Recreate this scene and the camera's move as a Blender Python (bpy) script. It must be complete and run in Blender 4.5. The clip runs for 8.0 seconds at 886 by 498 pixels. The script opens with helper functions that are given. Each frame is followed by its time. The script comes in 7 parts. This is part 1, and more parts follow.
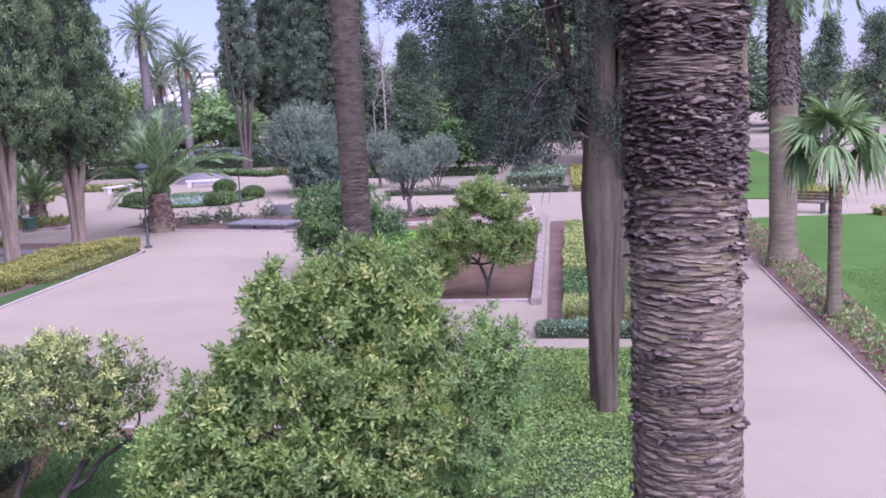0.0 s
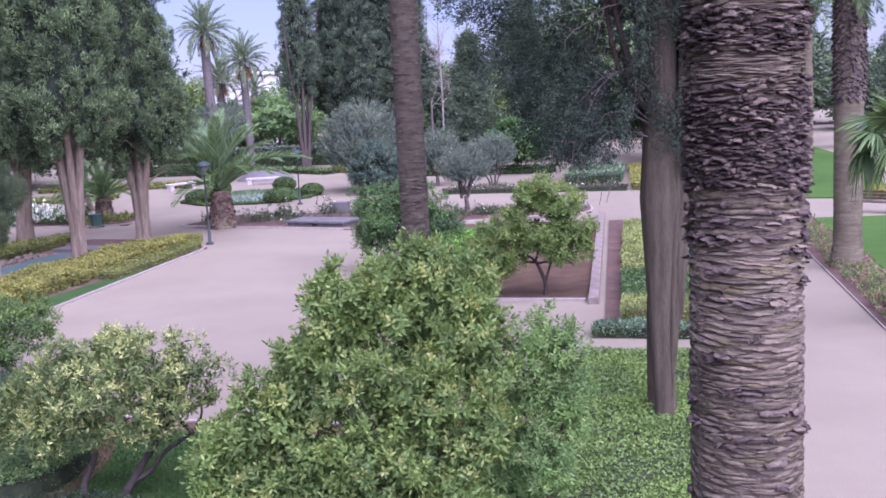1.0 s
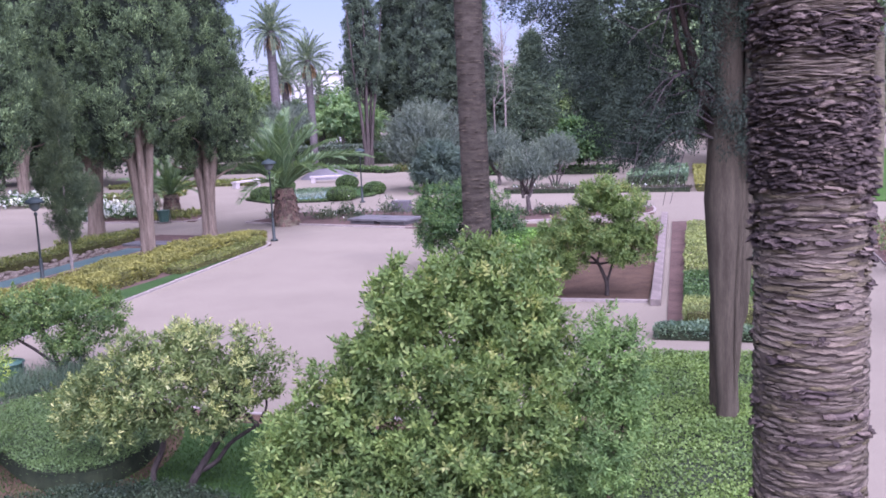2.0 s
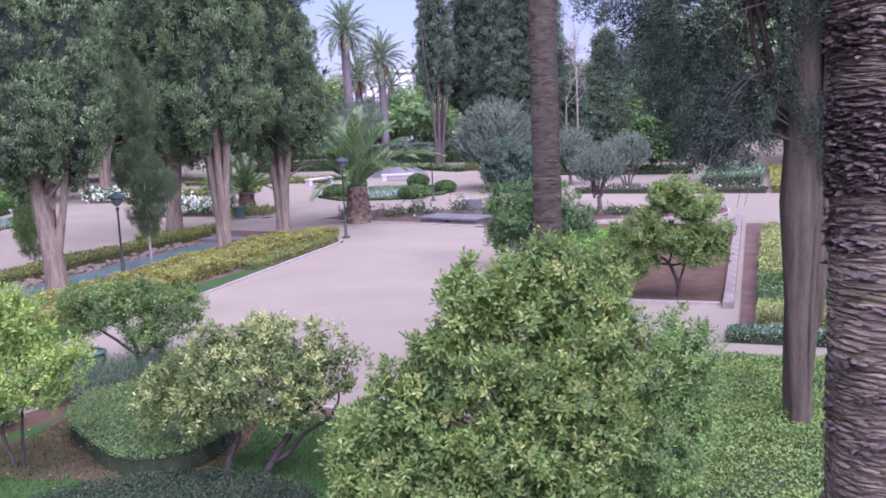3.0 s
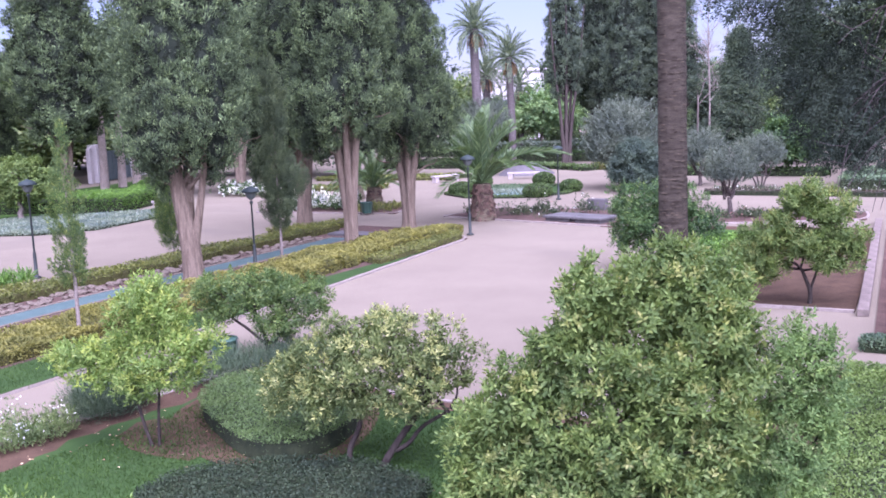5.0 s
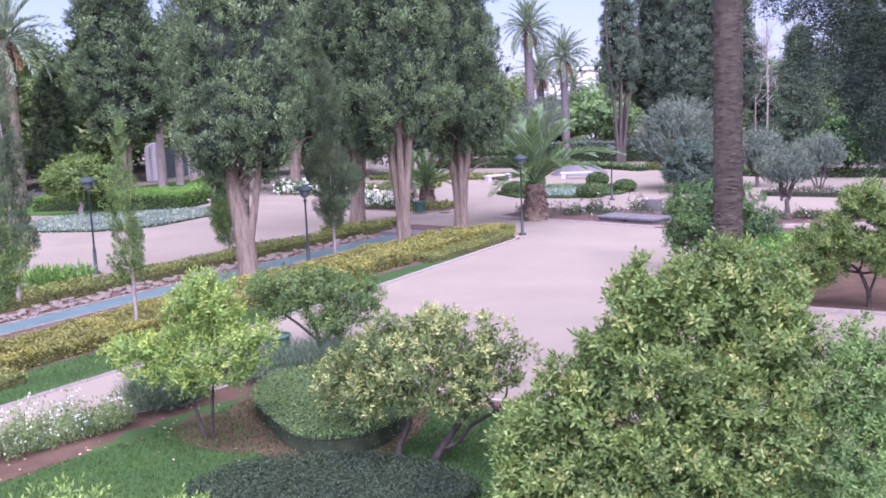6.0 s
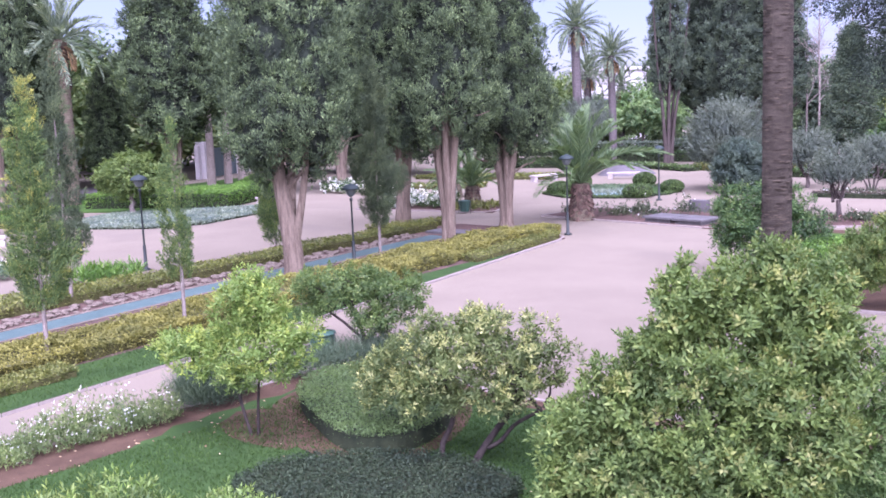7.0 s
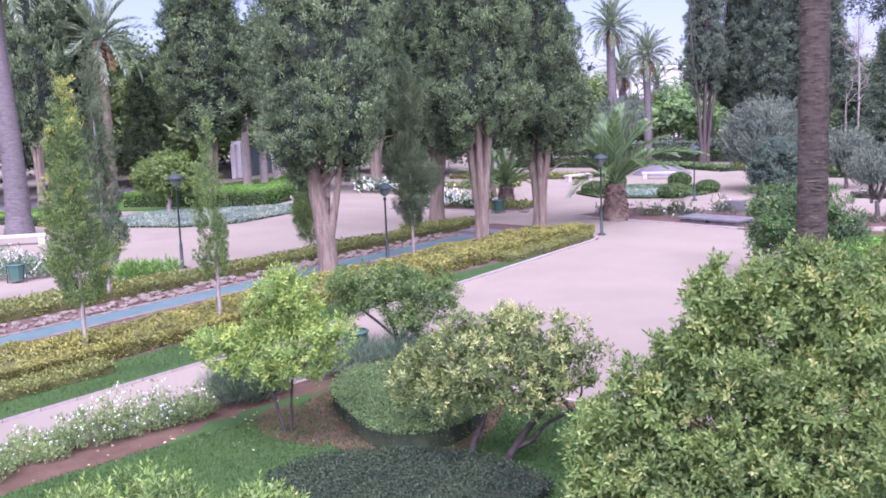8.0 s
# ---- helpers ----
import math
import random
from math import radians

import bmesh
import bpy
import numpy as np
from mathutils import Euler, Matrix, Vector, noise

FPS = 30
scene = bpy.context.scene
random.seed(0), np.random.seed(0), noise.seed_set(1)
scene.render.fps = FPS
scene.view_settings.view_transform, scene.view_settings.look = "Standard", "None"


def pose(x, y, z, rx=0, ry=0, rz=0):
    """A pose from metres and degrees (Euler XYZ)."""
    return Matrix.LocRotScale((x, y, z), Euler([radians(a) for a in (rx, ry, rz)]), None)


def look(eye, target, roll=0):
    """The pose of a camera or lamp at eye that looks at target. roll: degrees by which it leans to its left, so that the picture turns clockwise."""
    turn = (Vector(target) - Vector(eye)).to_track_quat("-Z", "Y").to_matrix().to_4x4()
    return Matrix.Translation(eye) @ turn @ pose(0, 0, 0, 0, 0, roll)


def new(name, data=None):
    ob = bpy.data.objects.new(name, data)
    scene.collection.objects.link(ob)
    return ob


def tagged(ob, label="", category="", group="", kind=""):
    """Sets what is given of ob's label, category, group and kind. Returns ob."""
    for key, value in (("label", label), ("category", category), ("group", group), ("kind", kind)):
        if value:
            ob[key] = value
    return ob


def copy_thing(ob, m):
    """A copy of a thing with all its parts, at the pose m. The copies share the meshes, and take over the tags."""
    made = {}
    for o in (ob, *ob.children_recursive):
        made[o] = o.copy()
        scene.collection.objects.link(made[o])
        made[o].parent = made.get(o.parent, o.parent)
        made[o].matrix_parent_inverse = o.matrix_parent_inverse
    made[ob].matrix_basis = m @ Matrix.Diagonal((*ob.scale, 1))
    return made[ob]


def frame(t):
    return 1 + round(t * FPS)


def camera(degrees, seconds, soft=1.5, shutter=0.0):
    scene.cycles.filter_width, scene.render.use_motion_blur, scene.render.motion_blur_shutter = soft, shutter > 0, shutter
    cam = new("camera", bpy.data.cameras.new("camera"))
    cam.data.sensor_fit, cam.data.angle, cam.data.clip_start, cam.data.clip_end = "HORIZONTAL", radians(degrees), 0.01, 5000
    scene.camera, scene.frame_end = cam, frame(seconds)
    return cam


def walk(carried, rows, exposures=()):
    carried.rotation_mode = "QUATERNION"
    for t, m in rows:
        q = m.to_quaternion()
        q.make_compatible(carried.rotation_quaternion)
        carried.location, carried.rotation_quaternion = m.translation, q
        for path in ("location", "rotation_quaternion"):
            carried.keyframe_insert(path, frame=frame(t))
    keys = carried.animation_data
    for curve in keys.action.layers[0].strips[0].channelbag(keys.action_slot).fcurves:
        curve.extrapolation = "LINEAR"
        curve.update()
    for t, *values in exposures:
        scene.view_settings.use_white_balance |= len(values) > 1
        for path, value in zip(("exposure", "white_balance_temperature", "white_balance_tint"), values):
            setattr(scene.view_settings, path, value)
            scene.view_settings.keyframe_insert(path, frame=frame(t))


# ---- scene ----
# ---------------------------------------------------------------- camera
cam = camera(48.19, 8.0, soft=1.7)
PATH = [
    (0.0, 0.000, 0.000, 5.600, 0.710, -8.905, 2.815),
    (0.5, 0.004, -0.020, 5.615, 2.227, -8.915, 2.960),
    (1.0, -0.008, -0.062, 5.631, 4.040, -8.875, 2.968),
    (1.5, -0.019, -0.116, 5.639, 5.661, -8.813, 2.901),
    (3.0, -0.030, -0.341, 5.670, 11.619, -8.630, 2.650),
    (3.5, 0.005, -0.400, 5.688, 13.363, -8.600, 2.610),
    (4.0, 0.034, -0.440, 5.695, 15.417, -8.544, 2.555),
    (4.5, 0.048, -0.455, 5.688, 17.211, -8.481, 2.474),
    (6.0, 0.098, -0.496, 5.680, 21.975, -8.333, 2.349),
    (6.5, 0.108, -0.502, 5.677, 23.253, -8.293, 2.310),
    (7.0, 0.126, -0.524, 5.676, 24.624, -8.250, 2.290),
    (7.5, 0.156, -0.552, 5.683, 25.678, -8.230, 2.270),
    (8.0, 0.186, -0.578, 5.690, 26.610, -8.208, 2.300),
]
walk(cam, [(t, pose(x, y, z, p, 0, w) @ pose(0, 0, 0, 90, r, 0)) for t, x, y, z, w, p, r in PATH],
     exposures=[(0.0, 1.81, 5270, 46), (1.5, 1.75, 5230, 44), (3.0, 1.79, 5245, 44), (4.0, 1.89, 5260, 44), (8.0, 2.08, 5330, 47)])

# ---------------------------------------------------------------- daylight: bright haze, soft high sun behind the viewer
world = bpy.data.worlds.new("sky")
scene.world = world
world.use_nodes = True
wn = world.node_tree
wn.nodes.clear()
sky = wn.nodes.new("ShaderNodeTexSky")
sky.sky_type, sky.sun_disc = "NISHITA", False
sky.sun_elevation, sky.sun_rotation = radians(51), radians(150)
sky.air_density, sky.dust_density, sky.ozone_density = 1.0, 0.6, 3.0
bg = wn.nodes.new("ShaderNodeBackground")
bg.inputs["Strength"].default_value = 0.035
wo = wn.nodes.new("ShaderNodeOutputWorld")
haze = wn.nodes.new("ShaderNodeMixRGB")  # even thin haze over the whole sky
haze.inputs[0].default_value = 0.4
haze.inputs[2].default_value = (6.0, 6.0, 7.0, 1)
wn.links.new(sky.outputs[0], haze.inputs[1])
wn.links.new(haze.outputs[0], bg.inputs[0])
wn.links.new(bg.outputs[0], wo.inputs[0])
sun_data = bpy.data.lights.new("sun", "SUN")
sun_data.energy, sun_data.angle, sun_data.color = 4.6, radians(90), (1.0, 0.955, 0.94)
sun = new("sun", sun_data)
sun.matrix_world = look((13, -23, 33), (0, 0, 0))


# ---------------------------------------------------------------- materials
def nodes_of(name, rough=0.8):
    m = bpy.data.materials.new(name)
    m.use_nodes = True
    t = m.node_tree
    b = t.nodes["Principled BSDF"]
    b.inputs["Roughness"].default_value = rough
    return m, t, b


def noise_node(t, scale, detail=4.0, rough=0.6, coord="Object", stretch=None):
    tc = t.nodes.new("ShaderNodeTexCoord")
    n = t.nodes.new("ShaderNodeTexNoise")
    n.inputs["Scale"].default_value, n.inputs["Detail"].default_value = scale, detail
    n.inputs["Roughness"].default_value = rough
    if stretch:
        mp = t.nodes.new("ShaderNodeMapping")
        mp.inputs["Scale"].default_value = stretch
        t.links.new(tc.outputs[coord], mp.inputs[0])
        t.links.new(mp.outputs[0], n.inputs["Vector"])
    else:
        t.links.new(tc.outputs[coord], n.inputs["Vector"])
    return n.outputs["Fac"]


def ramp_node(t, fac, stops):
    r = t.nodes.new("ShaderNodeValToRGB")
    e = r.color_ramp.elements
    while len(e) < len(stops):
        e.new(0.5)
    for el, (p, c) in zip(e, stops):
        el.position, el.color = p, (*c, 1)
    t.links.new(fac, r.inputs[0])
    return r.outputs[0]


def mix_node(t, fac, a, b, mode="MIX"):
    m = t.nodes.new("ShaderNodeMix")
    m.data_type, m.blend_type = "RGBA", mode
    if isinstance(fac, (int, float)):
        m.inputs[0].default_value = fac
    else:
        t.links.new(fac, m.inputs[0])
    for sock, v in ((m.inputs[6], a), (m.inputs[7], b)):
        if isinstance(v, tuple):
            sock.default_value = (*v, 1)
        else:
            t.links.new(v, sock)
    return m.outputs[2]


def bump_node(t, b, height, strength=0.4, dist=0.02):
    n = t.nodes.new("ShaderNodeBump")
    n.inputs["Strength"].default_value, n.inputs["Distance"].default_value = strength, dist
    t.links.new(height, n.inputs["Height"])
    t.links.new(n.outputs[0], b.inputs["Normal"])


def surface(name, dark, light, scale=3.0, fine=60.0, rough=0.85, bump=0.3, stretch=None, spots=None, dist=0.02, pieces=None):
    """Two-scale mottled matt surface: large stains, fine grain, relief."""
    m, t, b = nodes_of(name, rough)
    b.inputs["Specular IOR Level"].default_value = 0.2
    big = noise_node(t, scale, 5, 0.65, stretch=stretch)
    small = noise_node(t, fine, 3, 0.7, stretch=stretch)
    col = ramp_node(t, big, [(0.3, dark), (0.7, light)])
    grain = ramp_node(t, small, [(0.25, (0.72, 0.72, 0.72)), (0.75, (1.22, 1.22, 1.22))])
    col = mix_node(t, 1.0, col, grain, "MULTIPLY")
    if spots:
        sp = noise_node(t, spots[0], 3, 0.5)
        col = mix_node(t, ramp_node(t, sp, [(spots[1], (0, 0, 0)), (spots[1] + 0.12, (1, 1, 1))]), col, spots[2])
    if pieces:
        info, geo, add = t.nodes.new("ShaderNodeObjectInfo"), t.nodes.new("ShaderNodeNewGeometry"), t.nodes.new("ShaderNodeMath")
        frac = t.nodes.new("ShaderNodeMath")
        add.operation, frac.operation = "ADD", "FRACT"
        t.links.new(info.outputs["Random"], add.inputs[0])
        t.links.new(geo.outputs["Random Per Island"], add.inputs[1])
        t.links.new(add.outputs[0], frac.inputs[0])
        col = mix_node(t, 1.0, col, ramp_node(t, frac.outputs[0], pieces), "MULTIPLY")
    t.links.new(col, b.inputs["Base Color"])
    bump_node(t, b, small, bump, dist)
    return m


def foliage(name, dark, light, young=None, trans=0.3, patch=1.2, rough=0.5, low=0.65, high=1.2):
    """Leaves: colour by leaf and by patch of the crown, light passing through."""
    m, t, b = nodes_of(name, rough)
    geo = t.nodes.new("ShaderNodeNewGeometry")
    isl = geo.outputs["Random Per Island"]
    col = ramp_node(t, isl, [(0.0, dark), (0.8, light), (1.0, young or light)])
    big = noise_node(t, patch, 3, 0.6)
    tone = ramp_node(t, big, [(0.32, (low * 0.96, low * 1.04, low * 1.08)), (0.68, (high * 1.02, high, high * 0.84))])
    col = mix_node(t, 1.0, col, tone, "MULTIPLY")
    t.links.new(col, b.inputs["Base Color"])
    b.inputs["Specular IOR Level"].default_value = 0.25
    tr = t.nodes.new("ShaderNodeBsdfTranslucent")
    t.links.new(mix_node(t, 1.0, col, (1.12, 1.16, 0.68), "MULTIPLY"), tr.inputs[0])
    mx = t.nodes.new("ShaderNodeMixShader")
    mx.inputs[0].default_value = trans
    t.links.new(b.outputs[0], mx.inputs[1])
    t.links.new(tr.outputs[0], mx.inputs[2])
    t.links.new(mx.outputs[0], t.nodes["Material Output"].inputs[0])
    return m


def plain(name, col, rough=0.5, metal=0.0, vary=0.12, scale=8.0):
    m, t, b = nodes_of(name, rough)
    n = noise_node(t, scale, 4, 0.6)
    lo = tuple(c * (1 - vary) for c in col)
    hi = tuple(min(1, c * (1 + vary)) for c in col)
    t.links.new(ramp_node(t, n, [(0.3, lo), (0.7, hi)]), b.inputs["Base Color"])
    b.inputs["Metallic"].default_value = metal
    bump_node(t, b, n, 0.1, 0.005)
    return m


M_GRAVEL = surface("pink_gravel", (0.151, 0.129, 0.094), (0.180, 0.155, 0.113), 0.30, 45, 0.92, 0.25, spots=(0.16, 0.56, (0.138, 0.120, 0.090)))
M_EARTH = surface("bed_earth", (0.055, 0.034, 0.027), (0.111, 0.072, 0.055), 1.2, 30, 0.95, 0.7)
M_RED_SOIL = surface("red_soil", (0.047, 0.029, 0.017), (0.083, 0.052, 0.031), 1.5, 30, 0.95, 0.6)
M_LAWN = surface("lawn_grass", (0.018, 0.044, 0.009), (0.033, 0.069, 0.014), 0.7, 40, 0.9, 0.6)
# lighter lawn green; sunlight on the open lawns is put into it
M_LAWN_BRIGHT = surface("bright_lawn", (0.028, 0.066, 0.008), (0.042, 0.092, 0.012), 0.5, 40, 0.9, 0.6)
M_COPING = surface("dull_coping", (0.120, 0.098, 0.082), (0.205, 0.172, 0.146), 2.0, 30, 0.9, 0.4)
M_KERB = surface("kerb_stone", (0.190, 0.163, 0.140), (0.27, 0.235, 0.20), 2.0, 40, 0.85, 0.3)
M_ROCK = surface("canal_rock", (0.085, 0.068, 0.050), (0.19, 0.158, 0.122), 2.5, 25, 0.9, 0.7)
M_CANAL = surface("painted_canal", (0.055, 0.092, 0.084), (0.080, 0.122, 0.110), 1.5, 20, 0.55, 0.2)
M_BARK = surface("cypress_bark", (0.100, 0.075, 0.053), (0.232, 0.186, 0.137), 2.2, 16, 0.95, 0.9, (5, 5, 0.6), dist=0.05)
M_BARK_GREY = surface("grey_bark", (0.12, 0.10, 0.085), (0.27, 0.235, 0.20), 4, 30, 0.95, 0.7, (3, 3, 1))
M_PALM_GREY = surface("grey_palm_trunk", (0.061, 0.053, 0.050), (0.119, 0.105, 0.099), 3, 24, 0.95, 0.7, (1, 1, 4))
M_BARK_CITRUS = surface("citrus_bark", (0.021, 0.017, 0.015), (0.059, 0.049, 0.041), 4, 30, 0.95, 0.7, (3, 3, 1))
M_PALM_DARK = surface("dark_palm_trunk", (0.043, 0.036, 0.027), (0.100, 0.084, 0.062), 2.5, 22, 0.95, 0.9, (1, 1, 4), dist=0.04)
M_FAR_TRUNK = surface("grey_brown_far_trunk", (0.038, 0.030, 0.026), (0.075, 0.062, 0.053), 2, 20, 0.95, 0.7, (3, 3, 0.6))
# red-brown limb bark, darkened in colour for the shade of the crown
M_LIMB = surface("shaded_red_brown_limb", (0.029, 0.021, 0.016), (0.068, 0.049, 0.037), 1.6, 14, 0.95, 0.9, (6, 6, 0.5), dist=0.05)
# trunk between the scars; the shade of the gaps is in its dark colour
M_NEAR_GAPS = surface("shaded_trunk_gaps", (0.034, 0.027, 0.022), (0.102, 0.080, 0.061), 4, 30, 0.97, 0.6)
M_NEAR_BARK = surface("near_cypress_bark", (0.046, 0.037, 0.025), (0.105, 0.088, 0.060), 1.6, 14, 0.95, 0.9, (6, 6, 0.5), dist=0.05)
M_PALM = surface("palm_trunk", (0.074, 0.061, 0.040), (0.164, 0.141, 0.093), 2.0, 22, 0.95, 0.9, (1, 1, 5), dist=0.04)
M_SCAR = surface("leaf_scar", (0.074, 0.062, 0.047), (0.212, 0.182, 0.138), 6.0, 40, 0.95, 0.9, (1, 1, 5), dist=0.02, pieces=[(0.0, (0.72, 0.70, 0.50)), (0.4, (0.85, 0.82, 0.82)), (1.0, (1.25, 1.18, 1.12))])
M_FLAKE = surface("broken_leaf_bases", (0.056, 0.044, 0.036), (0.168, 0.137, 0.109), 6.0, 40, 0.95, 0.9, (1, 1, 3), dist=0.02, pieces=[(0.0, (0.35, 0.32, 0.36)), (0.6, (0.7, 0.66, 0.70)), (0.85, (1.05, 1.0, 1.0)), (1.0, (1.5, 1.42, 1.36))])
M_DEAD = surface("dead_twig_bark", (0.042, 0.034, 0.032), (0.096, 0.079, 0.074), 4, 30, 0.95, 0.5)
M_MARBLE = surface("pale_stone", (0.280, 0.245, 0.231), (0.364, 0.329, 0.308), 2.0, 30, 0.7, 0.2)
M_SLATE = surface("grey_slab", (0.070, 0.068, 0.066), (0.115, 0.110, 0.106), 1.5, 30, 0.7, 0.2)
M_MOUND = surface("grey_gravel", (0.072, 0.067, 0.068), (0.108, 0.101, 0.101), 1.5, 30, 0.9, 0.3)
M_ASPHALT = surface("worn_asphalt", (0.075, 0.070, 0.068), (0.110, 0.102, 0.098), 0.5, 40, 0.9, 0.3)
M_WALL = surface("white_render", (0.493, 0.466, 0.449), (0.598, 0.572, 0.554), 0.6, 20, 0.9, 0.2)
M_IRON = plain("dark_green_iron", (0.010, 0.016, 0.013), 0.7, 0.0, 0.2)
M_CAP = plain("green_lamp_cap", (0.010, 0.021, 0.019), 0.75)
M_GLOBE = plain("frosted_globe", (0.07, 0.085, 0.08), 0.35)
M_BIN = plain("green_bin", (0.028, 0.072, 0.050), 0.6)
M_GATE = plain("dark_gate", (0.10, 0.14, 0.14), 0.5)
M_WOOD = surface("bench_wood", (0.035, 0.024, 0.018), (0.085, 0.058, 0.042), 3, 30, 0.7, 0.4)
L_ORANGE = foliage("orange_leaves", (0.082, 0.133, 0.039), (0.146, 0.210, 0.060), (0.228, 0.284, 0.091), 0.34, 2.0, 0.6, 0.7, 1.2)
L_LIME = foliage("lime_leaves", (0.104, 0.176, 0.039), (0.185, 0.276, 0.067), (0.295, 0.377, 0.125), 0.35, 1.1)
L_PALE = foliage("pale_orange_leaves", (0.072, 0.107, 0.035), (0.129, 0.171, 0.057), (0.210, 0.248, 0.096), 0.3, 2.4, 0.6, 0.65, 1.2)
L_DARK = foliage("dark_citrus_leaves", (0.03, 0.066, 0.026), (0.080, 0.145, 0.05), (0.15, 0.23, 0.075), 0.3, 1.0)
# inner foliage, browner by nature and darkened further for shade between tufts
L_CYP_INNER = foliage("shaded_inner_foliage", (0.022, 0.030, 0.022), (0.042, 0.054, 0.036), (0.06, 0.07, 0.045), 0.1, 1.0, 0.9)
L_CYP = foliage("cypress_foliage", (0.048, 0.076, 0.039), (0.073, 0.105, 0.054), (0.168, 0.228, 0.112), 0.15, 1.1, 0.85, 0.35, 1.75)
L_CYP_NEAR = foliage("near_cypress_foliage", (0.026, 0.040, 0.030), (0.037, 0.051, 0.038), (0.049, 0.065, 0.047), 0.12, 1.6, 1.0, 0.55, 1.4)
# lighter and bluer than L_CYP; slight distance haze is in the colour
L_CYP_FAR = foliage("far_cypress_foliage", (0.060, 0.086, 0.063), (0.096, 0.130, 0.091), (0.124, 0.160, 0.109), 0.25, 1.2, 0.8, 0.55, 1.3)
L_CYP_YOUNG = foliage("young_cypress_foliage", (0.045, 0.086, 0.030), (0.111, 0.172, 0.055), (0.241, 0.282, 0.069), 0.2, 1.5, 0.7)
L_CYP_DARK = foliage("shaded_cypress_foliage", (0.045, 0.067, 0.037), (0.077, 0.106, 0.054), (0.118, 0.148, 0.072), 0.15, 1.4, 0.85, 0.6, 1.3)
L_CEDAR = foliage("cedar_needles", (0.041, 0.064, 0.043), (0.078, 0.109, 0.066), (0.119, 0.154, 0.088), 0.2, 1.2, 0.8)
L_GOLD = foliage("golden_cypress_tip", (0.16, 0.19, 0.045), (0.29, 0.30, 0.07), (0.42, 0.40, 0.11), 0.25, 1.5, 0.7)
L_YGREEN = foliage("yellow_green_hedge_leaves", (0.156, 0.194, 0.069), (0.231, 0.269, 0.092), (0.300, 0.331, 0.119), 0.3, 1.6, 0.7)
L_YHEDGE = foliage("golden_hedge_leaves", (0.164, 0.167, 0.048), (0.219, 0.215, 0.059), (0.276, 0.262, 0.075), 0.3, 1.6, 0.7)
L_OHEDGE = foliage("olive_hedge_leaves", (0.085, 0.105, 0.03), (0.165, 0.185, 0.05), (0.24, 0.25, 0.08), 0.3, 0.7)
L_GHEDGE = foliage("green_hedge_leaves", (0.060, 0.130, 0.026), (0.132, 0.248, 0.045), (0.199, 0.331, 0.071), 0.3, 0.7)
L_BLUE = foliage("blue_green_leaves", (0.040, 0.066, 0.050), (0.075, 0.108, 0.082), (0.11, 0.15, 0.115), 0.2, 1.0)
L_BALL = foliage("clipped_ball_leaves", (0.050, 0.088, 0.030), (0.088, 0.140, 0.046), (0.12, 0.175, 0.06), 0.25, 1.0)
L_BOX = foliage("box_leaves", (0.036, 0.075, 0.027), (0.075, 0.13, 0.045), (0.11, 0.18, 0.06), 0.3, 1.0)
L_COVER = foliage("ground_cover_leaves", (0.113, 0.182, 0.048), (0.155, 0.230, 0.064), (0.196, 0.270, 0.081), 0.3, 0.7)
L_SILVER = foliage("silver_leaves", (0.105, 0.150, 0.112), (0.195, 0.240, 0.190), (0.31, 0.35, 0.30), 0.2, 0.8, 0.8)
L_OLIVE = foliage("olive_tree_leaves", (0.062, 0.083, 0.062), (0.106, 0.134, 0.102), (0.155, 0.183, 0.142), 0.2, 0.7, 0.7)
L_SHRUB = foliage("shrub_leaves", (0.085, 0.135, 0.048), (0.165, 0.225, 0.084), (0.27, 0.32, 0.14), 0.3, 2.0, 0.7)
L_SHRUB_GREY = foliage("grey_shrub_leaves", (0.081, 0.145, 0.046), (0.147, 0.235, 0.075), (0.218, 0.310, 0.101), 0.3, 2.0, 0.7)
L_ROUND = foliage("clipped_hedge_leaves", (0.096, 0.155, 0.056), (0.119, 0.185, 0.066), (0.134, 0.199, 0.072), 0.3, 0.8)
# near-black core colour stands for the shade deep inside the crown
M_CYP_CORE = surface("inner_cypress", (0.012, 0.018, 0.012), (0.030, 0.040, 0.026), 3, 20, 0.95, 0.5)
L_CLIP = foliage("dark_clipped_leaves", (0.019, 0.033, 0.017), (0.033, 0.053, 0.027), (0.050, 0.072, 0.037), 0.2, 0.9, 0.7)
L_LAV = foliage("lavender_leaves", (0.054, 0.096, 0.058), (0.144, 0.210, 0.126), (0.240, 0.300, 0.204), 0.25, 1.0, 0.7)
L_PALM = foliage("palm_leaflets", (0.073, 0.122, 0.060), (0.144, 0.213, 0.098), (0.225, 0.294, 0.150), 0.3, 0.6, 0.45)
L_FALLEN = foliage("fallen_leaves", (0.16, 0.10, 0.06), (0.36, 0.27, 0.17), (0.5, 0.42, 0.3), 0.1, 1.0, 0.8)
L_FAN = foliage("fan_leaf_blades", (0.065, 0.112, 0.045), (0.127, 0.189, 0.078), (0.247, 0.299, 0.164), 0.3, 0.8, 0.5)
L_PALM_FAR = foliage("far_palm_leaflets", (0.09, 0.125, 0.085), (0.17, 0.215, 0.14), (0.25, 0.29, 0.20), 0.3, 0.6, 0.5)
L_ROSE = foliage("rose_leaves", (0.035, 0.052, 0.030), (0.072, 0.098, 0.052), (0.12, 0.125, 0.075), 0.25, 1.5)
L_MAROON = foliage("maroon_hedge_leaves", (0.040, 0.034, 0.028), (0.075, 0.060, 0.050), (0.11, 0.09, 0.07), 0.2, 1.5)
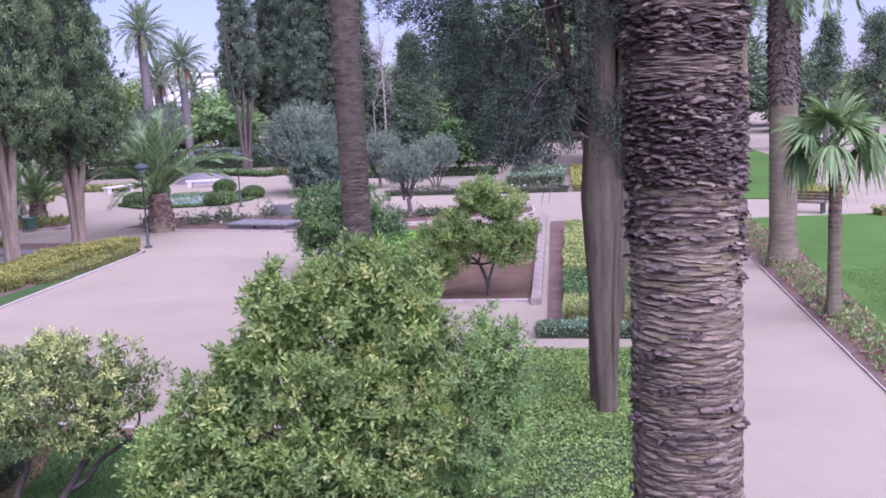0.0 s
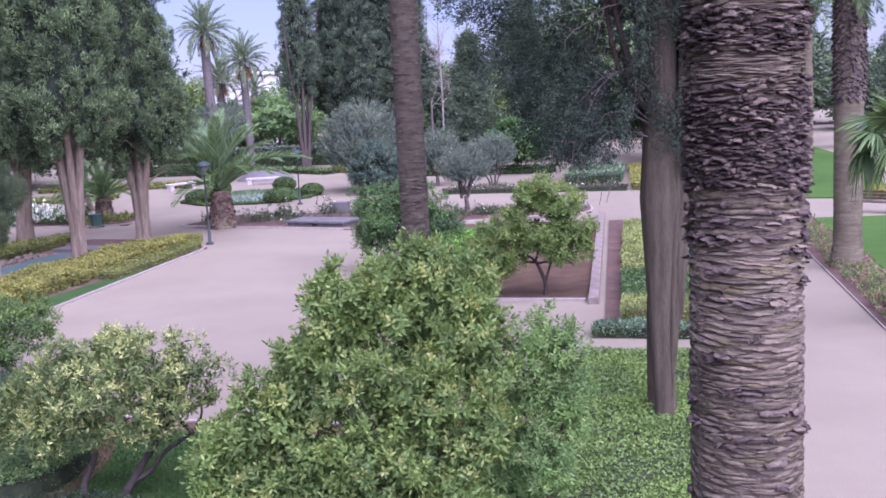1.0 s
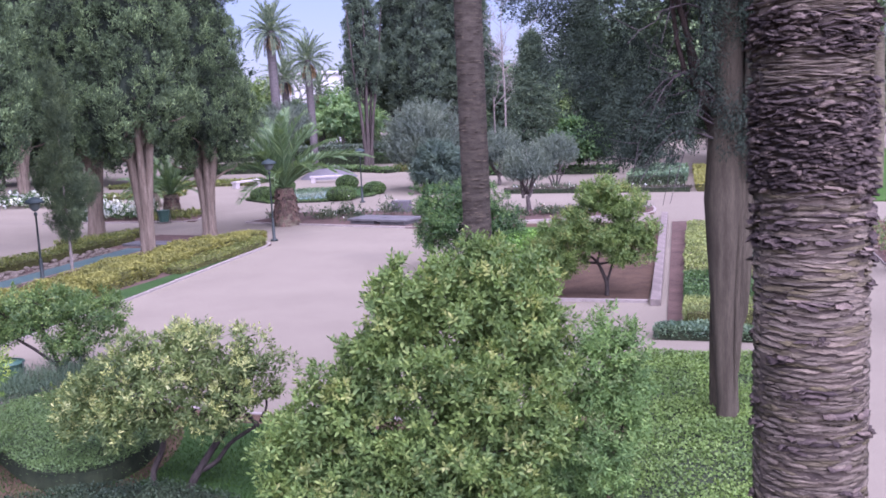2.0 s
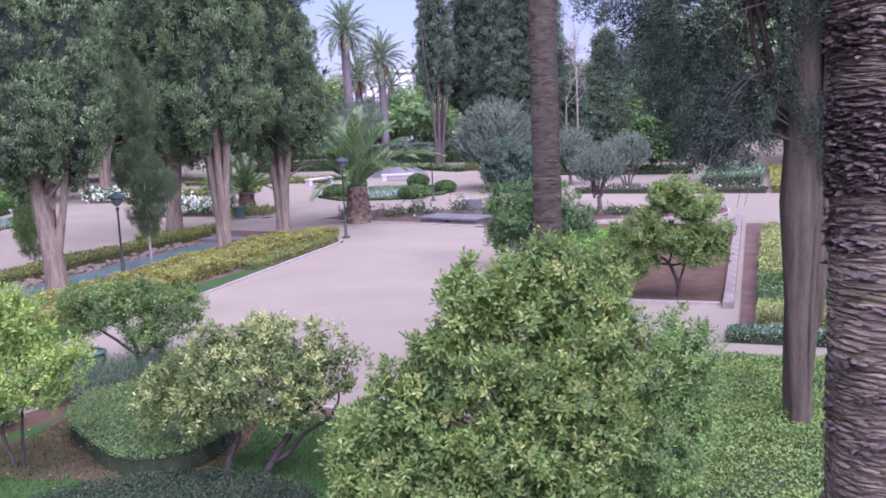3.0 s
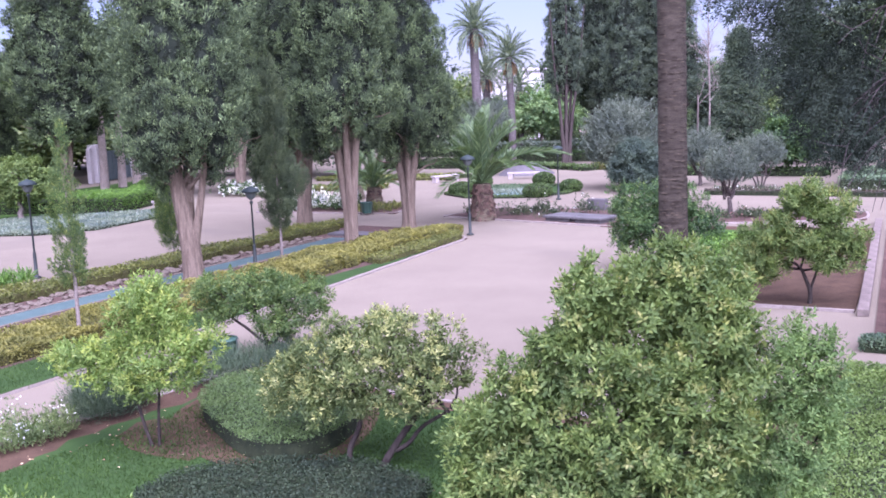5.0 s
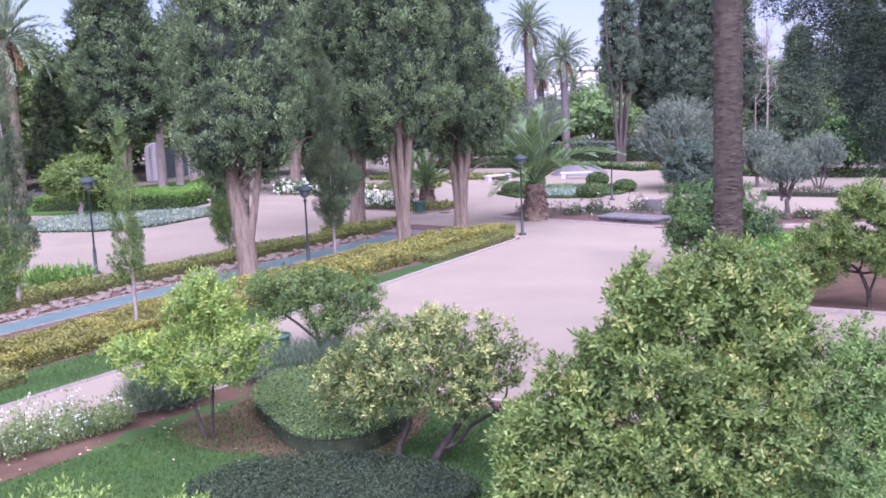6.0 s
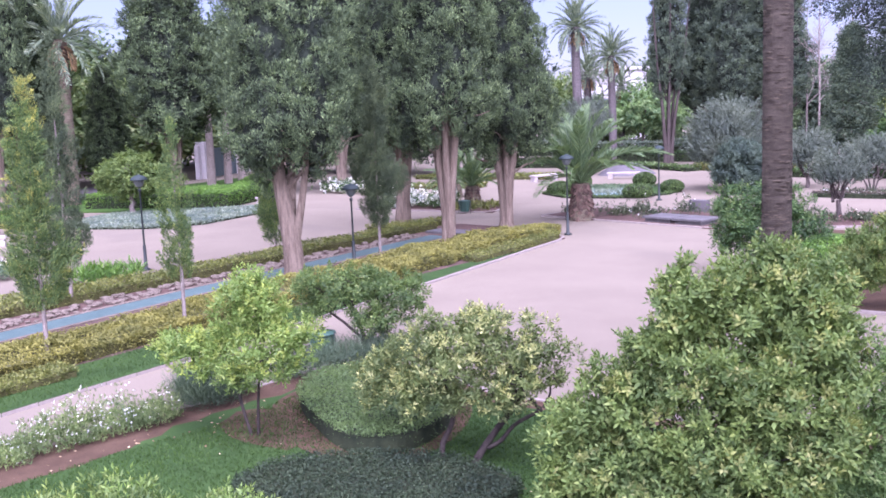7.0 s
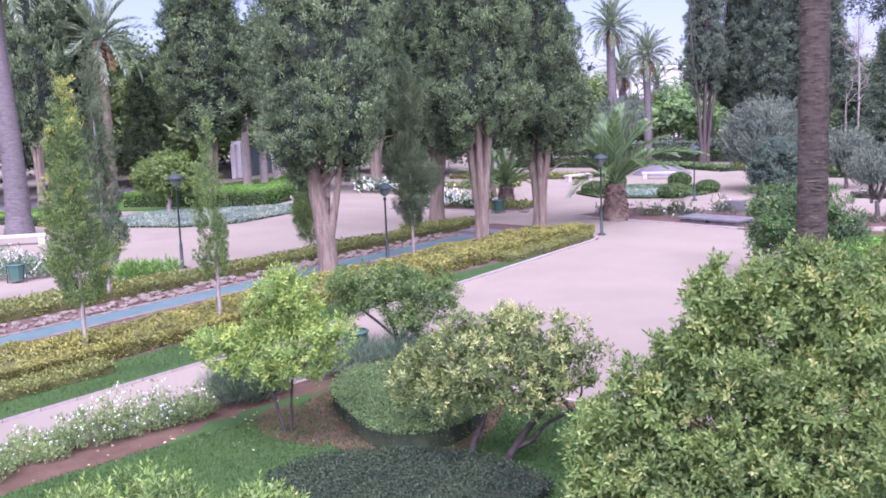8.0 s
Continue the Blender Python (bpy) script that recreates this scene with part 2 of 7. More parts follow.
L_FEATHER = foliage("feathery_leaves", (0.045, 0.075, 0.045), (0.085, 0.125, 0.075), (0.13, 0.175, 0.11), 0.2, 1.0, 0.7)
# blue raised in this green to put some distance haze into it
L_BRIGHT = foliage("bright_tree_leaves", (0.136, 0.239, 0.108), (0.254, 0.371, 0.168), (0.379, 0.491, 0.238), 0.35, 0.8, 0.7)
L_FAR = foliage("far_tree_leaves", (0.055, 0.092, 0.048), (0.118, 0.170, 0.084), (0.17, 0.225, 0.11), 0.25, 0.4, 0.7)
L_DRY = foliage("dry_fronds", (0.16, 0.10, 0.06), (0.34, 0.22, 0.12), (0.45, 0.30, 0.16), 0.2, 0.6, 0.8)
M_WHITE_PETAL = foliage("white_petals", (0.595, 0.595, 0.595), (0.722, 0.722, 0.722), (0.765, 0.765, 0.765), 0.3, 1.0, 0.6)
M_BLUE_PETAL = foliage("pale_blue_petals", (0.22, 0.36, 0.42), (0.34, 0.47, 0.52), (0.5, 0.58, 0.62), 0.3, 1.0, 0.6)
M_PINK_PETAL = foliage("pink_petals", (0.20, 0.10, 0.095), (0.27, 0.16, 0.15), (0.36, 0.25, 0.23), 0.3, 1.0, 0.6)


# ---------------------------------------------------------------- mesh helpers
def part(name, me, material, parent=None, label="", at=None):
    """One mesh object, top-level or under a thing or a part."""
    ob = new(name, me)
    if material and not me.materials:
        me.materials.append(material)
    if parent:
        ob.parent = parent
    if at is not None:
        ob.matrix_basis = at if isinstance(at, Matrix) else Matrix.Translation(at)
    if label:
        tagged(ob, label)
    return ob


def thing(name, label, category, group="", at=None, kind=""):
    ob = new(name)
    ob.empty_display_size = 0.1
    if at is not None:
        ob.matrix_basis = at if isinstance(at, Matrix) else Matrix.Translation(at)
    return tagged(ob, label, category, group, kind)


def np_mesh(name, co, quads, smooth=False, mats=None, index=None):
    co, quads = np.asarray(co, np.float32).reshape(-1, 3), np.asarray(quads, np.int32)
    k = quads.shape[1]
    me = bpy.data.meshes.new(name)
    me.vertices.add(len(co))
    me.vertices.foreach_set("co", co.ravel())
    me.loops.add(quads.size)
    me.loops.foreach_set("vertex_index", quads.ravel())
    me.polygons.add(len(quads))
    me.polygons.foreach_set("loop_start", np.arange(0, quads.size, k, dtype=np.int32))
    if smooth:
        me.polygons.foreach_set("use_smooth", np.ones(len(quads), bool))
    for m in mats or ():
        me.materials.append(m)
    if index is not None:
        me.polygons.foreach_set("material_index", np.asarray(index, np.int32))
    me.update(calc_edges=True)
    me.validate()
    return me


def join(*sets):
    """Joins (verts, quads) pairs; also gives the index of the pair each face came from."""
    cos, fs, ix, n = [], [], [], 0
    for i, (c, q) in enumerate(sets):
        c, q = np.asarray(c).reshape(-1, 3), np.asarray(q)
        cos.append(c), fs.append(q + n), ix.append(np.full(len(q), i))
        n += len(c)
    return np.concatenate(cos), np.concatenate(fs), np.concatenate(ix)


def unit(v):
    return v / np.maximum(np.linalg.norm(v, axis=-1, keepdims=True), 1e-9)


def leaf_set(base, way, length, width, rng, fold=0.25, face=None):
    """A folded four-sided leaf at each base, pointing along way."""
    n = len(base)
    way = unit(way)
    face = unit(rng.normal(size=(n, 3)) * 0.6 + np.array([0, 0, 1.0])) if face is None else unit(face)
    side = unit(np.cross(way, face))
    up = np.cross(side, way)
    ln = np.broadcast_to(np.asarray(length, float), (n,))[:, None]
    wd = np.broadcast_to(np.asarray(width, float), (n,))[:, None]
    mid = base + way * ln * 0.45
    v = np.stack([base, mid + side * wd / 2 + up * wd * fold, base + way * ln, mid - side * wd / 2 + up * wd * fold], 1)
    return v.reshape(-1, 3), np.arange(4 * n).reshape(n, 4)


def waves(p, seed, scale):
    """Cheap smooth noise over points, about -1 to 1."""
    r = np.random.default_rng(seed)
    out = np.zeros(len(p))
    for k in range(6):
        d = unit(r.normal(size=3)) * scale * (0.7 + 0.45 * k)
        out += np.sin(p @ d + r.uniform(0, 6.28)) / (1 + 0.35 * k)
    return out / 2.4


def tube(points, radii, sides=9, rng=None, rough=0.0):
    pts = np.asarray(points, float)
    n = len(pts)
    d = unit(np.gradient(pts, axis=0))
    ref = np.where(np.abs(d[:, 2:3]) > 0.9, np.array([[1.0, 0, 0]]), np.array([[0, 0, 1.0]]))
    a = unit(np.cross(d, ref))
    if np.all(np.abs(d[:, 2]) > 0.35):
        a = unit(np.array([1.0, 0, 0]) - d * d[:, :1])
    b = np.cross(d, a)
    th = np.arange(sides) * 2 * np.pi / sides
    r = np.asarray(radii, float)[:, None] * np.ones((1, sides))
    if rng is not None and rough:
        r = r * (1 + rough * rng.normal(size=(1, sides)) + 0.5 * rough * rng.normal(size=(n, sides)))
    v = pts[:, None] + r[..., None] * (np.cos(th)[None, :, None] * a[:, None] + np.sin(th)[None, :, None] * b[:, None])
    i, j = np.meshgrid(np.arange(n - 1), np.arange(sides), indexing="ij")
    k = (j + 1) % sides
    q = np.stack([i * sides + j, i * sides + k, (i + 1) * sides + k, (i + 1) * sides + j], -1).reshape(-1, 4)
    return v.reshape(-1, 3), q


def box_bm(x, y, z, bevel=0.01, at=(0, 0, 0)):
    bm = bmesh.new()
    bmesh.ops.create_cube(bm, size=1)
    bmesh.ops.scale(bm, vec=(x, y, z), verts=bm.verts)
    bmesh.ops.translate(bm, vec=at, verts=bm.verts)
    if bevel:
        bmesh.ops.bevel(bm, geom=list(bm.edges), offset=bevel, segments=2, profile=0.6, affect="EDGES")
    return bm


def bm_mesh(name, bm, smooth=False):
    me = bpy.data.meshes.new(name)
    bm.to_mesh(me)
    bm.free()
    if smooth:
        me.polygons.foreach_set("use_smooth", np.ones(len(me.polygons), bool))
    return me


def lathe(profile, sides=16):
    """Verts and quads of a turned body from (radius, height) pairs."""
    p = np.asarray(profile, float)
    th = np.arange(sides) * 2 * np.pi / sides
    v = np.stack([p[:, :1] * np.cos(th), p[:, :1] * np.sin(th), np.repeat(p[:, 1:], sides, 1)], -1)
    i, j = np.meshgrid(np.arange(len(p) - 1), np.arange(sides), indexing="ij")
    k = (j + 1) % sides
    return v.reshape(-1, 3), np.stack([i * sides + j, i * sides + k, (i + 1) * sides + k, (i + 1) * sides + j], -1).reshape(-1, 4)


def resample(line, step):
    p = np.asarray(line, float)
    s = np.concatenate([[0], np.cumsum(np.linalg.norm(np.diff(p, axis=0), axis=1))])
    u = np.linspace(0, s[-1], max(2, int(s[-1] / step) + 1))
    return np.stack([np.interp(u, s, p[:, k]) for k in range(p.shape[1])], 1)


def inside(pts, poly):
    x, y = pts[:, 0], pts[:, 1]
    poly = np.asarray(poly, float)
    res = np.zeros(len(pts), bool)
    for (x0, y0), (x1, y1) in zip(poly, np.roll(poly, -1, 0)):
        hit = ((y0 > y) != (y1 > y)) & (x < (x1 - x0) * (y - y0) / (y1 - y0 + 1e-12) + x0)
        res ^= hit
    return res


def scatter(poly, n, rng):
    poly = np.asarray(poly, float)
    lo, hi = poly.min(0), poly.max(0)
    out = np.zeros((0, 2))
    while len(out) < n:
        p = rng.uniform(lo, hi, (n * 2, 2))
        out = np.concatenate([out, p[inside(p, poly)]])
    return out[:n]


def band(a, b, w):
    """Footprint of a straight hedge from a to b, w wide."""
    a, b = np.asarray(a, float), np.asarray(b, float)
    d = unit(b - a)
    nrm = np.array([-d[1], d[0]]) * w / 2
    return [tuple(a + nrm), tuple(b + nrm), tuple(b - nrm), tuple(a - nrm)]


def blob(cx, cy, rx, ry, n=18, turn=0.0, wob=0.0, seed=0):
    r = random.Random(seed)
    out = []
    for k in range(n):
        a = 2 * math.pi * k / n
        s = 1 + wob * r.uniform(-1, 1)
        x, y = rx * s * math.cos(a), ry * s * math.sin(a)
        out.append((cx + x * math.cos(turn) - y * math.sin(turn), cy + x * math.sin(turn) + y * math.cos(turn)))
    return out


def smooth_ring(line, times=2):
    """Rounds the corners of a closed outline."""
    p = np.asarray(line, float)
    for _ in range(times):
        n = np.roll(p, -1, 0)
        p = np.stack([p * 0.75 + n * 0.25, p * 0.25 + n * 0.75], 1).reshape(-1, 2)
    return [tuple(v) for v in p]


# ---------------------------------------------------------------- ground, beds, kerbs, canal
def prism(poly, z0, z1):
    bm = bmesh.new()
    vs = [bm.verts.new((x, y, z1)) for x, y in poly]
    f = bm.faces.new(vs)
    f.normal_update()
    if f.normal.z < 0:
        f.normal_flip()
    r = bmesh.ops.extrude_face_region(bm, geom=[f])
    bmesh.ops.translate(bm, vec=(0, 0, z0 - z1), verts=[v for v in r["geom"] if isinstance(v, bmesh.types.BMVert)])
    bmesh.ops.recalc_face_normals(bm, faces=bm.faces)
    return bm


def sheet(name, poly, z, mat, label, category, z0=-0.05):
    ob = part(name, bm_mesh(name, prism(poly, z0, z)), mat)
    return tagged(ob, label, category, kind="structure")


def kerb(line, label="pale pink stone kerb along the gravel", width=0.11, height=0.075, closed=False, step=0.8):
    """A run of separate kerb stones along a line."""
    if closed:
        line = [*line, line[0]]
    rows = resample(line, step)
    top = thing("kerb", label, "kerb", kind="structure")
    me = bm_mesh("kerb_stone", box_bm(1, width, height + 0.05, 0.012))
    for a, b in zip(rows[:-1], rows[1:]):
        d = b - a
        ln = float(np.hypot(*d))
        m = Matrix.Translation(((a[0] + b[0]) / 2, (a[1] + b[1]) / 2, (height - 0.05) / 2 + random.uniform(-0.006, 0.006)))
        m = m @ Matrix.Rotation(math.atan2(d[1], d[0]), 4, "Z") @ Matrix.Diagonal((ln - 0.012, 1, 1, 1))
        part("kerb_stone", me, M_KERB, top, at=m)
    return top


gb = bmesh.new()
bmesh.ops.create_grid(gb, x_segments=8, y_segments=8, size=900)
tagged(part("ground", bm_mesh("ground", gb), M_GRAVEL), "pale pink gravel ground of the garden", "ground", kind="structure")

CANAL_BED = [(-17.2, 4.0), (-16.35, 8.5), (-15.8, 12.0), (-14.95, 17.1), (-13.5, 27.3), (-12.2, 38.5), (-13.6, 40.8), (-18.6, 42.5),
             (-20.0, 41.5), (-21.8, 34.0), (-23.3, 27.0), (-25.6, 20.0), (-28.5, 11.0), (-29.6, 5.0)]
sheet("bed", CANAL_BED, 0.06, M_EARTH, "planted bed of dark earth along the canal", "flower bed")
kerb(CANAL_BED[:7], "pale pink stone kerb between gravel and hedge bed")
sheet("lawn", [(-16.9, 5.5), (-16.2, 8.5), (-15.75, 12.0), (-14.9, 17.1), (-13.5, 27.3), (-12.6, 36), (-13.9, 30.5), (-15.4, 24), (-16.6, 17.5), (-17.6, 12.5), (-18.4, 6)],
      0.09, M_LAWN, "narrow strip of mown lawn beside the kerb", "lawn")

GARDEN_BED = [(-13.6, 9.0), (-13.3, 11.4), (-12.3, 14.4), (-11.1, 18.3), (-10.0, 18.9), (-8.6, 17.9), (-6.8, 16.9), (-3.0, 16.3), (-0.6, 17.2), (0.9, 20.6), (3.35, 20.3), (4.6, 20.0), (3.3, 9.5), (2.4, 2.0), (-12.0, 2.0)]
sheet("bed", GARDEN_BED, 0.05, M_RED_SOIL, "reddish soil bed of the near garden", "flower bed")
sheet("lawn", [(-13.2, 7.2), (-12.5, 9.0), (-12.37, 9.8), (-12.2, 10.35), (-11.9, 11.0), (-11.82, 11.5), (-11.66, 12.05), (-11.72, 12.4), (-11.6, 12.75), (-11.75, 13.25), (-11.5, 13.7), (-11.5, 14.1), (-11.28, 14.55), (-11.25, 15.0), (-10.9, 15.5), (-10.85, 16.2), (-10.3, 16.9), (-9.4, 17.8), (-8.4, 17.2), (-6.7, 16.3), (-3.0, 15.7), (-0.4, 16.2), (0.3, 13), (-0.6, 3.0), (-12.8, 3.0)],
      0.08, M_LAWN, "mown lawn under the orange trees", "lawn")
sheet("soil_patch", blob(-9.95, 13.7, 1.25, 0.8, 16, -0.5, 0.12, 4), 0.084, M_RED_SOIL, "bare reddish soil round the lime tree", "soil")
sheet("soil_patch", smooth_ring([(-10.75, 14.9), (-10.8, 16.1), (-10.4, 17.0), (-9.3, 17.3), (-8.1, 17.1), (-7.0, 16.2), (-6.6, 14.9), (-6.55, 13.8), (-6.8, 12.95), (-7.6, 12.6), (-8.5, 12.75), (-9.4, 13.3), (-10.2, 14.1)]), 0.088, M_RED_SOIL, "trodden soil ring round the clipped hedge", "soil")
sheet("soil_patch", blob(-3.1, 11.0, 1.7, 1.3, 18, 0.3, 0.08, 8), 0.086, M_RED_SOIL, "bare shaded soil under the large orange tree", "soil")
kerb([(-12.3, 14.4), (-11.1, 18.3), (-10.0, 18.9), (-8.6, 17.9), (-6.8, 16.9), (-3.0, 16.3), (-0.6, 17.2), (0.9, 20.6), (4.6, 20.0)], "pale stone kerb round the near garden bed")

SOIL_BED = [(-5.0, 27.3), (1.9, 25.95), (3.9, 41.6), (-2.6, 42.4)]
sheet("bed", SOIL_BED, 0.05, M_RED_SOIL, "reddish bare soil bed with low kerb", "flower bed")
sheet("lawn", [(-4.6, 28.6), (-1.6, 28.0), (-0.6, 33.5), (0.2, 40.5), (-2.5, 41.2)], 0.08, M_LAWN_BRIGHT, "rough grass patch behind the palm", "lawn")
kerb([(-5.0, 27.3), (1.9, 25.95)], "pale stone kerb of the soil bed")

HEDGE_BED = [(2.0, 22.0), (4.75, 21.5), (7.2, 41.5), (4.1, 41.6)]
sheet("bed", HEDGE_BED, 0.05, M_EARTH, "dark earth bed of the golden hedge", "flower bed")

PALM_BED = [(-15.8, 46.2), (-7.0, 42.3), (-2.4, 43.3), (3.6, 44.6), (3.9, 47.2), (-3.2, 47.6), (-8.5, 49.0), (-14.2, 49.8)]
sheet("bed", PALM_BED, 0.05, M_EARTH, "rose bed of dark earth round the palm", "flower bed")
kerb(PALM_BED, "pale stone kerb round the rose bed", closed=True, step=1.0)
SMALL_PALM_BED = [(-27.6, 48.4), (-18.9, 47.5), (-19.4, 51.5), (-27.5, 53.0)]
sheet("bed", SMALL_PALM_BED, 0.05, M_EARTH, "bed of dark earth round the young palm", "flower bed")
kerb(SMALL_PALM_BED, "pale stone kerb round the young palm bed", closed=True, step=1.0)

RIGHT_BED = [(6.0, 5.0), (6.85, 12.0), (7.5, 16.7), (9.3, 30.6), (10.5, 40.0), (11.9, 39.9), (10.8, 30.0), (9.2, 20.4), (8.3, 14.0), (7.6, 5.0)]
sheet("bed", RIGHT_BED, 0.05, M_EARTH, "flower bed of brown earth beside the path", "flower bed")
kerb(RIGHT_BED[:5], "pale stone kerb along the garden path", 0.09, 0.04)
sheet("lawn", [(7.6, 5.0), (8.3, 14.0), (9.2, 20.4), (10.8, 30.0), (11.9, 39.6), (40, 38.0), (40, 5.0)], 0.07, M_LAWN_BRIGHT, "large bright green mown lawn", "lawn")
sheet("lawn", [(13.0, 46.8), (16.2, 45.6), (17.4, 46.3), (20.0, 55.0), (22.0, 60), (25, 90), (14.5, 90)], 0.07, M_LAWN_BRIGHT, "lawn beyond the cross path", "lawn")
sheet("lawn", [(-53.5, 44.5), (-47.5, 45.0), (-36.8, 47.2), (-45.5, 66), (-52.5, 72)], 0.06, M_LAWN_BRIGHT, "lawn round the green hedge", "lawn")
sheet("lane", [(-54.2, 30), (-54.0, 58), (-55.6, 66.5), (-62.0, 66.5), (-60.5, 58), (-60.5, 30)], 0.02, M_ASPHALT, "worn grey asphalt lane before the gate", "lane")



def grass(label, poly, n, seed, z, height=0.06, mat=None):
    """Mown blades standing on a lawn."""
    r = np.random.default_rng(seed)
    p = scatter(poly, n, r)
    base = np.concatenate([p, np.full((n, 1), z - 0.005)], 1)
    v = leaf_set(base, r.normal(size=(n, 3)) * 0.45 + [0, 0, 1.0], height * r.uniform(0.6, 1.3, n), 0.014, r)
    return tagged(part("grass", np_mesh("grass", *v), mat or L_GRASS), label, "grass", kind="stuff")


L_GRASS = foliage("grass_blades", (0.027, 0.060, 0.011), (0.044, 0.088, 0.017), (0.06, 0.108, 0.024), 0.3, 0.6, 0.6)
# blades in the lighter green, sunlight included in the colour
L_GRASS_BRIGHT = foliage("bright_grass_blades", (0.034, 0.078, 0.010), (0.048, 0.104, 0.016), (0.06, 0.12, 0.02), 0.3, 0.6, 0.6)
grass("short mown grass under the orange trees", [(-12.6, 8.3), (-12.2, 10.4), (-11.5, 12.3), (-11.0, 13.7), (-10.7, 15.2), (-10.2, 16.8), (-9.4, 17.6), (-8.5, 17.0), (-6.8, 16.1), (-3.0, 15.5), (-1.0, 15.6), (-3.0, 8.0)], 60000, 8, 0.08)
grass("short mown grass beside the canal bed kerb", [(-16.9, 5.5), (-16.2, 8.5), (-15.8, 12.0), (-14.95, 17.1), (-13.6, 27.3), (-14.6, 27), (-16.6, 17.5), (-17.6, 12.5), (-18.4, 6)], 16000, 9, 0.09)
grass("short mown grass of the large lawn", [(9.0, 18), (9.6, 20.4), (10.9, 28.0), (20, 27.0), (18, 18)], 24000, 10, 0.07, 0.05, L_GRASS_BRIGHT)

grass("rough grass behind the palm", [(-4.4, 28.8), (-1.7, 28.2), (-0.7, 33.5), (-1.2, 37), (-3.2, 37)], 9000, 12, 0.08, 0.12, L_GRASS_BRIGHT)

# the shallow canal: floor and two rims
def along(line, half, z0, z1):
    p = np.asarray(line, float)
    d = unit(np.gradient(p, axis=0))
    nrm = np.stack([-d[:, 1], d[:, 0]], 1)
    poly = np.concatenate([p + nrm * half, (p - nrm * half)[::-1]])
    return prism([tuple(q) for q in poly], z0, z1)


CANAL_LINE = [(-23.9, 3.0), (-21.45, 16.7), (-20.3, 24.0), (-19.0, 31.5), (-17.75, 38.2)]
canal = thing("canal", "shallow garden canal with painted blue floor", "canal", kind="structure")
part("channel_floor", bm_mesh("channel_floor", along(CANAL_LINE, 0.52, 0.02, 0.085)), M_CANAL, canal, "worn blue painted floor")
for s in (1, -1):
    p = np.asarray(CANAL_LINE)
    d = unit(np.gradient(p, axis=0))
    part("rim", bm_mesh("rim", along(p + s * 0.6 * np.stack([-d[:, 1], d[:, 0]], 1), 0.07, 0.0, 0.10)), M_ROCK, canal)
end = part("end_basin", bm_mesh("end_basin", box_bm(2.4, 1.0, 0.16, 0.03)), M_SLATE, canal, "grey stone basin edge", at=pose(-17.6, 39.3, 0.08, 0, 0, -14))


def rock_mesh(seed):
    bm = bmesh.new()
    bmesh.ops.create_icosphere(bm, subdivisions=1, radius=1)
    r = random.Random(seed)
    for v in bm.verts:
        v.co *= r.uniform(0.75, 1.15)
        v.co.z *= 0.55
    return bm_mesh("rock", bm)


ROCKS = [rock_mesh(i) for i in range(5)]
rockery = thing("rockery", "row of rough pale stones edging the canal", "rocks", kind="structure")
rng = np.random.default_rng(5)
for a in resample([(-25.6, 3.5), (-22.75, 16.9), (-21.5, 24.2), (-20.1, 31.5), (-18.9, 38.0)], 0.28):
    for k in range(4):
        s = rng.uniform(0.06, 0.19)
        part("rock", ROCKS[rng.integers(5)], M_ROCK, rockery,
             at=Matrix.Translation((a[0] - rng.uniform(-0.45, 0.55), a[1] + rng.uniform(-0.2, 0.2), 0.06 + s * 0.3)) @ Matrix.Rotation(rng.uniform(0, 6), 4, "Z") @ Matrix.Scale(s, 4))


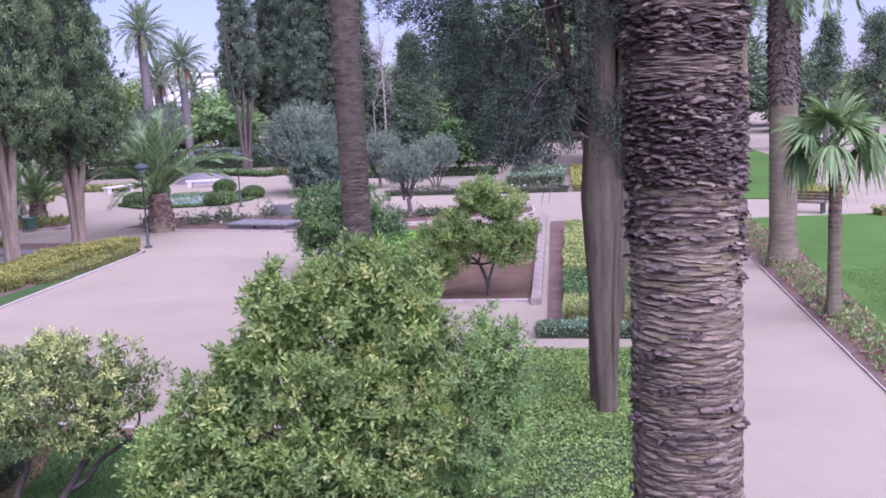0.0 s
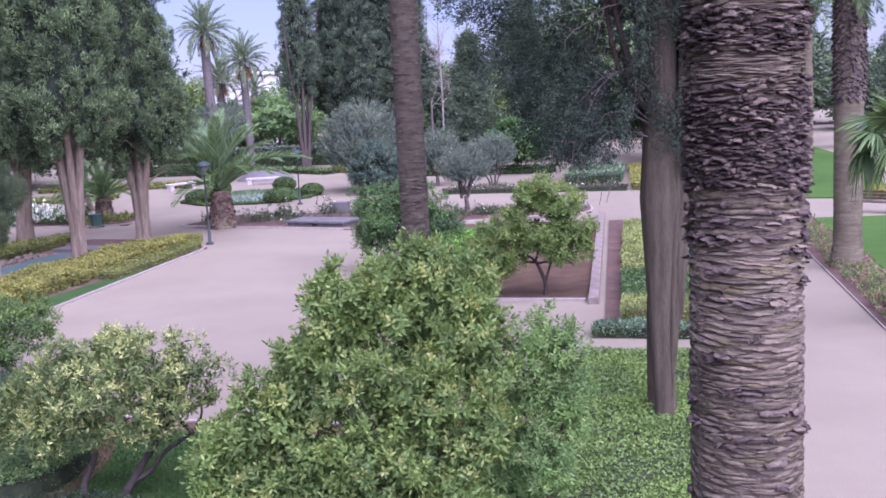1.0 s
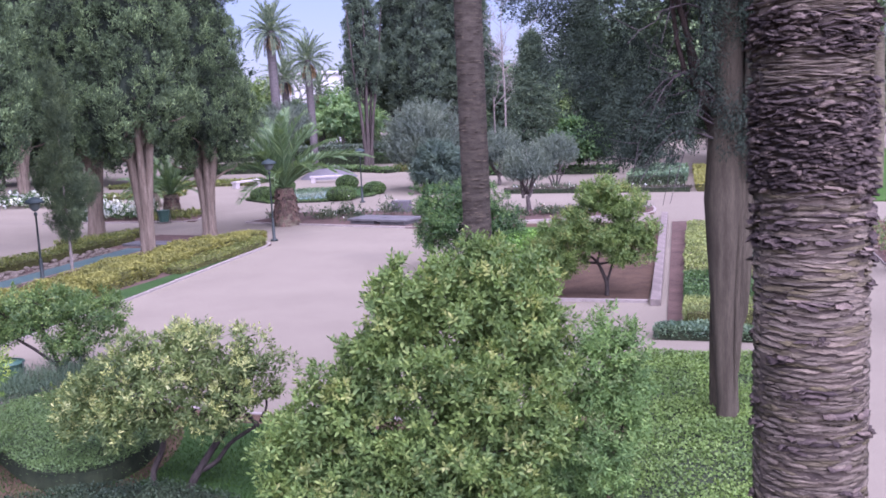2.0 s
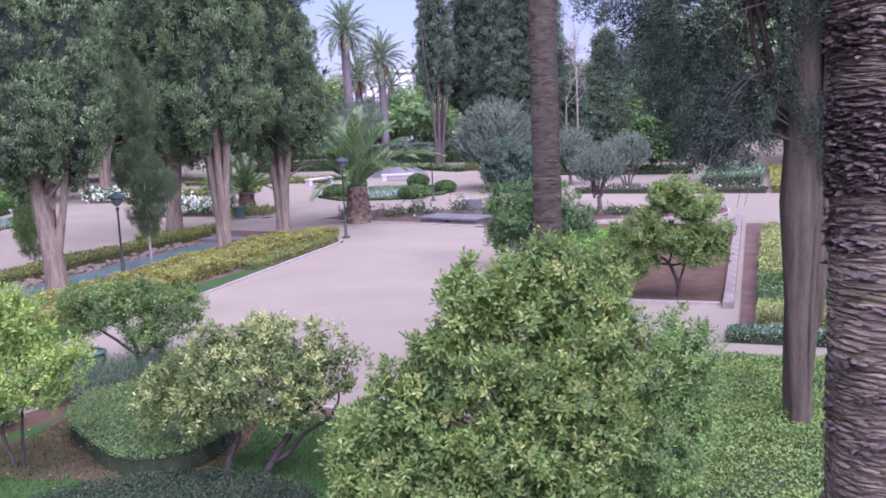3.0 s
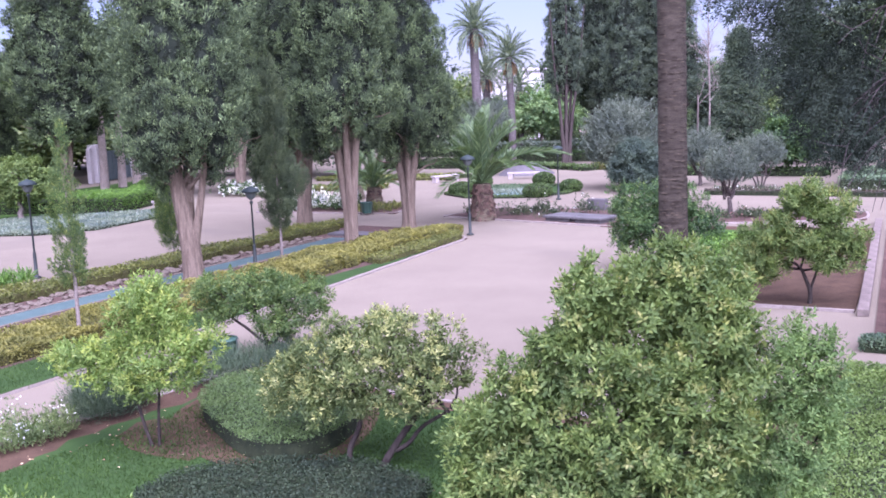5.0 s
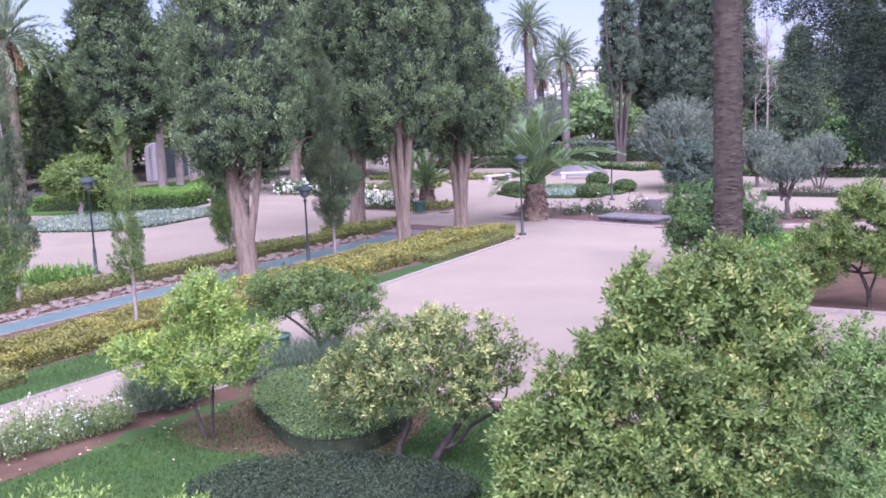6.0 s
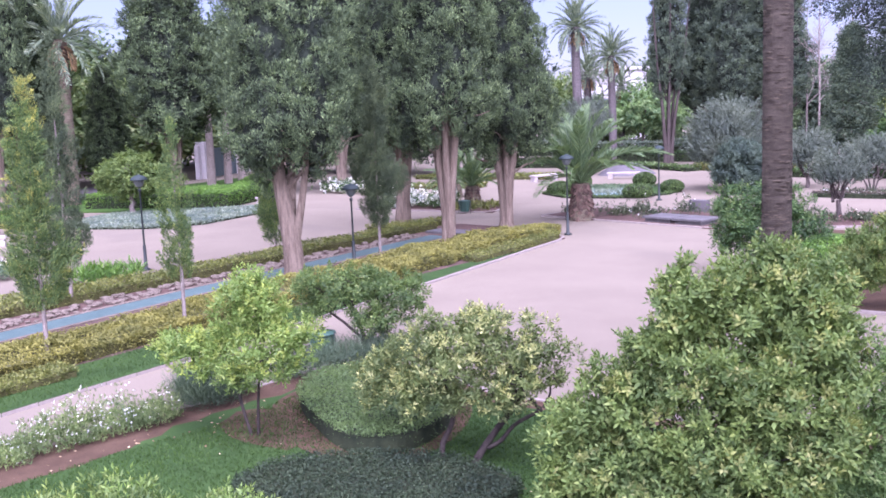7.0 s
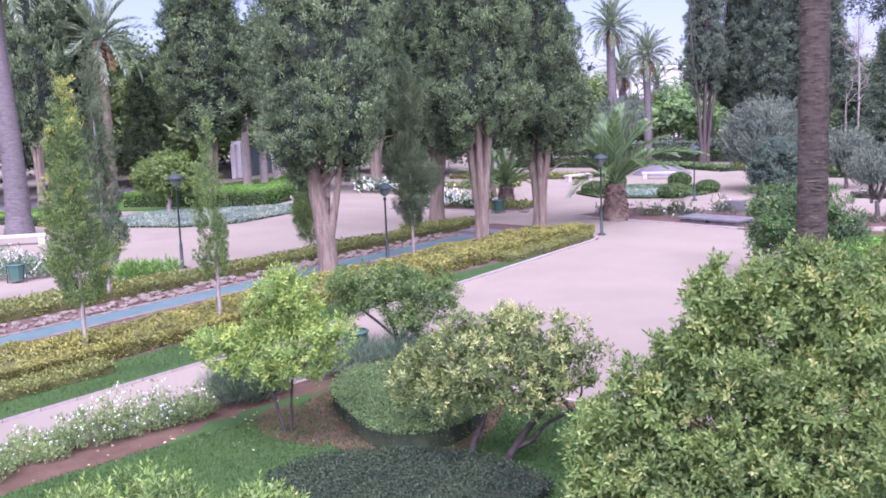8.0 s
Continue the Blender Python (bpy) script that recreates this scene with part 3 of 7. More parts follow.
# ---------------------------------------------------------------- hedges and low planting
def hedge(name, label, poly, h, mat, density=220, leaf=0.09, group="", lump=0.09, freq=2.2, seed=0, kind="", category="hedge", up=0.3, side_share=1.0, inset=0.06):
    """Clipped hedge: a dense core with leaves over its top and sides."""
    r = np.random.default_rng(seed + 11)
    poly = np.asarray(poly, float)
    nxt = np.roll(poly, -1, 0)
    area = abs(np.sum(poly[:, 0] * nxt[:, 1] - nxt[:, 0] * poly[:, 1])) / 2
    if np.sum(poly[:, 0] * nxt[:, 1] - nxt[:, 0] * poly[:, 1]) < 0:
        poly = poly[::-1]
        nxt = np.roll(poly, -1, 0)
    n = int(area * density * 1.25)
    p = scatter(poly, n, r)
    p3 = np.concatenate([p, np.zeros((n, 1))], 1)
    z = h * (0.93 + lump / h * waves(p3, seed, freq) * 0.6) + r.uniform(-0.06, 0.03, n)
    base = np.concatenate([p, z[:, None]], 1)
    way = r.normal(size=(n, 3)) * [0.75, 0.75, 0.45] + [0, 0, up]
    ed = nxt - poly
    ln = np.linalg.norm(ed, axis=1)
    m = int(ln.sum() * h * density * side_share)
    e = r.choice(len(poly), m, p=ln / ln.sum())
    q = poly[e] + ed[e] * r.uniform(size=(m, 1))
    out = np.stack([ed[e, 1], -ed[e, 0]], 1) / ln[e][:, None]
    zz = h * r.uniform(0.0, 1.0, m) ** 0.6 * 0.97
    q3 = np.concatenate([q, zz[:, None]], 1)
    q = q + out * (0.05 * waves(q3, seed + 3, freq * 1.4) - 0.02 + r.uniform(-0.05, 0.03, m))[:, None]
    side = np.concatenate([q, zz[:, None]], 1)
    sway = np.concatenate([out, np.full((m, 1), 0.35)], 1) + r.normal(size=(m, 3)) * 0.5
    lb, lw = np.concatenate([base, side]), np.concatenate([way, sway])
    leaves = leaf_set(lb, lw, leaf * r.uniform(0.7, 1.3, len(lb)), leaf * 0.55, r)
    c = poly.mean(0)
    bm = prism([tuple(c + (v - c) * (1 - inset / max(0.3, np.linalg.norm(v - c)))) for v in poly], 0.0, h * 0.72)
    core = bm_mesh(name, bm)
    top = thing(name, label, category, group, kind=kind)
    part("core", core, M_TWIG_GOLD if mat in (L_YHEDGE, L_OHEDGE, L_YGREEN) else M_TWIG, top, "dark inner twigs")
    part("foliage", np_mesh(name, *leaves), mat, top)
    return top


# bare inner twigs, their colour darkened by the shade inside a hedge
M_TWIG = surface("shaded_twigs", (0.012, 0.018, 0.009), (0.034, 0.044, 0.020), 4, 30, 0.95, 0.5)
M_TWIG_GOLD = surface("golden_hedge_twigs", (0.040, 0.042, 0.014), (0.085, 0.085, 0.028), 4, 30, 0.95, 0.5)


# golden hedge on the plaza side of the canal, in uneven clipped lengths
G_Y = "golden hedges by the canal"
def hedge_lengths(label, left, right, heights, leaf, density, seed):
    """A broad hedge clipped in uneven lengths between two lines."""
    n = len(heights)
    fl, fr = np.linspace(0, len(left) - 1, 41), np.linspace(0, len(right) - 1, 41)
    lp = np.stack([np.interp(fl, range(len(left)), np.array(left)[:, k]) for k in (0, 1)], 1)
    rp = np.stack([np.interp(fr, range(len(right)), np.array(right)[:, k]) for k in (0, 1)], 1)
    r = random.Random(seed)
    cuts = [int(40 * k / n) for k in range(n + 1)]
    for k, h in enumerate(heights):
        a, b = lp[cuts[k]:cuts[k + 1] + 1].copy(), rp[cuts[k]:cuts[k + 1] + 1].copy()
        mid = (a + b) / 2
        gap = 0.07
        a[0] += (a[1] - a[0]) * gap
        b[0] += (b[1] - b[0]) * gap
        wob = np.array([r.uniform(0.84, 1.0) for _ in a])[:, None]
        poly = np.concatenate([mid + (a - mid) * wob, (mid + (b - mid) * wob)[::-1]])
        hedge("golden_hedge", label, poly, h, L_YHEDGE, density, leaf, G_Y, 0.26, 2.6, seed + k)


hedge_lengths("broad golden clipped hedge beside the blue canal", [(-21.7, 3.5), (-19.35, 16.0), (-18.25, 23.4)], [(-19.6, 4.0), (-17.9, 12.6), (-16.75, 17.4), (-15.9, 22.6)], (0.42, 0.38, 0.46, 0.40, 0.44), 0.076, 720, 101)
hedge_lengths("broad golden clipped hedge under the cypress trunks", [(-18.15, 23.6), (-17.0, 30.5), (-15.9, 37.3), (-13.7, 40.4)], [(-15.85, 22.8), (-14.5, 28.2), (-13.9, 33), (-12.7, 39.6)], (0.44, 0.38, 0.47, 0.40, 0.50, 0.42), 0.082, 520, 111)
hedge("green_hedge", "low green clipped hedge in front of the golden one", [(-19.4, 5), (-17.8, 11.5), (-16.9, 15.6), (-16.1, 15.4), (-17.0, 11.2), (-18.3, 5)], 0.30, L_OHEDGE, 620, 0.072, "low hedges by the canal", 0.1, 2.5, 3)
hedge("green_hedge", "low green clipped hedge ending near a lamp post", [(-14.0, 32), (-12.95, 38.9), (-12.3, 38.2), (-12.75, 34.5), (-13.3, 31.6)], 0.34, L_OHEDGE, 220, 0.08, "low hedges by the canal", 0.1, 2.5, 4)
hedge("olive_hedge", "long olive-green hedge on the far side of the canal", [(-29.3, 5.2), (-28.0, 11.2), (-25.2, 20.0), (-22.95, 27.0), (-21.5, 34.0), (-19.9, 41.0), (-18.95, 40.6), (-20.3, 33.8), (-21.6, 27.0), (-23.5, 18.6), (-25.4, 10.5), (-26.4, 5.0)], 0.42, L_OHEDGE, 200, 0.1, "", 0.16, 1.6, 5)
hedge("olive_hedge", "low trimmed hedge at the cypress foot", band((-21.6, 39.0), (-19.2, 42.6), 0.9), 0.4, L_OHEDGE, 160, 0.1, "", 0.1, 2, 6)

# golden hedge of the garden bed and its neighbours
hedge("golden_hedge", "square-cut golden hedge in the dark bed", [(2.5, 22.6), (4.15, 22.3), (4.3, 23.7), (2.65, 24.0)], 0.60, L_YGREEN, 700, 0.055, "hedges of the narrow bed", 0.05, 3, 7)
hedge("olive_hedge", "green clipped hedge between golden lengths", [(2.7, 24.2), (4.35, 23.9), (4.85, 27.8), (3.1, 28.1)], 0.44, L_BOX, 420, 0.08, "hedges of the narrow bed", 0.06, 3, 8)
hedge("golden_hedge", "long golden hedge in the dark bed", [(3.15, 28.3), (4.9, 28.0), (6.2, 38.5), (4.45, 38.8)], 0.45, L_YGREEN, 240, 0.085, "hedges of the narrow bed", 0.08, 2, 9)
hedge("silver_border", "grey-green lavender border along the path", [(4.5, 21.9), (5.05, 21.8), (7.3, 40.5), (6.6, 40.6)], 0.35, L_SILVER, 200, 0.1, "", 0.12, 3, 10)
hedge("silver_border", "grey-green lavender border at the hedge foot", [(1.75, 21.95), (4.6, 21.4), (4.7, 22.15), (1.9, 22.7)], 0.24, L_LAV, 800, 0.075, "", 0.12, 3, 12)
hedge("ground_cover", "dense light green ground cover under the cypress", [(0.5, 12.6), (1.4, 20.25), (4.3, 19.75), (2.9, 9.0), (0.2, 9.0)], 0.24, L_COVER, 1000, 0.06, "", 0.1, 3.0, 13, category="ground cover")

# clipped shapes on the near lawn
hedge("clipped_hedge", "low round clipped hedge on the lawn", smooth_ring([(-10.3, 15.1), (-10.55, 16.1), (-10.2, 16.8), (-9.3, 17.05), (-8.2, 16.9), (-7.2, 16.1), (-6.8, 14.9), (-6.75, 13.9), (-7.0, 13.2), (-7.6, 12.9), (-8.2, 13.05), (-9.0, 13.7), (-9.8, 14.45)]), 0.50, L_ROUND, 1700, 0.04, "clipped lawn hedges", 0.02, 1.2, 14, side_share=0.02, inset=0.09)
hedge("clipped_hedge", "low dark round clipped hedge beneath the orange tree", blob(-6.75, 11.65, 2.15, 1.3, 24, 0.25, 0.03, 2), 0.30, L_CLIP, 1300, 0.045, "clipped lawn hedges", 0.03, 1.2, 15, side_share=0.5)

# bright green hedge and silver carpet beyond the far gravel
hedge("green_hedge", "bright green clipped hedge above the silver carpet", [(-46.5, 47.0), (-36.6, 48.6), (-37.6, 54), (-44.5, 67), (-46.5, 66), (-40.5, 54.5), (-46.6, 50.6)], 1.0, L_GHEDGE, 190, 0.12, "", 0.14, 1.3, 16)
hedge("green_hedge", "low bright green hedge by the far palm", [(-52, 38.5), (-42.8, 38.0), (-43.2, 40), (-52, 41)], 0.5, L_GHEDGE, 80, 0.15, "", 0.1, 1, 17)
hedge("silver_carpet", "silver-leaved ground cover along the gravel", [(-41.5, 39.5), (-38.6, 38.3), (-34.5, 39.0), (-32.6, 41.0), (-32.4, 47.3), (-34.5, 49), (-36.4, 47.6), (-41.5, 45.6)], 0.14, L_SILVER, 240, 0.11, "", 0.08, 1.5, 18, category="ground cover", up=1.0)

wall = thing("garden_wall", "low pale pink wall capping the soil bed edge", "wall", kind="structure")
for a, b in zip(resample([(2.06, 25.5), (4.0, 43.8)], 1.0)[:-1], resample([(2.06, 25.5), (4.0, 43.8)], 1.0)[1:]):
    d = b - a
    part("coping_stone", bm_mesh("coping_stone", box_bm(float(np.hypot(*d)) - 0.01, 0.27, 0.20, 0.02)), M_COPING, wall,
         at=Matrix.Translation((*((a + b) / 2), 0.09)) @ Matrix.Rotation(math.atan2(d[1], d[0]), 4, "Z"))



# ---------------------------------------------------------------- trees
def spray(points, ways, per, length, width, rng, spread=0.7, reach=0.25):
    """Bunches of leaves: per leaves round each twig."""
    n = len(points)
    ways = unit(ways)
    u = rng.uniform(0, 1, (n, per, 1))
    b = points[:, None] + ways[:, None] * u * reach + rng.normal(size=(n, per, 3)) * reach * 0.12
    w = ways[:, None] * 0.8 + rng.normal(size=(n, per, 3)) * spread
    b, w = b.reshape(-1, 3), w.reshape(-1, 3)
    return leaf_set(b, w, length * rng.uniform(0.6, 1.25, len(b)), width * rng.uniform(0.7, 1.2, len(b)), rng)


def spaced(p, cell):
    """Picks at most one point in each cell of that size."""
    key = np.floor(p / cell).astype(np.int64)
    key = key[:, 0] * 73856093 ^ key[:, 1] * 19349663 ^ key[:, 2] * 83492791
    return np.sort(np.unique(key, return_index=True)[1])


def crown_leaves(lobes, twigs, per, leaf, seed, gap=0.25, reach=1.0, lift=0.35, aspect=0.42, depth=0.35, clump=0.0, sprig=0.05):
    """Leaves on shoots, shoots in clumps, clumps over the overlapping lobes (x, y, z, rx, ry, rz) of a crown."""
    r = np.random.default_rng(seed)
    lobes = np.asarray(lobes, float)
    mean = lobes[:, 3:].mean()
    clump = clump or leaf * 3.8
    wt = lobes[:, 3] * lobes[:, 4] + lobes[:, 4] * lobes[:, 5] + lobes[:, 3] * lobes[:, 5]
    m = int(9 * 12.6 * wt.sum() / clump ** 2) + 200
    e = r.choice(len(lobes), m, p=wt / wt.sum())
    d = unit(r.normal(size=(m, 3)))
    p = lobes[e, :3] + d * lobes[e, 3:] * (1 - depth * r.uniform(0, 1, (m, 1)) ** 2.0)
    bump = waves(p, seed, 3.2 / mean)
    crease = np.abs(waves(p, seed + 5, 4.6 / mean))
    p = p + d * lobes[e, 3:] * (0.12 * bump + 0.34 * (crease - 0.4))[:, None]
    keep = (crease > 0.2 * gap) & (bump > -1.3 + gap)
    for k, lb in enumerate(lobes):
        q = (p - lb[:3]) / lb[3:]
        keep &= ~((np.sum(q * q, 1) < 0.4) & (e != k))
    p, d = p[keep], d[keep]
    pick = spaced(p, clump * 0.95)
    p, d = p[pick], d[pick]
    n = len(p)
    size = clump * r.uniform(0.55, 1.3, n)[:, None, None]
    axis = unit(d * 0.9 + r.normal(size=d.shape) * 0.25 + [0, 0, lift])
    k = max(4, int(round(twigs / n)))
    way = unit(axis[:, None] + r.normal(size=(n, k, 3)) * 0.55)
    root = p[:, None] - axis[:, None] * size * 0.45
    ln = size * r.uniform(0.55, 1.25, (n, k, 1)) * np.where(r.uniform(size=(n, k, 1)) < sprig, 1.5, 1.0) * reach
    u = r.uniform(0.3, 1.0, (n, k, per, 1))
    b = root[:, :, None] + (way * ln)[:, :, None] * u
    w = way[:, :, None] * 0.55 + unit(r.normal(size=(n, k, per, 3))) * [0.9, 0.9, 0.5]
    b, w = b.reshape(-1, 3), w.reshape(-1, 3)
    inner = r.choice(len(b), len(b) // 7)
    mid = lobes[:, :3].mean(0)
    core = np.broadcast_to((p[:, None] - axis[:, None] * size)[:, :, None], (n, k, per, 3)).reshape(-1, 3)
    face = unit(b - core) + r.normal(size=b.shape) * 0.25 + [0, 0, 0.35]
    b[inner] = b[inner] + (mid - b[inner]) * r.uniform(0.1, 0.45, (len(inner), 1))
    return leaf_set(b, w, leaf * r.uniform(0.6, 1.25, len(b)), leaf * aspect * r.uniform(0.7, 1.2, len(b)), r, 0.25, face)


def branch(a, b, r0, r1, rng, bend=0.12, n=7):
    a, b = np.asarray(a, float), np.asarray(b, float)
    u = np.linspace(0, 1, n)[:, None]
    ln = np.linalg.norm(b - a)
    off = np.cumsum(rng.normal(size=(n, 3)) * bend * ln / n * 1.6, 0)
    off -= off[-1] * u
    return tube(a + (b - a) * u + off, r0 + (r1 - r0) * u[:, 0], 8, rng, 0.06)


def resample_curve(line, n):
    """A smooth curve of n points through a bent line."""
    u = np.linspace(0, len(line) - 1, n)
    c = np.stack([np.interp(u, np.arange(len(line)), line[:, k]) for k in range(3)], 1)
    for _ in range(2):
        c[1:-1] = (c[:-2] + 2 * c[1:-1] + c[2:]) / 4
    return c


def citrus_leaves(lobes, clumps, leaf, seed, cell=0.34, drop=0.14, young=0.12, aspect=0.34, lift=0.5, lump=0.10, shoots=15, per=8, fill=1.0):
    """Leaves in whorls round shoots, shoots in billowing clusters, clusters over the overlapping lobes of a crown, with gaps between.
    Gives the old leaves, the leaves of the fresh pale shoots, and sparse leaves deep inside."""
    r = np.random.default_rng(seed)
    lobes = np.asarray(lobes, float)
    wt = lobes[:, 3] * lobes[:, 4] + lobes[:, 4] * lobes[:, 5] + lobes[:, 3] * lobes[:, 5]
    m = 16000
    e = r.choice(len(lobes), m, p=wt / wt.sum())
    d = unit(r.normal(size=(m, 3)))
    p = lobes[e, :3] + d * lobes[e, 3:] * (0.97 - 0.38 * r.uniform(0, 1, (m, 1)) ** 1.5)
    keep = np.ones(m, bool)
    for k, lb in enumerate(lobes):
        q = (p - lb[:3]) / lb[3:]
        keep &= ~((np.sum(q * q, 1) < 0.42) & (e != k))
    p, d = p[keep], d[keep]
    p = p + d * (lump * waves(p, seed, 4.0))[:, None]
    pick = spaced(p, cell)
    pick = pick[r.permutation(len(pick))][:clumps]
    pick = pick[r.uniform(size=len(pick)) > drop]
    p, d = p[pick], d[pick]
    n = len(p)
    size = cell * 0.62 * r.uniform(0.6, 1.3, (n, 1, 1))
    u = unit(r.normal(size=(n, shoots, 3)) + d[:, None] * 0.7 + [0, 0, 0.45])
    s = (p[:, None] + u * size * [1, 1, 0.85] * r.uniform(0.55, 1.12, (n, shoots, 1))).reshape(-1, 3)
    u = u.reshape(-1, 3)
    lit = np.repeat(r.uniform(size=n) < young * 1.6, shoots) & (r.uniform(size=n * shoots) < 0.62) & (u[:, 2] > -0.1)
    n = len(s)
    axis = unit(u * 0.8 + [0, 0, lift] + r.normal(size=(n, 3)) * 0.3)
    ref = unit(np.cross(axis, r.normal(size=(n, 3))))
    oth = np.cross(axis, ref)
    th = np.arange(per)[None] * 2.39996 + r.uniform(0, 6.283, (n, 1))
    f = (np.arange(per)[None] + r.uniform(0, 1, (n, per))) / per
    tilt = np.radians(22 + 68 * (1 - f)) * r.uniform(0.8, 1.25, (n, per))
    rad = np.cos(th)[..., None] * ref[:, None] + np.sin(th)[..., None] * oth[:, None]
    way = axis[:, None] * np.cos(tilt)[..., None] + rad * np.sin(tilt)[..., None] + r.normal(size=(n, per, 3)) * 0.16
    long = leaf * 1.5 * r.uniform(0.7, 1.35, (n, 1, 1))
    base = s[:, None] + axis[:, None] * (f[..., None] - 0.5) * long
    face = axis[:, None] * 0.6 + u[:, None] * 0.6 - rad * 0.15 + r.normal(size=(n, per, 3)) * 0.2
    ln = leaf * r.uniform(0.65, 1.2, (n, per)) * (1.08 - 0.35 * f)
    fresh = np.repeat(lit[:, None], per, 1) & (f > 0.2)
    old = leaf_set(base[~fresh], way[~fresh], ln[~fresh], ln[~fresh] * aspect, r, 0.2, face[~fresh])
    new_ = leaf_set(base[fresh], way[fresh], ln[fresh] * 0.9, ln[fresh] * aspect, r, 0.2, face[fresh])
    k = int(len(p) * 34 * fill)
    e = r.choice(len(lobes), k, p=wt / wt.sum())
    q = lobes[e, :3] + unit(r.normal(size=(k, 3))) * lobes[e, 3:] * r.uniform(0.3, 0.78, (k, 1))
    deep = leaf_set(q, r.normal(size=(k, 3)) + [0, 0, 0.2], leaf * r.uniform(0.7, 1.3, k), leaf * 0.45, r)
    return old, new_, deep


def citrus_tree(name, label, at, lobes, stems, mats, bark, clumps, leaf, seed, group="", category="tree", limbs=4, **look_of):
    """Citrus tree: stems are (points, fork, radius); limbs run from the forks into the lobes. mats: old and fresh leaves."""
    r = np.random.default_rng(seed)
    top = thing(name, label, category, group, at)
    sets, lobes_a = [], np.asarray(lobes, float)
    for foot, fork, rad in stems:
        line = np.array(foot + [fork], float)
        sets.append(tube(resample_curve(line, 12), np.linspace(rad, rad * 0.7, 12), 9, r, 0.08))
        for k in np.argsort(np.linalg.norm(lobes_a[:, :3] - np.asarray(fork), axis=1))[:limbs]:
            tip = lobes_a[k, :3] + r.normal(size=3) * lobes_a[k, 3:] * 0.25
            sets.append(branch(fork, tip, rad * 0.6, rad * 0.25, r, 0.22))
            for _ in range(4):
                t2 = tip + unit(r.normal(size=3) + [0, 0, 0.4]) * lobes_a[k, 3:] * 0.8
                sets.append(branch(tip, t2, rad * 0.25, rad * 0.07, r, 0.2, 5))
    c, q, _ = join(*sets)
    part("trunk", np_mesh(name, c, q, True), bark, top)
    c, q, ix = join(*citrus_leaves(lobes, clumps, leaf, seed, **look_of))
    part("crown", np_mesh(name, c, q, False, [mats[0], mats[1], mats[0]], ix), None, top)
    return top


def round_tree(name, label, at, lobes, stems, leaf_mat, bark, twigs, per, leaf, seed, group="", gap=0.25, lift=0.35, category="tree", aspect=0.42, clump=0.0, sprig=0.05):
    """Broad-leaved tree: stems are (foot, fork, radius); limbs run from the forks into the lobes."""
    r = np.random.default_rng(seed)
    top = thing(name, label, category, group, at)
    sets = []
    lobes_a = np.asarray(lobes, float)
    for foot, fork, rad in stems:
        if isinstance(foot, list):
            line = np.array(foot + [fork], float)
            sets.append(tube(resample_curve(line, 12), np.linspace(rad, rad * 0.7, 12), 9, r, 0.08))
        else:
            sets.append(branch(foot, fork, rad, rad * 0.75, r, 0.26))
        near = np.argsort(np.linalg.norm(lobes_a[:, :3] - np.asarray(fork), axis=1))[:4]
        for k in near:
            tip = lobes_a[k, :3] + r.normal(size=3) * lobes_a[k, 3:] * 0.25
            sets.append(branch(fork, tip, rad * 0.7, rad * 0.28, r, 0.2))
            for _ in range(3):
                t2 = tip + unit(r.normal(size=3) + [0, 0, 0.4]) * lobes_a[k, 3:] * 0.75
                sets.append(branch(tip, t2, rad * 0.28, rad * 0.08, r, 0.2, 5))
    c, q, _ = join(*sets)
    part("trunk", np_mesh(name, c, q, True), bark, top)
    part("crown", np_mesh(name, *crown_leaves(lobes, twigs, per, leaf, seed, gap, 1.0, lift, aspect, 0.35, clump, sprig)), leaf_mat, top)
    return top


L_ORANGE_DEEP = foliage("deep_orange_leaves", (0.050, 0.092, 0.030), (0.105, 0.165, 0.050), (0.20, 0.26, 0.085), 0.33, 1.6)
L_YOUNG = foliage("fresh_orange_shoots", (0.152, 0.188, 0.056), (0.240, 0.272, 0.084), (0.352, 0.360, 0.152), 0.38, 2.0)
L_YOUNG_PALE = foliage("pale_fresh_shoots", (0.253, 0.283, 0.102), (0.362, 0.385, 0.150), (0.506, 0.506, 0.241), 0.38, 2.0)
L_YOUNG_LIME = foliage("lime_fresh_shoots", (0.217, 0.291, 0.060), (0.305, 0.371, 0.087), (0.377, 0.433, 0.148), 0.4, 2.0)

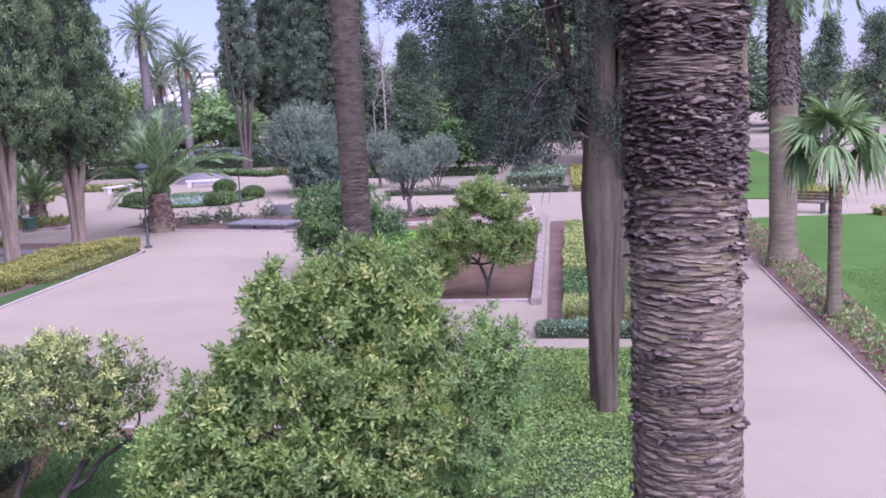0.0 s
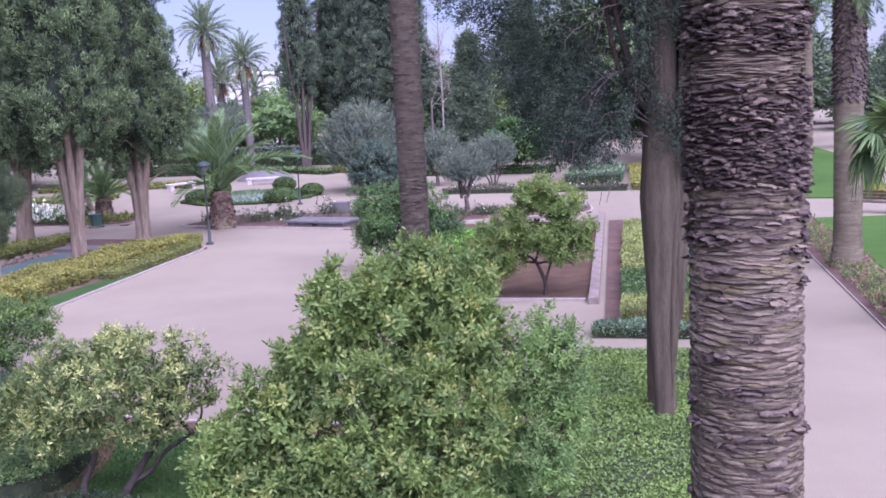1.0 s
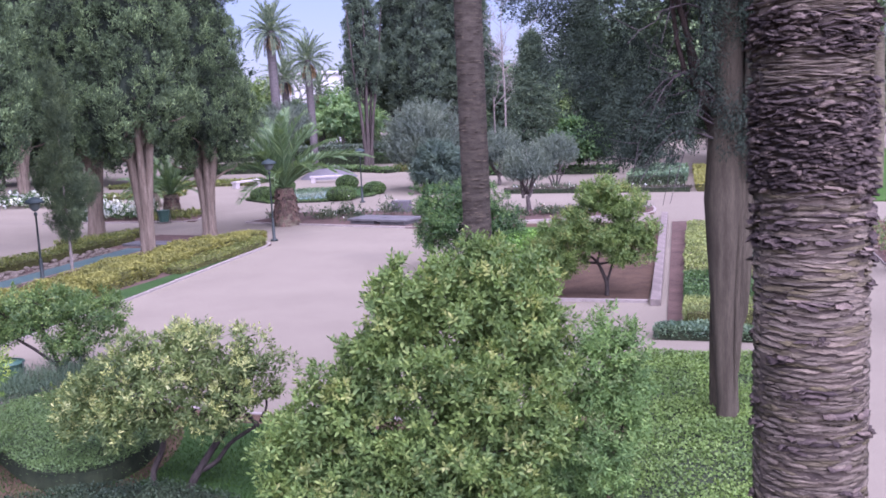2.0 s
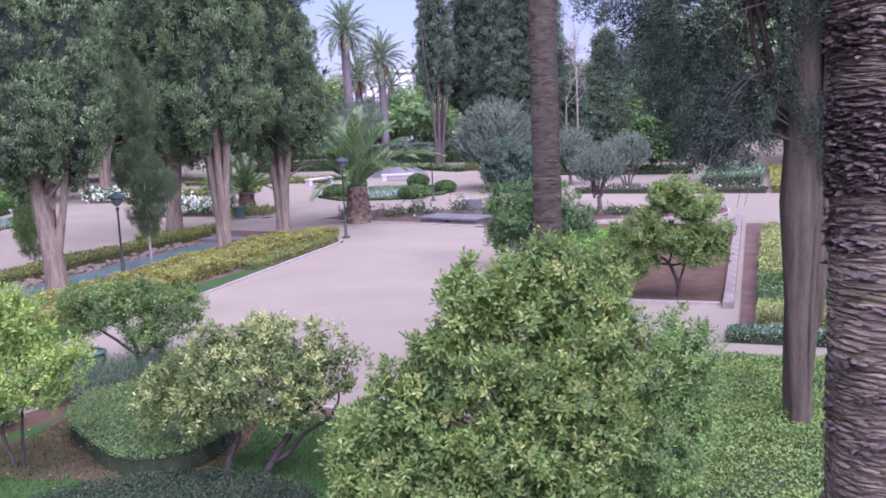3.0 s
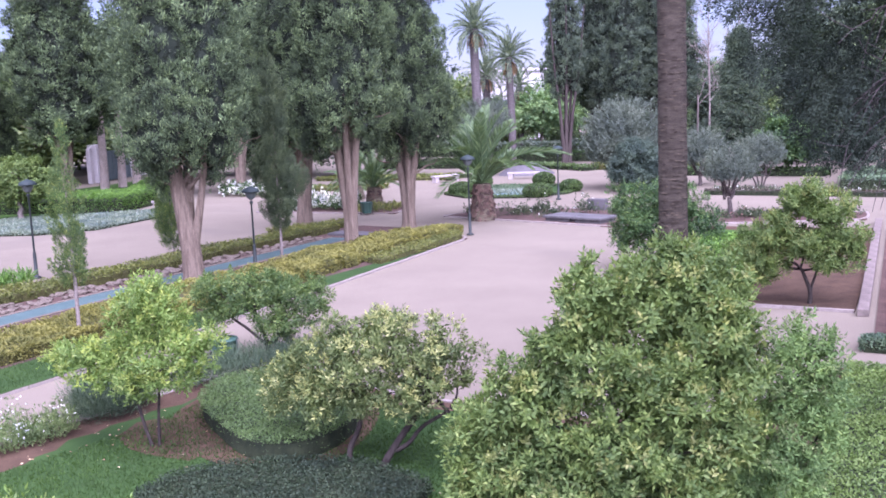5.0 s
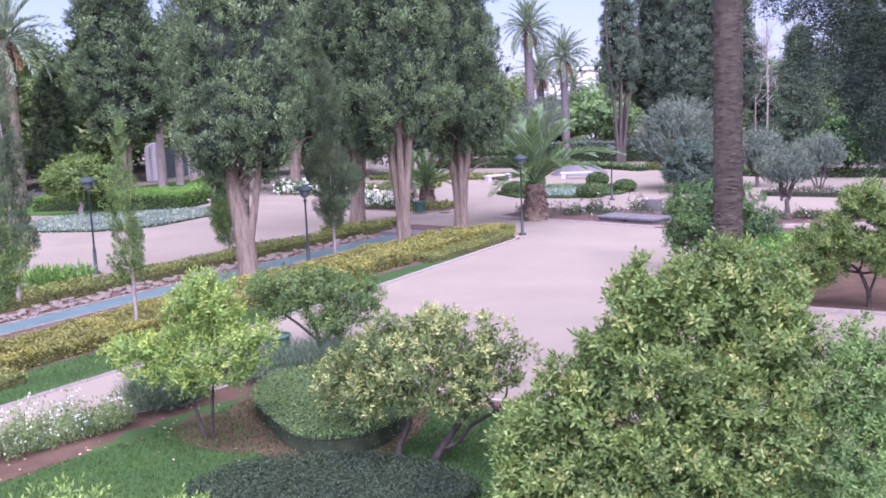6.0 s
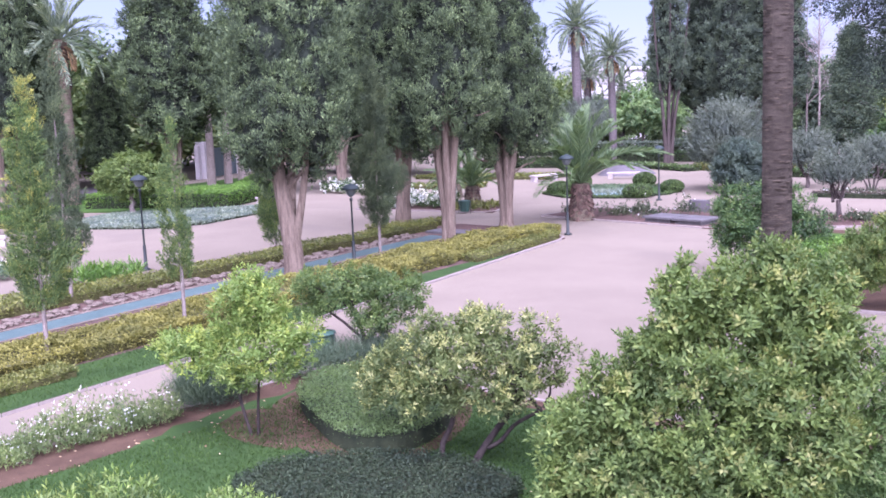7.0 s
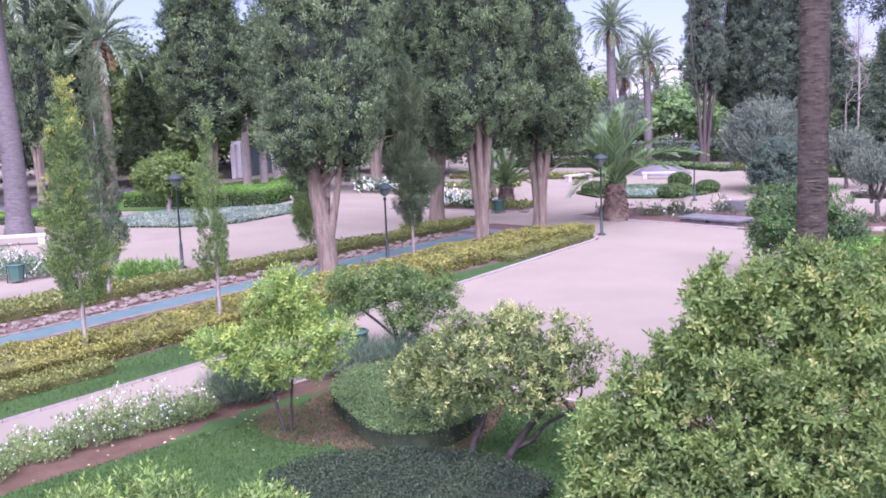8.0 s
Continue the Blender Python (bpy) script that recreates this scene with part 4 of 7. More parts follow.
# near orange tree: rounded upper crown, low skirt reaching out over the lawn
citrus_tree("orange_tree", "large orange tree with a dense bright green crown", (-1.35, 11.5, 0),
            [(0.1, 0.1, 3.15, 0.72, 0.8, 0.62), (-0.7, 0.0, 3.0, 0.52, 0.7, 0.48), (0.72, 0.0, 2.95, 0.52, 0.75, 0.48), (-1.0, -0.1, 2.65, 0.46, 0.6, 0.38), (0.85, 0.0, 2.45, 0.45, 0.7, 0.48), (0.0, -0.45, 2.25, 0.85, 0.75, 0.6),
             (-0.85, 0.0, 3.5, 0.15, 0.18, 0.15), (0.18, 0.0, 3.65, 0.36, 0.4, 0.24), (0.75, 0.0, 3.4, 0.22, 0.25, 0.18),
             (-1.35, -0.2, 2.0, 0.62, 0.6, 0.42), (-1.75, -0.3, 1.75, 0.5, 0.5, 0.3), (-2.1, -0.3, 1.4, 0.5, 0.6, 0.42), (-1.9, -0.5, 0.85, 0.62, 0.6, 0.42), (-1.2, -0.6, 1.2, 0.6, 0.6, 0.45), (0.0, -0.75, 1.5, 0.85, 0.6, 0.5), (0.65, -0.45, 1.6, 0.55, 0.6, 0.5), (-0.6, -0.8, 0.9, 0.75, 0.6, 0.42), (0.25, -0.85, 0.85, 0.7, 0.55, 0.4)],
            [([(0, 0, -0.05), (0.1, 0, 0.6)], (0.0, 0, 1.5), 0.085), ([(0.1, -0.05, -0.05), (0.3, -0.2, 0.8)], (0.25, -0.35, 1.7), 0.055), ([(-0.1, 0, -0.05), (-0.5, -0.1, 0.7)], (-1.2, -0.2, 1.2), 0.055)],
            (L_ORANGE, L_YOUNG), M_BARK_CITRUS, 1000, 0.098, 21, "orange trees", cell=0.32, drop=0.05, young=0.2, fill=2.2, aspect=0.4)
# loose shrub at its side
citrus_tree("shrub", "loose green shrub beside the orange tree", (0.45, 11.9, 0),
            [(-0.12, 0, 2.55, 0.26, 0.3, 0.42), (0.18, 0, 2.4, 0.2, 0.25, 0.36), (-0.2, 0, 1.95, 0.46, 0.45, 0.5), (0.12, 0, 1.75, 0.32, 0.4, 0.42), (-0.4, -0.3, 1.2, 0.48, 0.45, 0.55), (-0.1, -0.2, 1.1, 0.32, 0.4, 0.45), (-0.5, -0.3, 0.55, 0.42, 0.4, 0.4)],
            [([(-0.2, 0, -0.05), (-0.2, 0, 0.5)], (-0.15, 0, 1.2), 0.025), ([(0.0, 0.1, -0.05), (0, 0.1, 0.5)], (0.05, 0, 1.3), 0.022)],
            (L_SHRUB_GREY, L_SHRUB), M_BARK_CITRUS, 400, 0.08, 22, "", "shrub", cell=0.24, drop=0.1, young=0.2, lift=0.9, aspect=0.32, shoots=12, fill=0.9)
# two-stemmed pale orange tree on the lawn
citrus_tree("orange_tree", "two-stemmed orange tree with pale young leaves", (-6.0, 13.5, 0),
            [(0.0, 0, 1.9, 0.75, 0.7, 0.45), (-0.8, 0, 1.65, 0.58, 0.6, 0.45), (-1.3, 0, 1.4, 0.48, 0.5, 0.36), (0.6, 0.1, 1.85, 0.48, 0.6, 0.42), (0.3, -0.2, 2.18, 0.42, 0.45, 0.26), (-0.4, -0.2, 2.08, 0.42, 0.45, 0.26),
             (1.15, 0.1, 2.12, 0.26, 0.28, 0.26), (1.55, 0.1, 1.85, 0.24, 0.26, 0.22), (1.4, 0.1, 1.5, 0.3, 0.32, 0.26), (0.95, 0, 1.55, 0.38, 0.42, 0.34), (-1.35, -0.1, 1.15, 0.46, 0.42, 0.26), (-0.75, -0.5, 1.0, 0.4, 0.3, 0.2), (-0.6, -0.35, 1.22, 0.5, 0.42, 0.28), (0.1, -0.4, 1.28, 0.5, 0.42, 0.28), (0.62, -0.3, 1.15, 0.4, 0.4, 0.3), (-0.2, -0.5, 1.6, 0.7, 0.4, 0.4), (0.9, -0.3, 1.4, 0.4, 0.4, 0.35), (1.25, 0, 1.8, 0.35, 0.4, 0.3)],
            [([(-0.22, -0.42, -0.02), (-0.40, -0.2, 0.28), (-0.2, -0.05, 0.65)], (-0.25, 0, 1.1), 0.055), ([(0.2, -0.42, -0.02), (0.34, -0.2, 0.3), (0.6, -0.1, 0.68)], (0.95, 0.0, 1.15), 0.065), ([(0.42, -0.2, 0.33), (0.62, -0.1, 0.42), (0.8, -0.05, 0.7)], (1.25, 0.05, 0.95), 0.04)],
            (L_PALE, L_YOUNG_PALE), M_BARK_CITRUS, 500, 0.092, 23, "orange trees", cell=0.29, drop=0.2, young=0.36, limbs=3, shoots=13, fill=0.8)
# yellow-green lime tree: upright column over a flat skirt
citrus_tree("lime_tree", "small lime tree with yellow-green leaves on red soil", (-10.0, 13.28, 0),
            [(0.12, 0, 2.42, 0.62, 0.55, 0.45), (0.12, 0, 2.82, 0.36, 0.36, 0.28), (0.1, 0, 2.0, 0.6, 0.5, 0.4), (-1.35, 0, 1.55, 0.5, 0.45, 0.2), (-0.7, 0, 1.62, 0.55, 0.5, 0.28), (0.95, 0, 1.85, 0.38, 0.45, 0.26), (0.5, -0.2, 1.6, 0.45, 0.45, 0.28), (0.0, -0.25, 1.35, 0.5, 0.42, 0.22), (-0.95, -0.1, 1.3, 0.35, 0.35, 0.14)],
            [([(0, 0, -0.05), (-0.18, 0, 0.5)], (-0.3, 0, 1.1), 0.034), ([(0.06, 0.05, -0.05), (0.1, 0.05, 0.6)], (0.2, 0, 1.15), 0.03)],
            (L_LIME, L_YOUNG_LIME), M_BARK_CITRUS, 400, 0.10, 24, "", cell=0.28, drop=0.1, young=0.4, lift=0.3, shoots=11, fill=0.5)
citrus_tree("orange_tree", "low spreading orange tree by the kerb", (-11.5, 19.2, 0),
            [(-0.6, 0, 1.45, 0.7, 0.7, 0.5), (0.4, 0, 1.55, 0.75, 0.8, 0.45), (1.3, 0.1, 1.4, 0.6, 0.7, 0.46), (1.0, -0.3, 1.0, 0.55, 0.5, 0.3), (-0.9, 0, 1.1, 0.46, 0.5, 0.32), (0.25, 0, 1.85, 0.55, 0.6, 0.22)],
            [([(0.5, 0, -0.05), (0.48, 0, 0.45)], (0.25, 0, 0.9), 0.06), ([(0.52, 0, 0.3), (0.8, 0, 0.6)], (1.0, 0, 0.95), 0.045), ([(0.45, 0, 0.35), (0.0, 0, 0.7)], (-0.5, 0, 1.0), 0.04)],
            (L_ORANGE_DEEP, L_ORANGE), M_BARK_CITRUS, 400, 0.105, 25, "orange trees", cell=0.34, drop=0.18, young=0.16, shoots=13, fill=0.6)
# foliage just below the viewer
citrus_tree("orange_tree", "orange tree top with fresh yellow-green shoots", (-3.62, 3.35, 0),
            [(0, 0, 3.2, 0.5, 0.42, 0.42), (-0.4, -0.22, 3.25, 0.36, 0.36, 0.42), (0.4, 0.28, 3.15, 0.36, 0.36, 0.4), (-0.1, 0.1, 2.6, 0.7, 0.6, 0.6)],
            [([(0, 0, -0.05), (0.05, 0, 1.0)], (0, 0, 2.2), 0.07)], (L_ORANGE, L_LIME), M_BARK_GREY, 600, 0.055, 26, "orange trees", cell=0.15, young=0.22, lift=1.1, lump=0.1, aspect=0.3, shoots=10)
citrus_tree("orange_tree", "slim young orange tree with yellow tip shoots", (-1.83, 4.02, 0),
            [(0, 0, 3.2, 0.12, 0.12, 0.3), (0, 0, 2.4, 0.4, 0.4, 0.45)],
            [([(0, 0, -0.05), (0.02, 0, 1.0)], (0, 0, 2.3), 0.04)], (L_LIME, L_YOUNG_LIME), M_BARK_GREY, 60, 0.062, 30, "orange trees", cell=0.13, drop=0.0, young=0.7, lift=1.5, lump=0.04, aspect=0.26, shoots=6)
# trees and bushes of the soil bed
citrus_tree("orange_tree", "young orange tree standing on bare reddish soil", (0.85, 26.75, 0),
            [(-0.1, 0, 2.75, 0.6, 0.62, 0.5), (0.38, 0, 2.4, 0.56, 0.65, 0.46), (0.7, 0, 1.8, 0.56, 0.65, 0.46), (1.12, 0, 1.48, 0.3, 0.36, 0.36), (0.0, -0.1, 1.65, 0.78, 0.7, 0.5), (-0.85, 0, 1.8, 0.66, 0.65, 0.5), (-1.5, 0, 1.5, 0.46, 0.46, 0.46), (-1.2, 0, 1.08, 0.55, 0.5, 0.26), (0.55, -0.2, 1.15, 0.4, 0.42, 0.26), (-0.6, -0.2, 2.3, 0.3, 0.35, 0.25)],
            [([(0, 0, -0.05), (0.02, 0, 0.4)], (-0.2, 0, 0.95), 0.06), ([(0.01, 0, 0.3), (0.06, 0, 0.55)], (0.2, 0, 1.0), 0.045)],
            (L_ORANGE, L_YOUNG), M_BARK_CITRUS, 500, 0.115, 27, "orange trees", cell=0.37, drop=0.08, young=0.2, lump=0.15, fill=1.4)
citrus_tree("orange_tree", "dark bushy orange tree at the edge of the plaza", (-3.55, 32.0, 0),
            [(-0.7, 0, 1.75, 0.88, 0.85, 0.82), (0.2, 0, 1.95, 0.85, 0.85, 0.92), (1.0, 0, 1.6, 0.62, 0.75, 0.62), (-1.0, 0, 1.2, 0.66, 0.66, 0.5), (0, 0, 1.1, 0.95, 0.85, 0.45), (1.5, 0.2, 1.5, 0.32, 0.36, 0.3), (-1.2, 0.0, 2.3, 0.3, 0.3, 0.3)],
            [([(0, 0, -0.05), (0.05, 0, 0.4)], (0, 0, 0.9), 0.07)], (L_DARK, L_ORANGE_DEEP), M_BARK_CITRUS, 500, 0.12, 28, "orange trees", cell=0.42, drop=0.15, young=0.2, lump=0.15)
hedge("green_bush", "bright green low mounded bush behind the palm", [(-3.3, 31.2), (-3.0, 34.5), (-2.4, 37.0), (-1.2, 37.4), (-0.5, 35.0), (-0.3, 31.0), (-0.6, 29.2), (-1.6, 28.8), (-2.6, 29.6)], 0.48, L_GHEDGE, 260, 0.1, "", 0.22, 1.3, 29, category="bush")


def tufts_of(p, out, size, per, leaf, r, aspect=0.4, stretch=1.4, lean=None):
    """Rounded tufts of scale-like leaves at the points p, drawn out along out."""
    n = len(p)
    d = unit(r.normal(size=(n, per, 3)) + out[:, None] * 0.45)
    along = np.sum(d * out[:, None], 2, keepdims=True) * out[:, None]
    q = p[:, None] + (d + along * (stretch - 1)) * size[:, None, None] * (1.08 - 0.6 * r.uniform(0, 1, (n, per, 1)) ** 2)
    w = out[:, None] * 0.85 + d * 0.45 + r.normal(size=d.shape) * 0.25
    face = d + r.normal(size=d.shape) * 0.2 if lean is None else lean[:, None] * 0.8 + d * 0.5 + r.normal(size=d.shape) * 0.3
    q, w, face = q.reshape(-1, 3), w.reshape(-1, 3), face.reshape(-1, 3)
    return leaf_set(q, w, leaf * r.uniform(0.6, 1.3, len(q)), leaf * aspect * r.uniform(0.7, 1.3, len(q)), r, 0.15, face)


def cypress_meshes(seed, height, low, radius, tufts, per, leaf, style="fused", mat=L_CYP, wide=1.0, inner=14000):
    """Trunk and crown meshes of a mature cypress, foot at the origin."""
    r = np.random.default_rng(seed)
    sets = []
    if style == "fork":
        sets.append(tube([(0, 0, -0.1), (0, 0, 0.4), (-0.03, 0, 1.2), (-0.15, 0, 2.2), (-0.34, 0, low), (-0.5, 0, low + 2), (-0.4, 0, height * 0.6)], [0.44, 0.36, 0.33, 0.29, 0.24, 0.2, 0.1], 14, r, 0.08))
        sets.append(tube([(0.06, -0.06, 1.0), (0.22, -0.06, 1.8), (0.42, -0.05, 2.7), (0.60, 0, low + 0.3), (0.7, 0, low + 2.5)], [0.17, 0.15, 0.125, 0.11, 0.1], 10, r, 0.08))
        sets.append(tube([(-0.06, 0.1, 1.5), (0.0, 0.18, 2.4), (0.05, 0.25, low + 0.5), (0.1, 0.3, low + 3)], [0.14, 0.15, 0.13, 0.1], 10, r, 0.08))
        sets.append(tube([(-0.12, -0.24, 0.2), (-0.16, -0.24, 1.4), (-0.28, -0.2, 2.6), (-0.5, -0.15, low + 1)], [0.05, 0.10, 0.10, 0.08], 8, r, 0.1))
    elif style == "stems":
        for j in range(7):
            a = 2 * math.pi * j / 7 + r.uniform(-0.3, 0.3)
            c, s_, k = math.cos(a), math.sin(a), r.uniform(0.7, 1.5)
            sets.append(tube([(c * f * k, s_ * f * k, z_) for f, z_ in ((0.2, -0.1), (0.22, 1.5), (0.4, 4.0), (0.85, low + 2.5), (1.15, height * 0.7))], [0.15, 0.13, 0.10, 0.07, 0.03], 8, r, 0.1))
    else:
        flutes = 5 if style == "fused" else 3
        for j in range(flutes):
            a = 2 * math.pi * j / flutes + r.uniform(-0.3, 0.3)
            c, s_ = math.cos(a), math.sin(a)
            o = [0.17, 0.11, 0.12, 0.20, 0.38, 0.62, 0.5]
            zz = [-0.1, 0.4, 1.2, 2.3, low, low + 2, height * 0.6]
            rr_ = r.uniform(0.85, 1.15)
            sets.append(tube([(c * f, s_ * f, z_) for f, z_ in zip(o, zz)], [0.22 * rr_, 0.17 * rr_, 0.16 * rr_, 0.16 * rr_, 0.15 * rr_, 0.12, 0.07], 10, r, 0.09))
    for j in range(14):
        z0 = low + r.uniform(-0.5, 2.2)
        a = r.uniform(0, 6.28)
        e = np.array([math.cos(a), math.sin(a), 0]) * radius * r.uniform(0.5, 0.9)
        sets.append(branch((0, 0, z0 - 0.3), e + [0, 0, z0 + r.uniform(0.3, 1.4)], 0.07, 0.015, r, 0.2, 6))
    c, q, _ = join(*sets)
    trunk = np_mesh("cypress_trunk", c, q, True)

    def shape(f, th, z):
        ring = np.stack([np.cos(th), np.sin(th), np.zeros_like(th)], 1)
        pin = np.stack([ring[:, 0], ring[:, 1], z * 0.3], 1)
        prof = np.clip(np.minimum(1, (f + 0.03) / 0.13) ** 0.5 * np.clip(1 - f, 0, 1) ** 0.45 * 1.08, 0.03, 1)
        lump = np.abs(waves(np.stack([ring[:, 0] * radius, ring[:, 1] * radius, z * 0.8], 1), seed + 7, 2.3 / wide))
        return ring, radius * prof * (0.86 + 0.17 * waves(pin * 2.0, seed, 1.7) + 0.10 * waves(pin * 4.5, seed + 2, 2.2) + 0.26 * lump)

    def foot(th):
        return low + 0.95 * waves(np.stack([np.cos(th), np.sin(th), np.zeros_like(th)], 1) * 2.2, seed + 4, 1.9)

    # billows of foliage over the crown, each a cluster of small upright tufts
    m = 30000
    f, th = r.uniform(0, 1, m) ** 1.1, r.uniform(0, 2 * np.pi, m)
    z = foot(th) + f * (height - foot(th))
    ring, rad = shape(f, th, z)
    p = np.concatenate([ring[:, :2] * (rad * (1.0 - 0.26 * r.uniform(0, 1, m)))[:, None], z[:, None]], 1)
    pick = spaced(p, 0.5 * wide)
    pick = pick[r.permutation(len(pick))][:tufts // 4]
    p, ring = p[pick], ring[pick]
    k = 9
    d = unit(r.normal(size=(len(p), k, 3)) + ring[:, None] * 0.8 + [0, 0, 0.8])
    size = r.uniform(0.11, 0.27, (len(p), 1, 1)) * wide
    q = (p[:, None] + d * size * [1, 1, 1.5] * r.uniform(0.75, 1.08, (len(p), k, 1))).reshape(-1, 3)
    d = d.reshape(-1, 3)
    out = unit(d * 0.5 + [0, 0, 0.7] + r.normal(size=q.shape) * 0.25)
    leaves = tufts_of(q, out, r.uniform(0.06, 0.11, len(q)) * wide, per // 4, leaf * 1.1, r, 0.26, 1.8, d)
    # dark inner leaves and core colour the shaded gaps between tufts
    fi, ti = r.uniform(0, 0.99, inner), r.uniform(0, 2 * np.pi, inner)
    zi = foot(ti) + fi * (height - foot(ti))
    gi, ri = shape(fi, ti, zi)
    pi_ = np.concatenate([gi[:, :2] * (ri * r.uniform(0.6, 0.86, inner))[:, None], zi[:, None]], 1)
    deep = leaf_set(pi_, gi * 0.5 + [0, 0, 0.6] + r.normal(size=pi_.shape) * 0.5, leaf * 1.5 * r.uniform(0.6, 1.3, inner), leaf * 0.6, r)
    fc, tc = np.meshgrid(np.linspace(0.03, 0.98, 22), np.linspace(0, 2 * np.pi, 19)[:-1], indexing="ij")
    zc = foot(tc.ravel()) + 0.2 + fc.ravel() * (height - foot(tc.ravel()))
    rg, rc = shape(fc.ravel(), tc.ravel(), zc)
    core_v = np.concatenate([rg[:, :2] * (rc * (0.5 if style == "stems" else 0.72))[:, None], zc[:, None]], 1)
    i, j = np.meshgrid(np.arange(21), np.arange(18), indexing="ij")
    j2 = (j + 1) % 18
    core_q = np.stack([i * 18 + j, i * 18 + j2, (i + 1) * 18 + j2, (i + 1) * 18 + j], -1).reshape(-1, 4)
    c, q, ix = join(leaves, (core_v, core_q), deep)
    crown = np_mesh("cypress_crown", c, q, False, [mat, M_CYP_CORE, L_CYP_INNER], ix)
    trunk.materials.append(M_FAR_TRUNK if mat is L_CYP_FAR else M_BARK)
    return trunk, crown


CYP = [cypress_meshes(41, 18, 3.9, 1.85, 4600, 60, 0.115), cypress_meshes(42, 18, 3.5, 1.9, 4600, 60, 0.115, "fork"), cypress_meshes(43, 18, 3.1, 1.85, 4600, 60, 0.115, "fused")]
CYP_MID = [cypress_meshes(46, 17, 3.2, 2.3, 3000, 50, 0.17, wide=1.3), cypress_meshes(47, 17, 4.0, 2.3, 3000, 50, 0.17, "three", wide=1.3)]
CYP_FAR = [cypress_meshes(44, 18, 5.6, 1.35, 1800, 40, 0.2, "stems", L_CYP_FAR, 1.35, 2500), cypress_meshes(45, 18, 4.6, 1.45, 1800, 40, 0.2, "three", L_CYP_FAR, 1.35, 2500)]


def cypress(kind, x, y, s=1.0, turn=0.0, label="tall dark green cypress with bare fluted trunk", group="cypress trees", wide=1.0):
    top = thing("cypress_tree", label, "tree", group, Matrix.Translation((x, y, 0)) @ Matrix.Rotation(radians(turn), 4, "Z") @ Matrix.Diagonal((s * wide, s * wide, s, 1)))
    part("trunk", kind[0], None, top)
    part("crown", kind[1], None, top)
    return top


cypress(CYP[1], -18.4, 27.7, 1.0, 20, "tall cypress with forked pale trunk in the golden hedge")
cypress(CYP[0], -16.35, 36.1, 1.05, 80, "tall cypress with fluted trunk beside the blue canal", wide=1.05)
cypress(CYP[2], -15.75, 41.2, 1.0, 140, "tall cypress with split trunk at the hedge end", wide=1.0)
cypress(CYP_MID[0], -52.5, 46.0, 1.5, 120, "tall cypress with leaning trunk beyond the far bench", "far cypress trees", 0.68)
cypress(CYP[1], -21.6, 42.4, 1.05, 200, "tall shaded cypress behind the canal")
for x, y, s, k, a in ((-39.0, 58.2, 1.3, 1, 10), (-45.8, 55.2, 1.15, 1, 70), (-35.5, 60.5, 1.2, 0, 30), (-55.5, 50.5, 1.2, 1, 220), (-63, 58, 1.2, 1, 300), (-52.5, 56.0, 0.55, 0, 40)):
    cypress(CYP_MID[k], x, y, s, a, "tall dark cypress at the far side of the gravel", "far cypress trees", 1.25)
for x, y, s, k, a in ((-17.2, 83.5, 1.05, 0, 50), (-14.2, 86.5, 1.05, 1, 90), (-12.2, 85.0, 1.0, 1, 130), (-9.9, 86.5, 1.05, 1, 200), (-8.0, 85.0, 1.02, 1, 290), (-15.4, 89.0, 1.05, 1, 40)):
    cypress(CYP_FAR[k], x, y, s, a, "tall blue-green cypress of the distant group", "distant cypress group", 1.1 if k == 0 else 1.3)


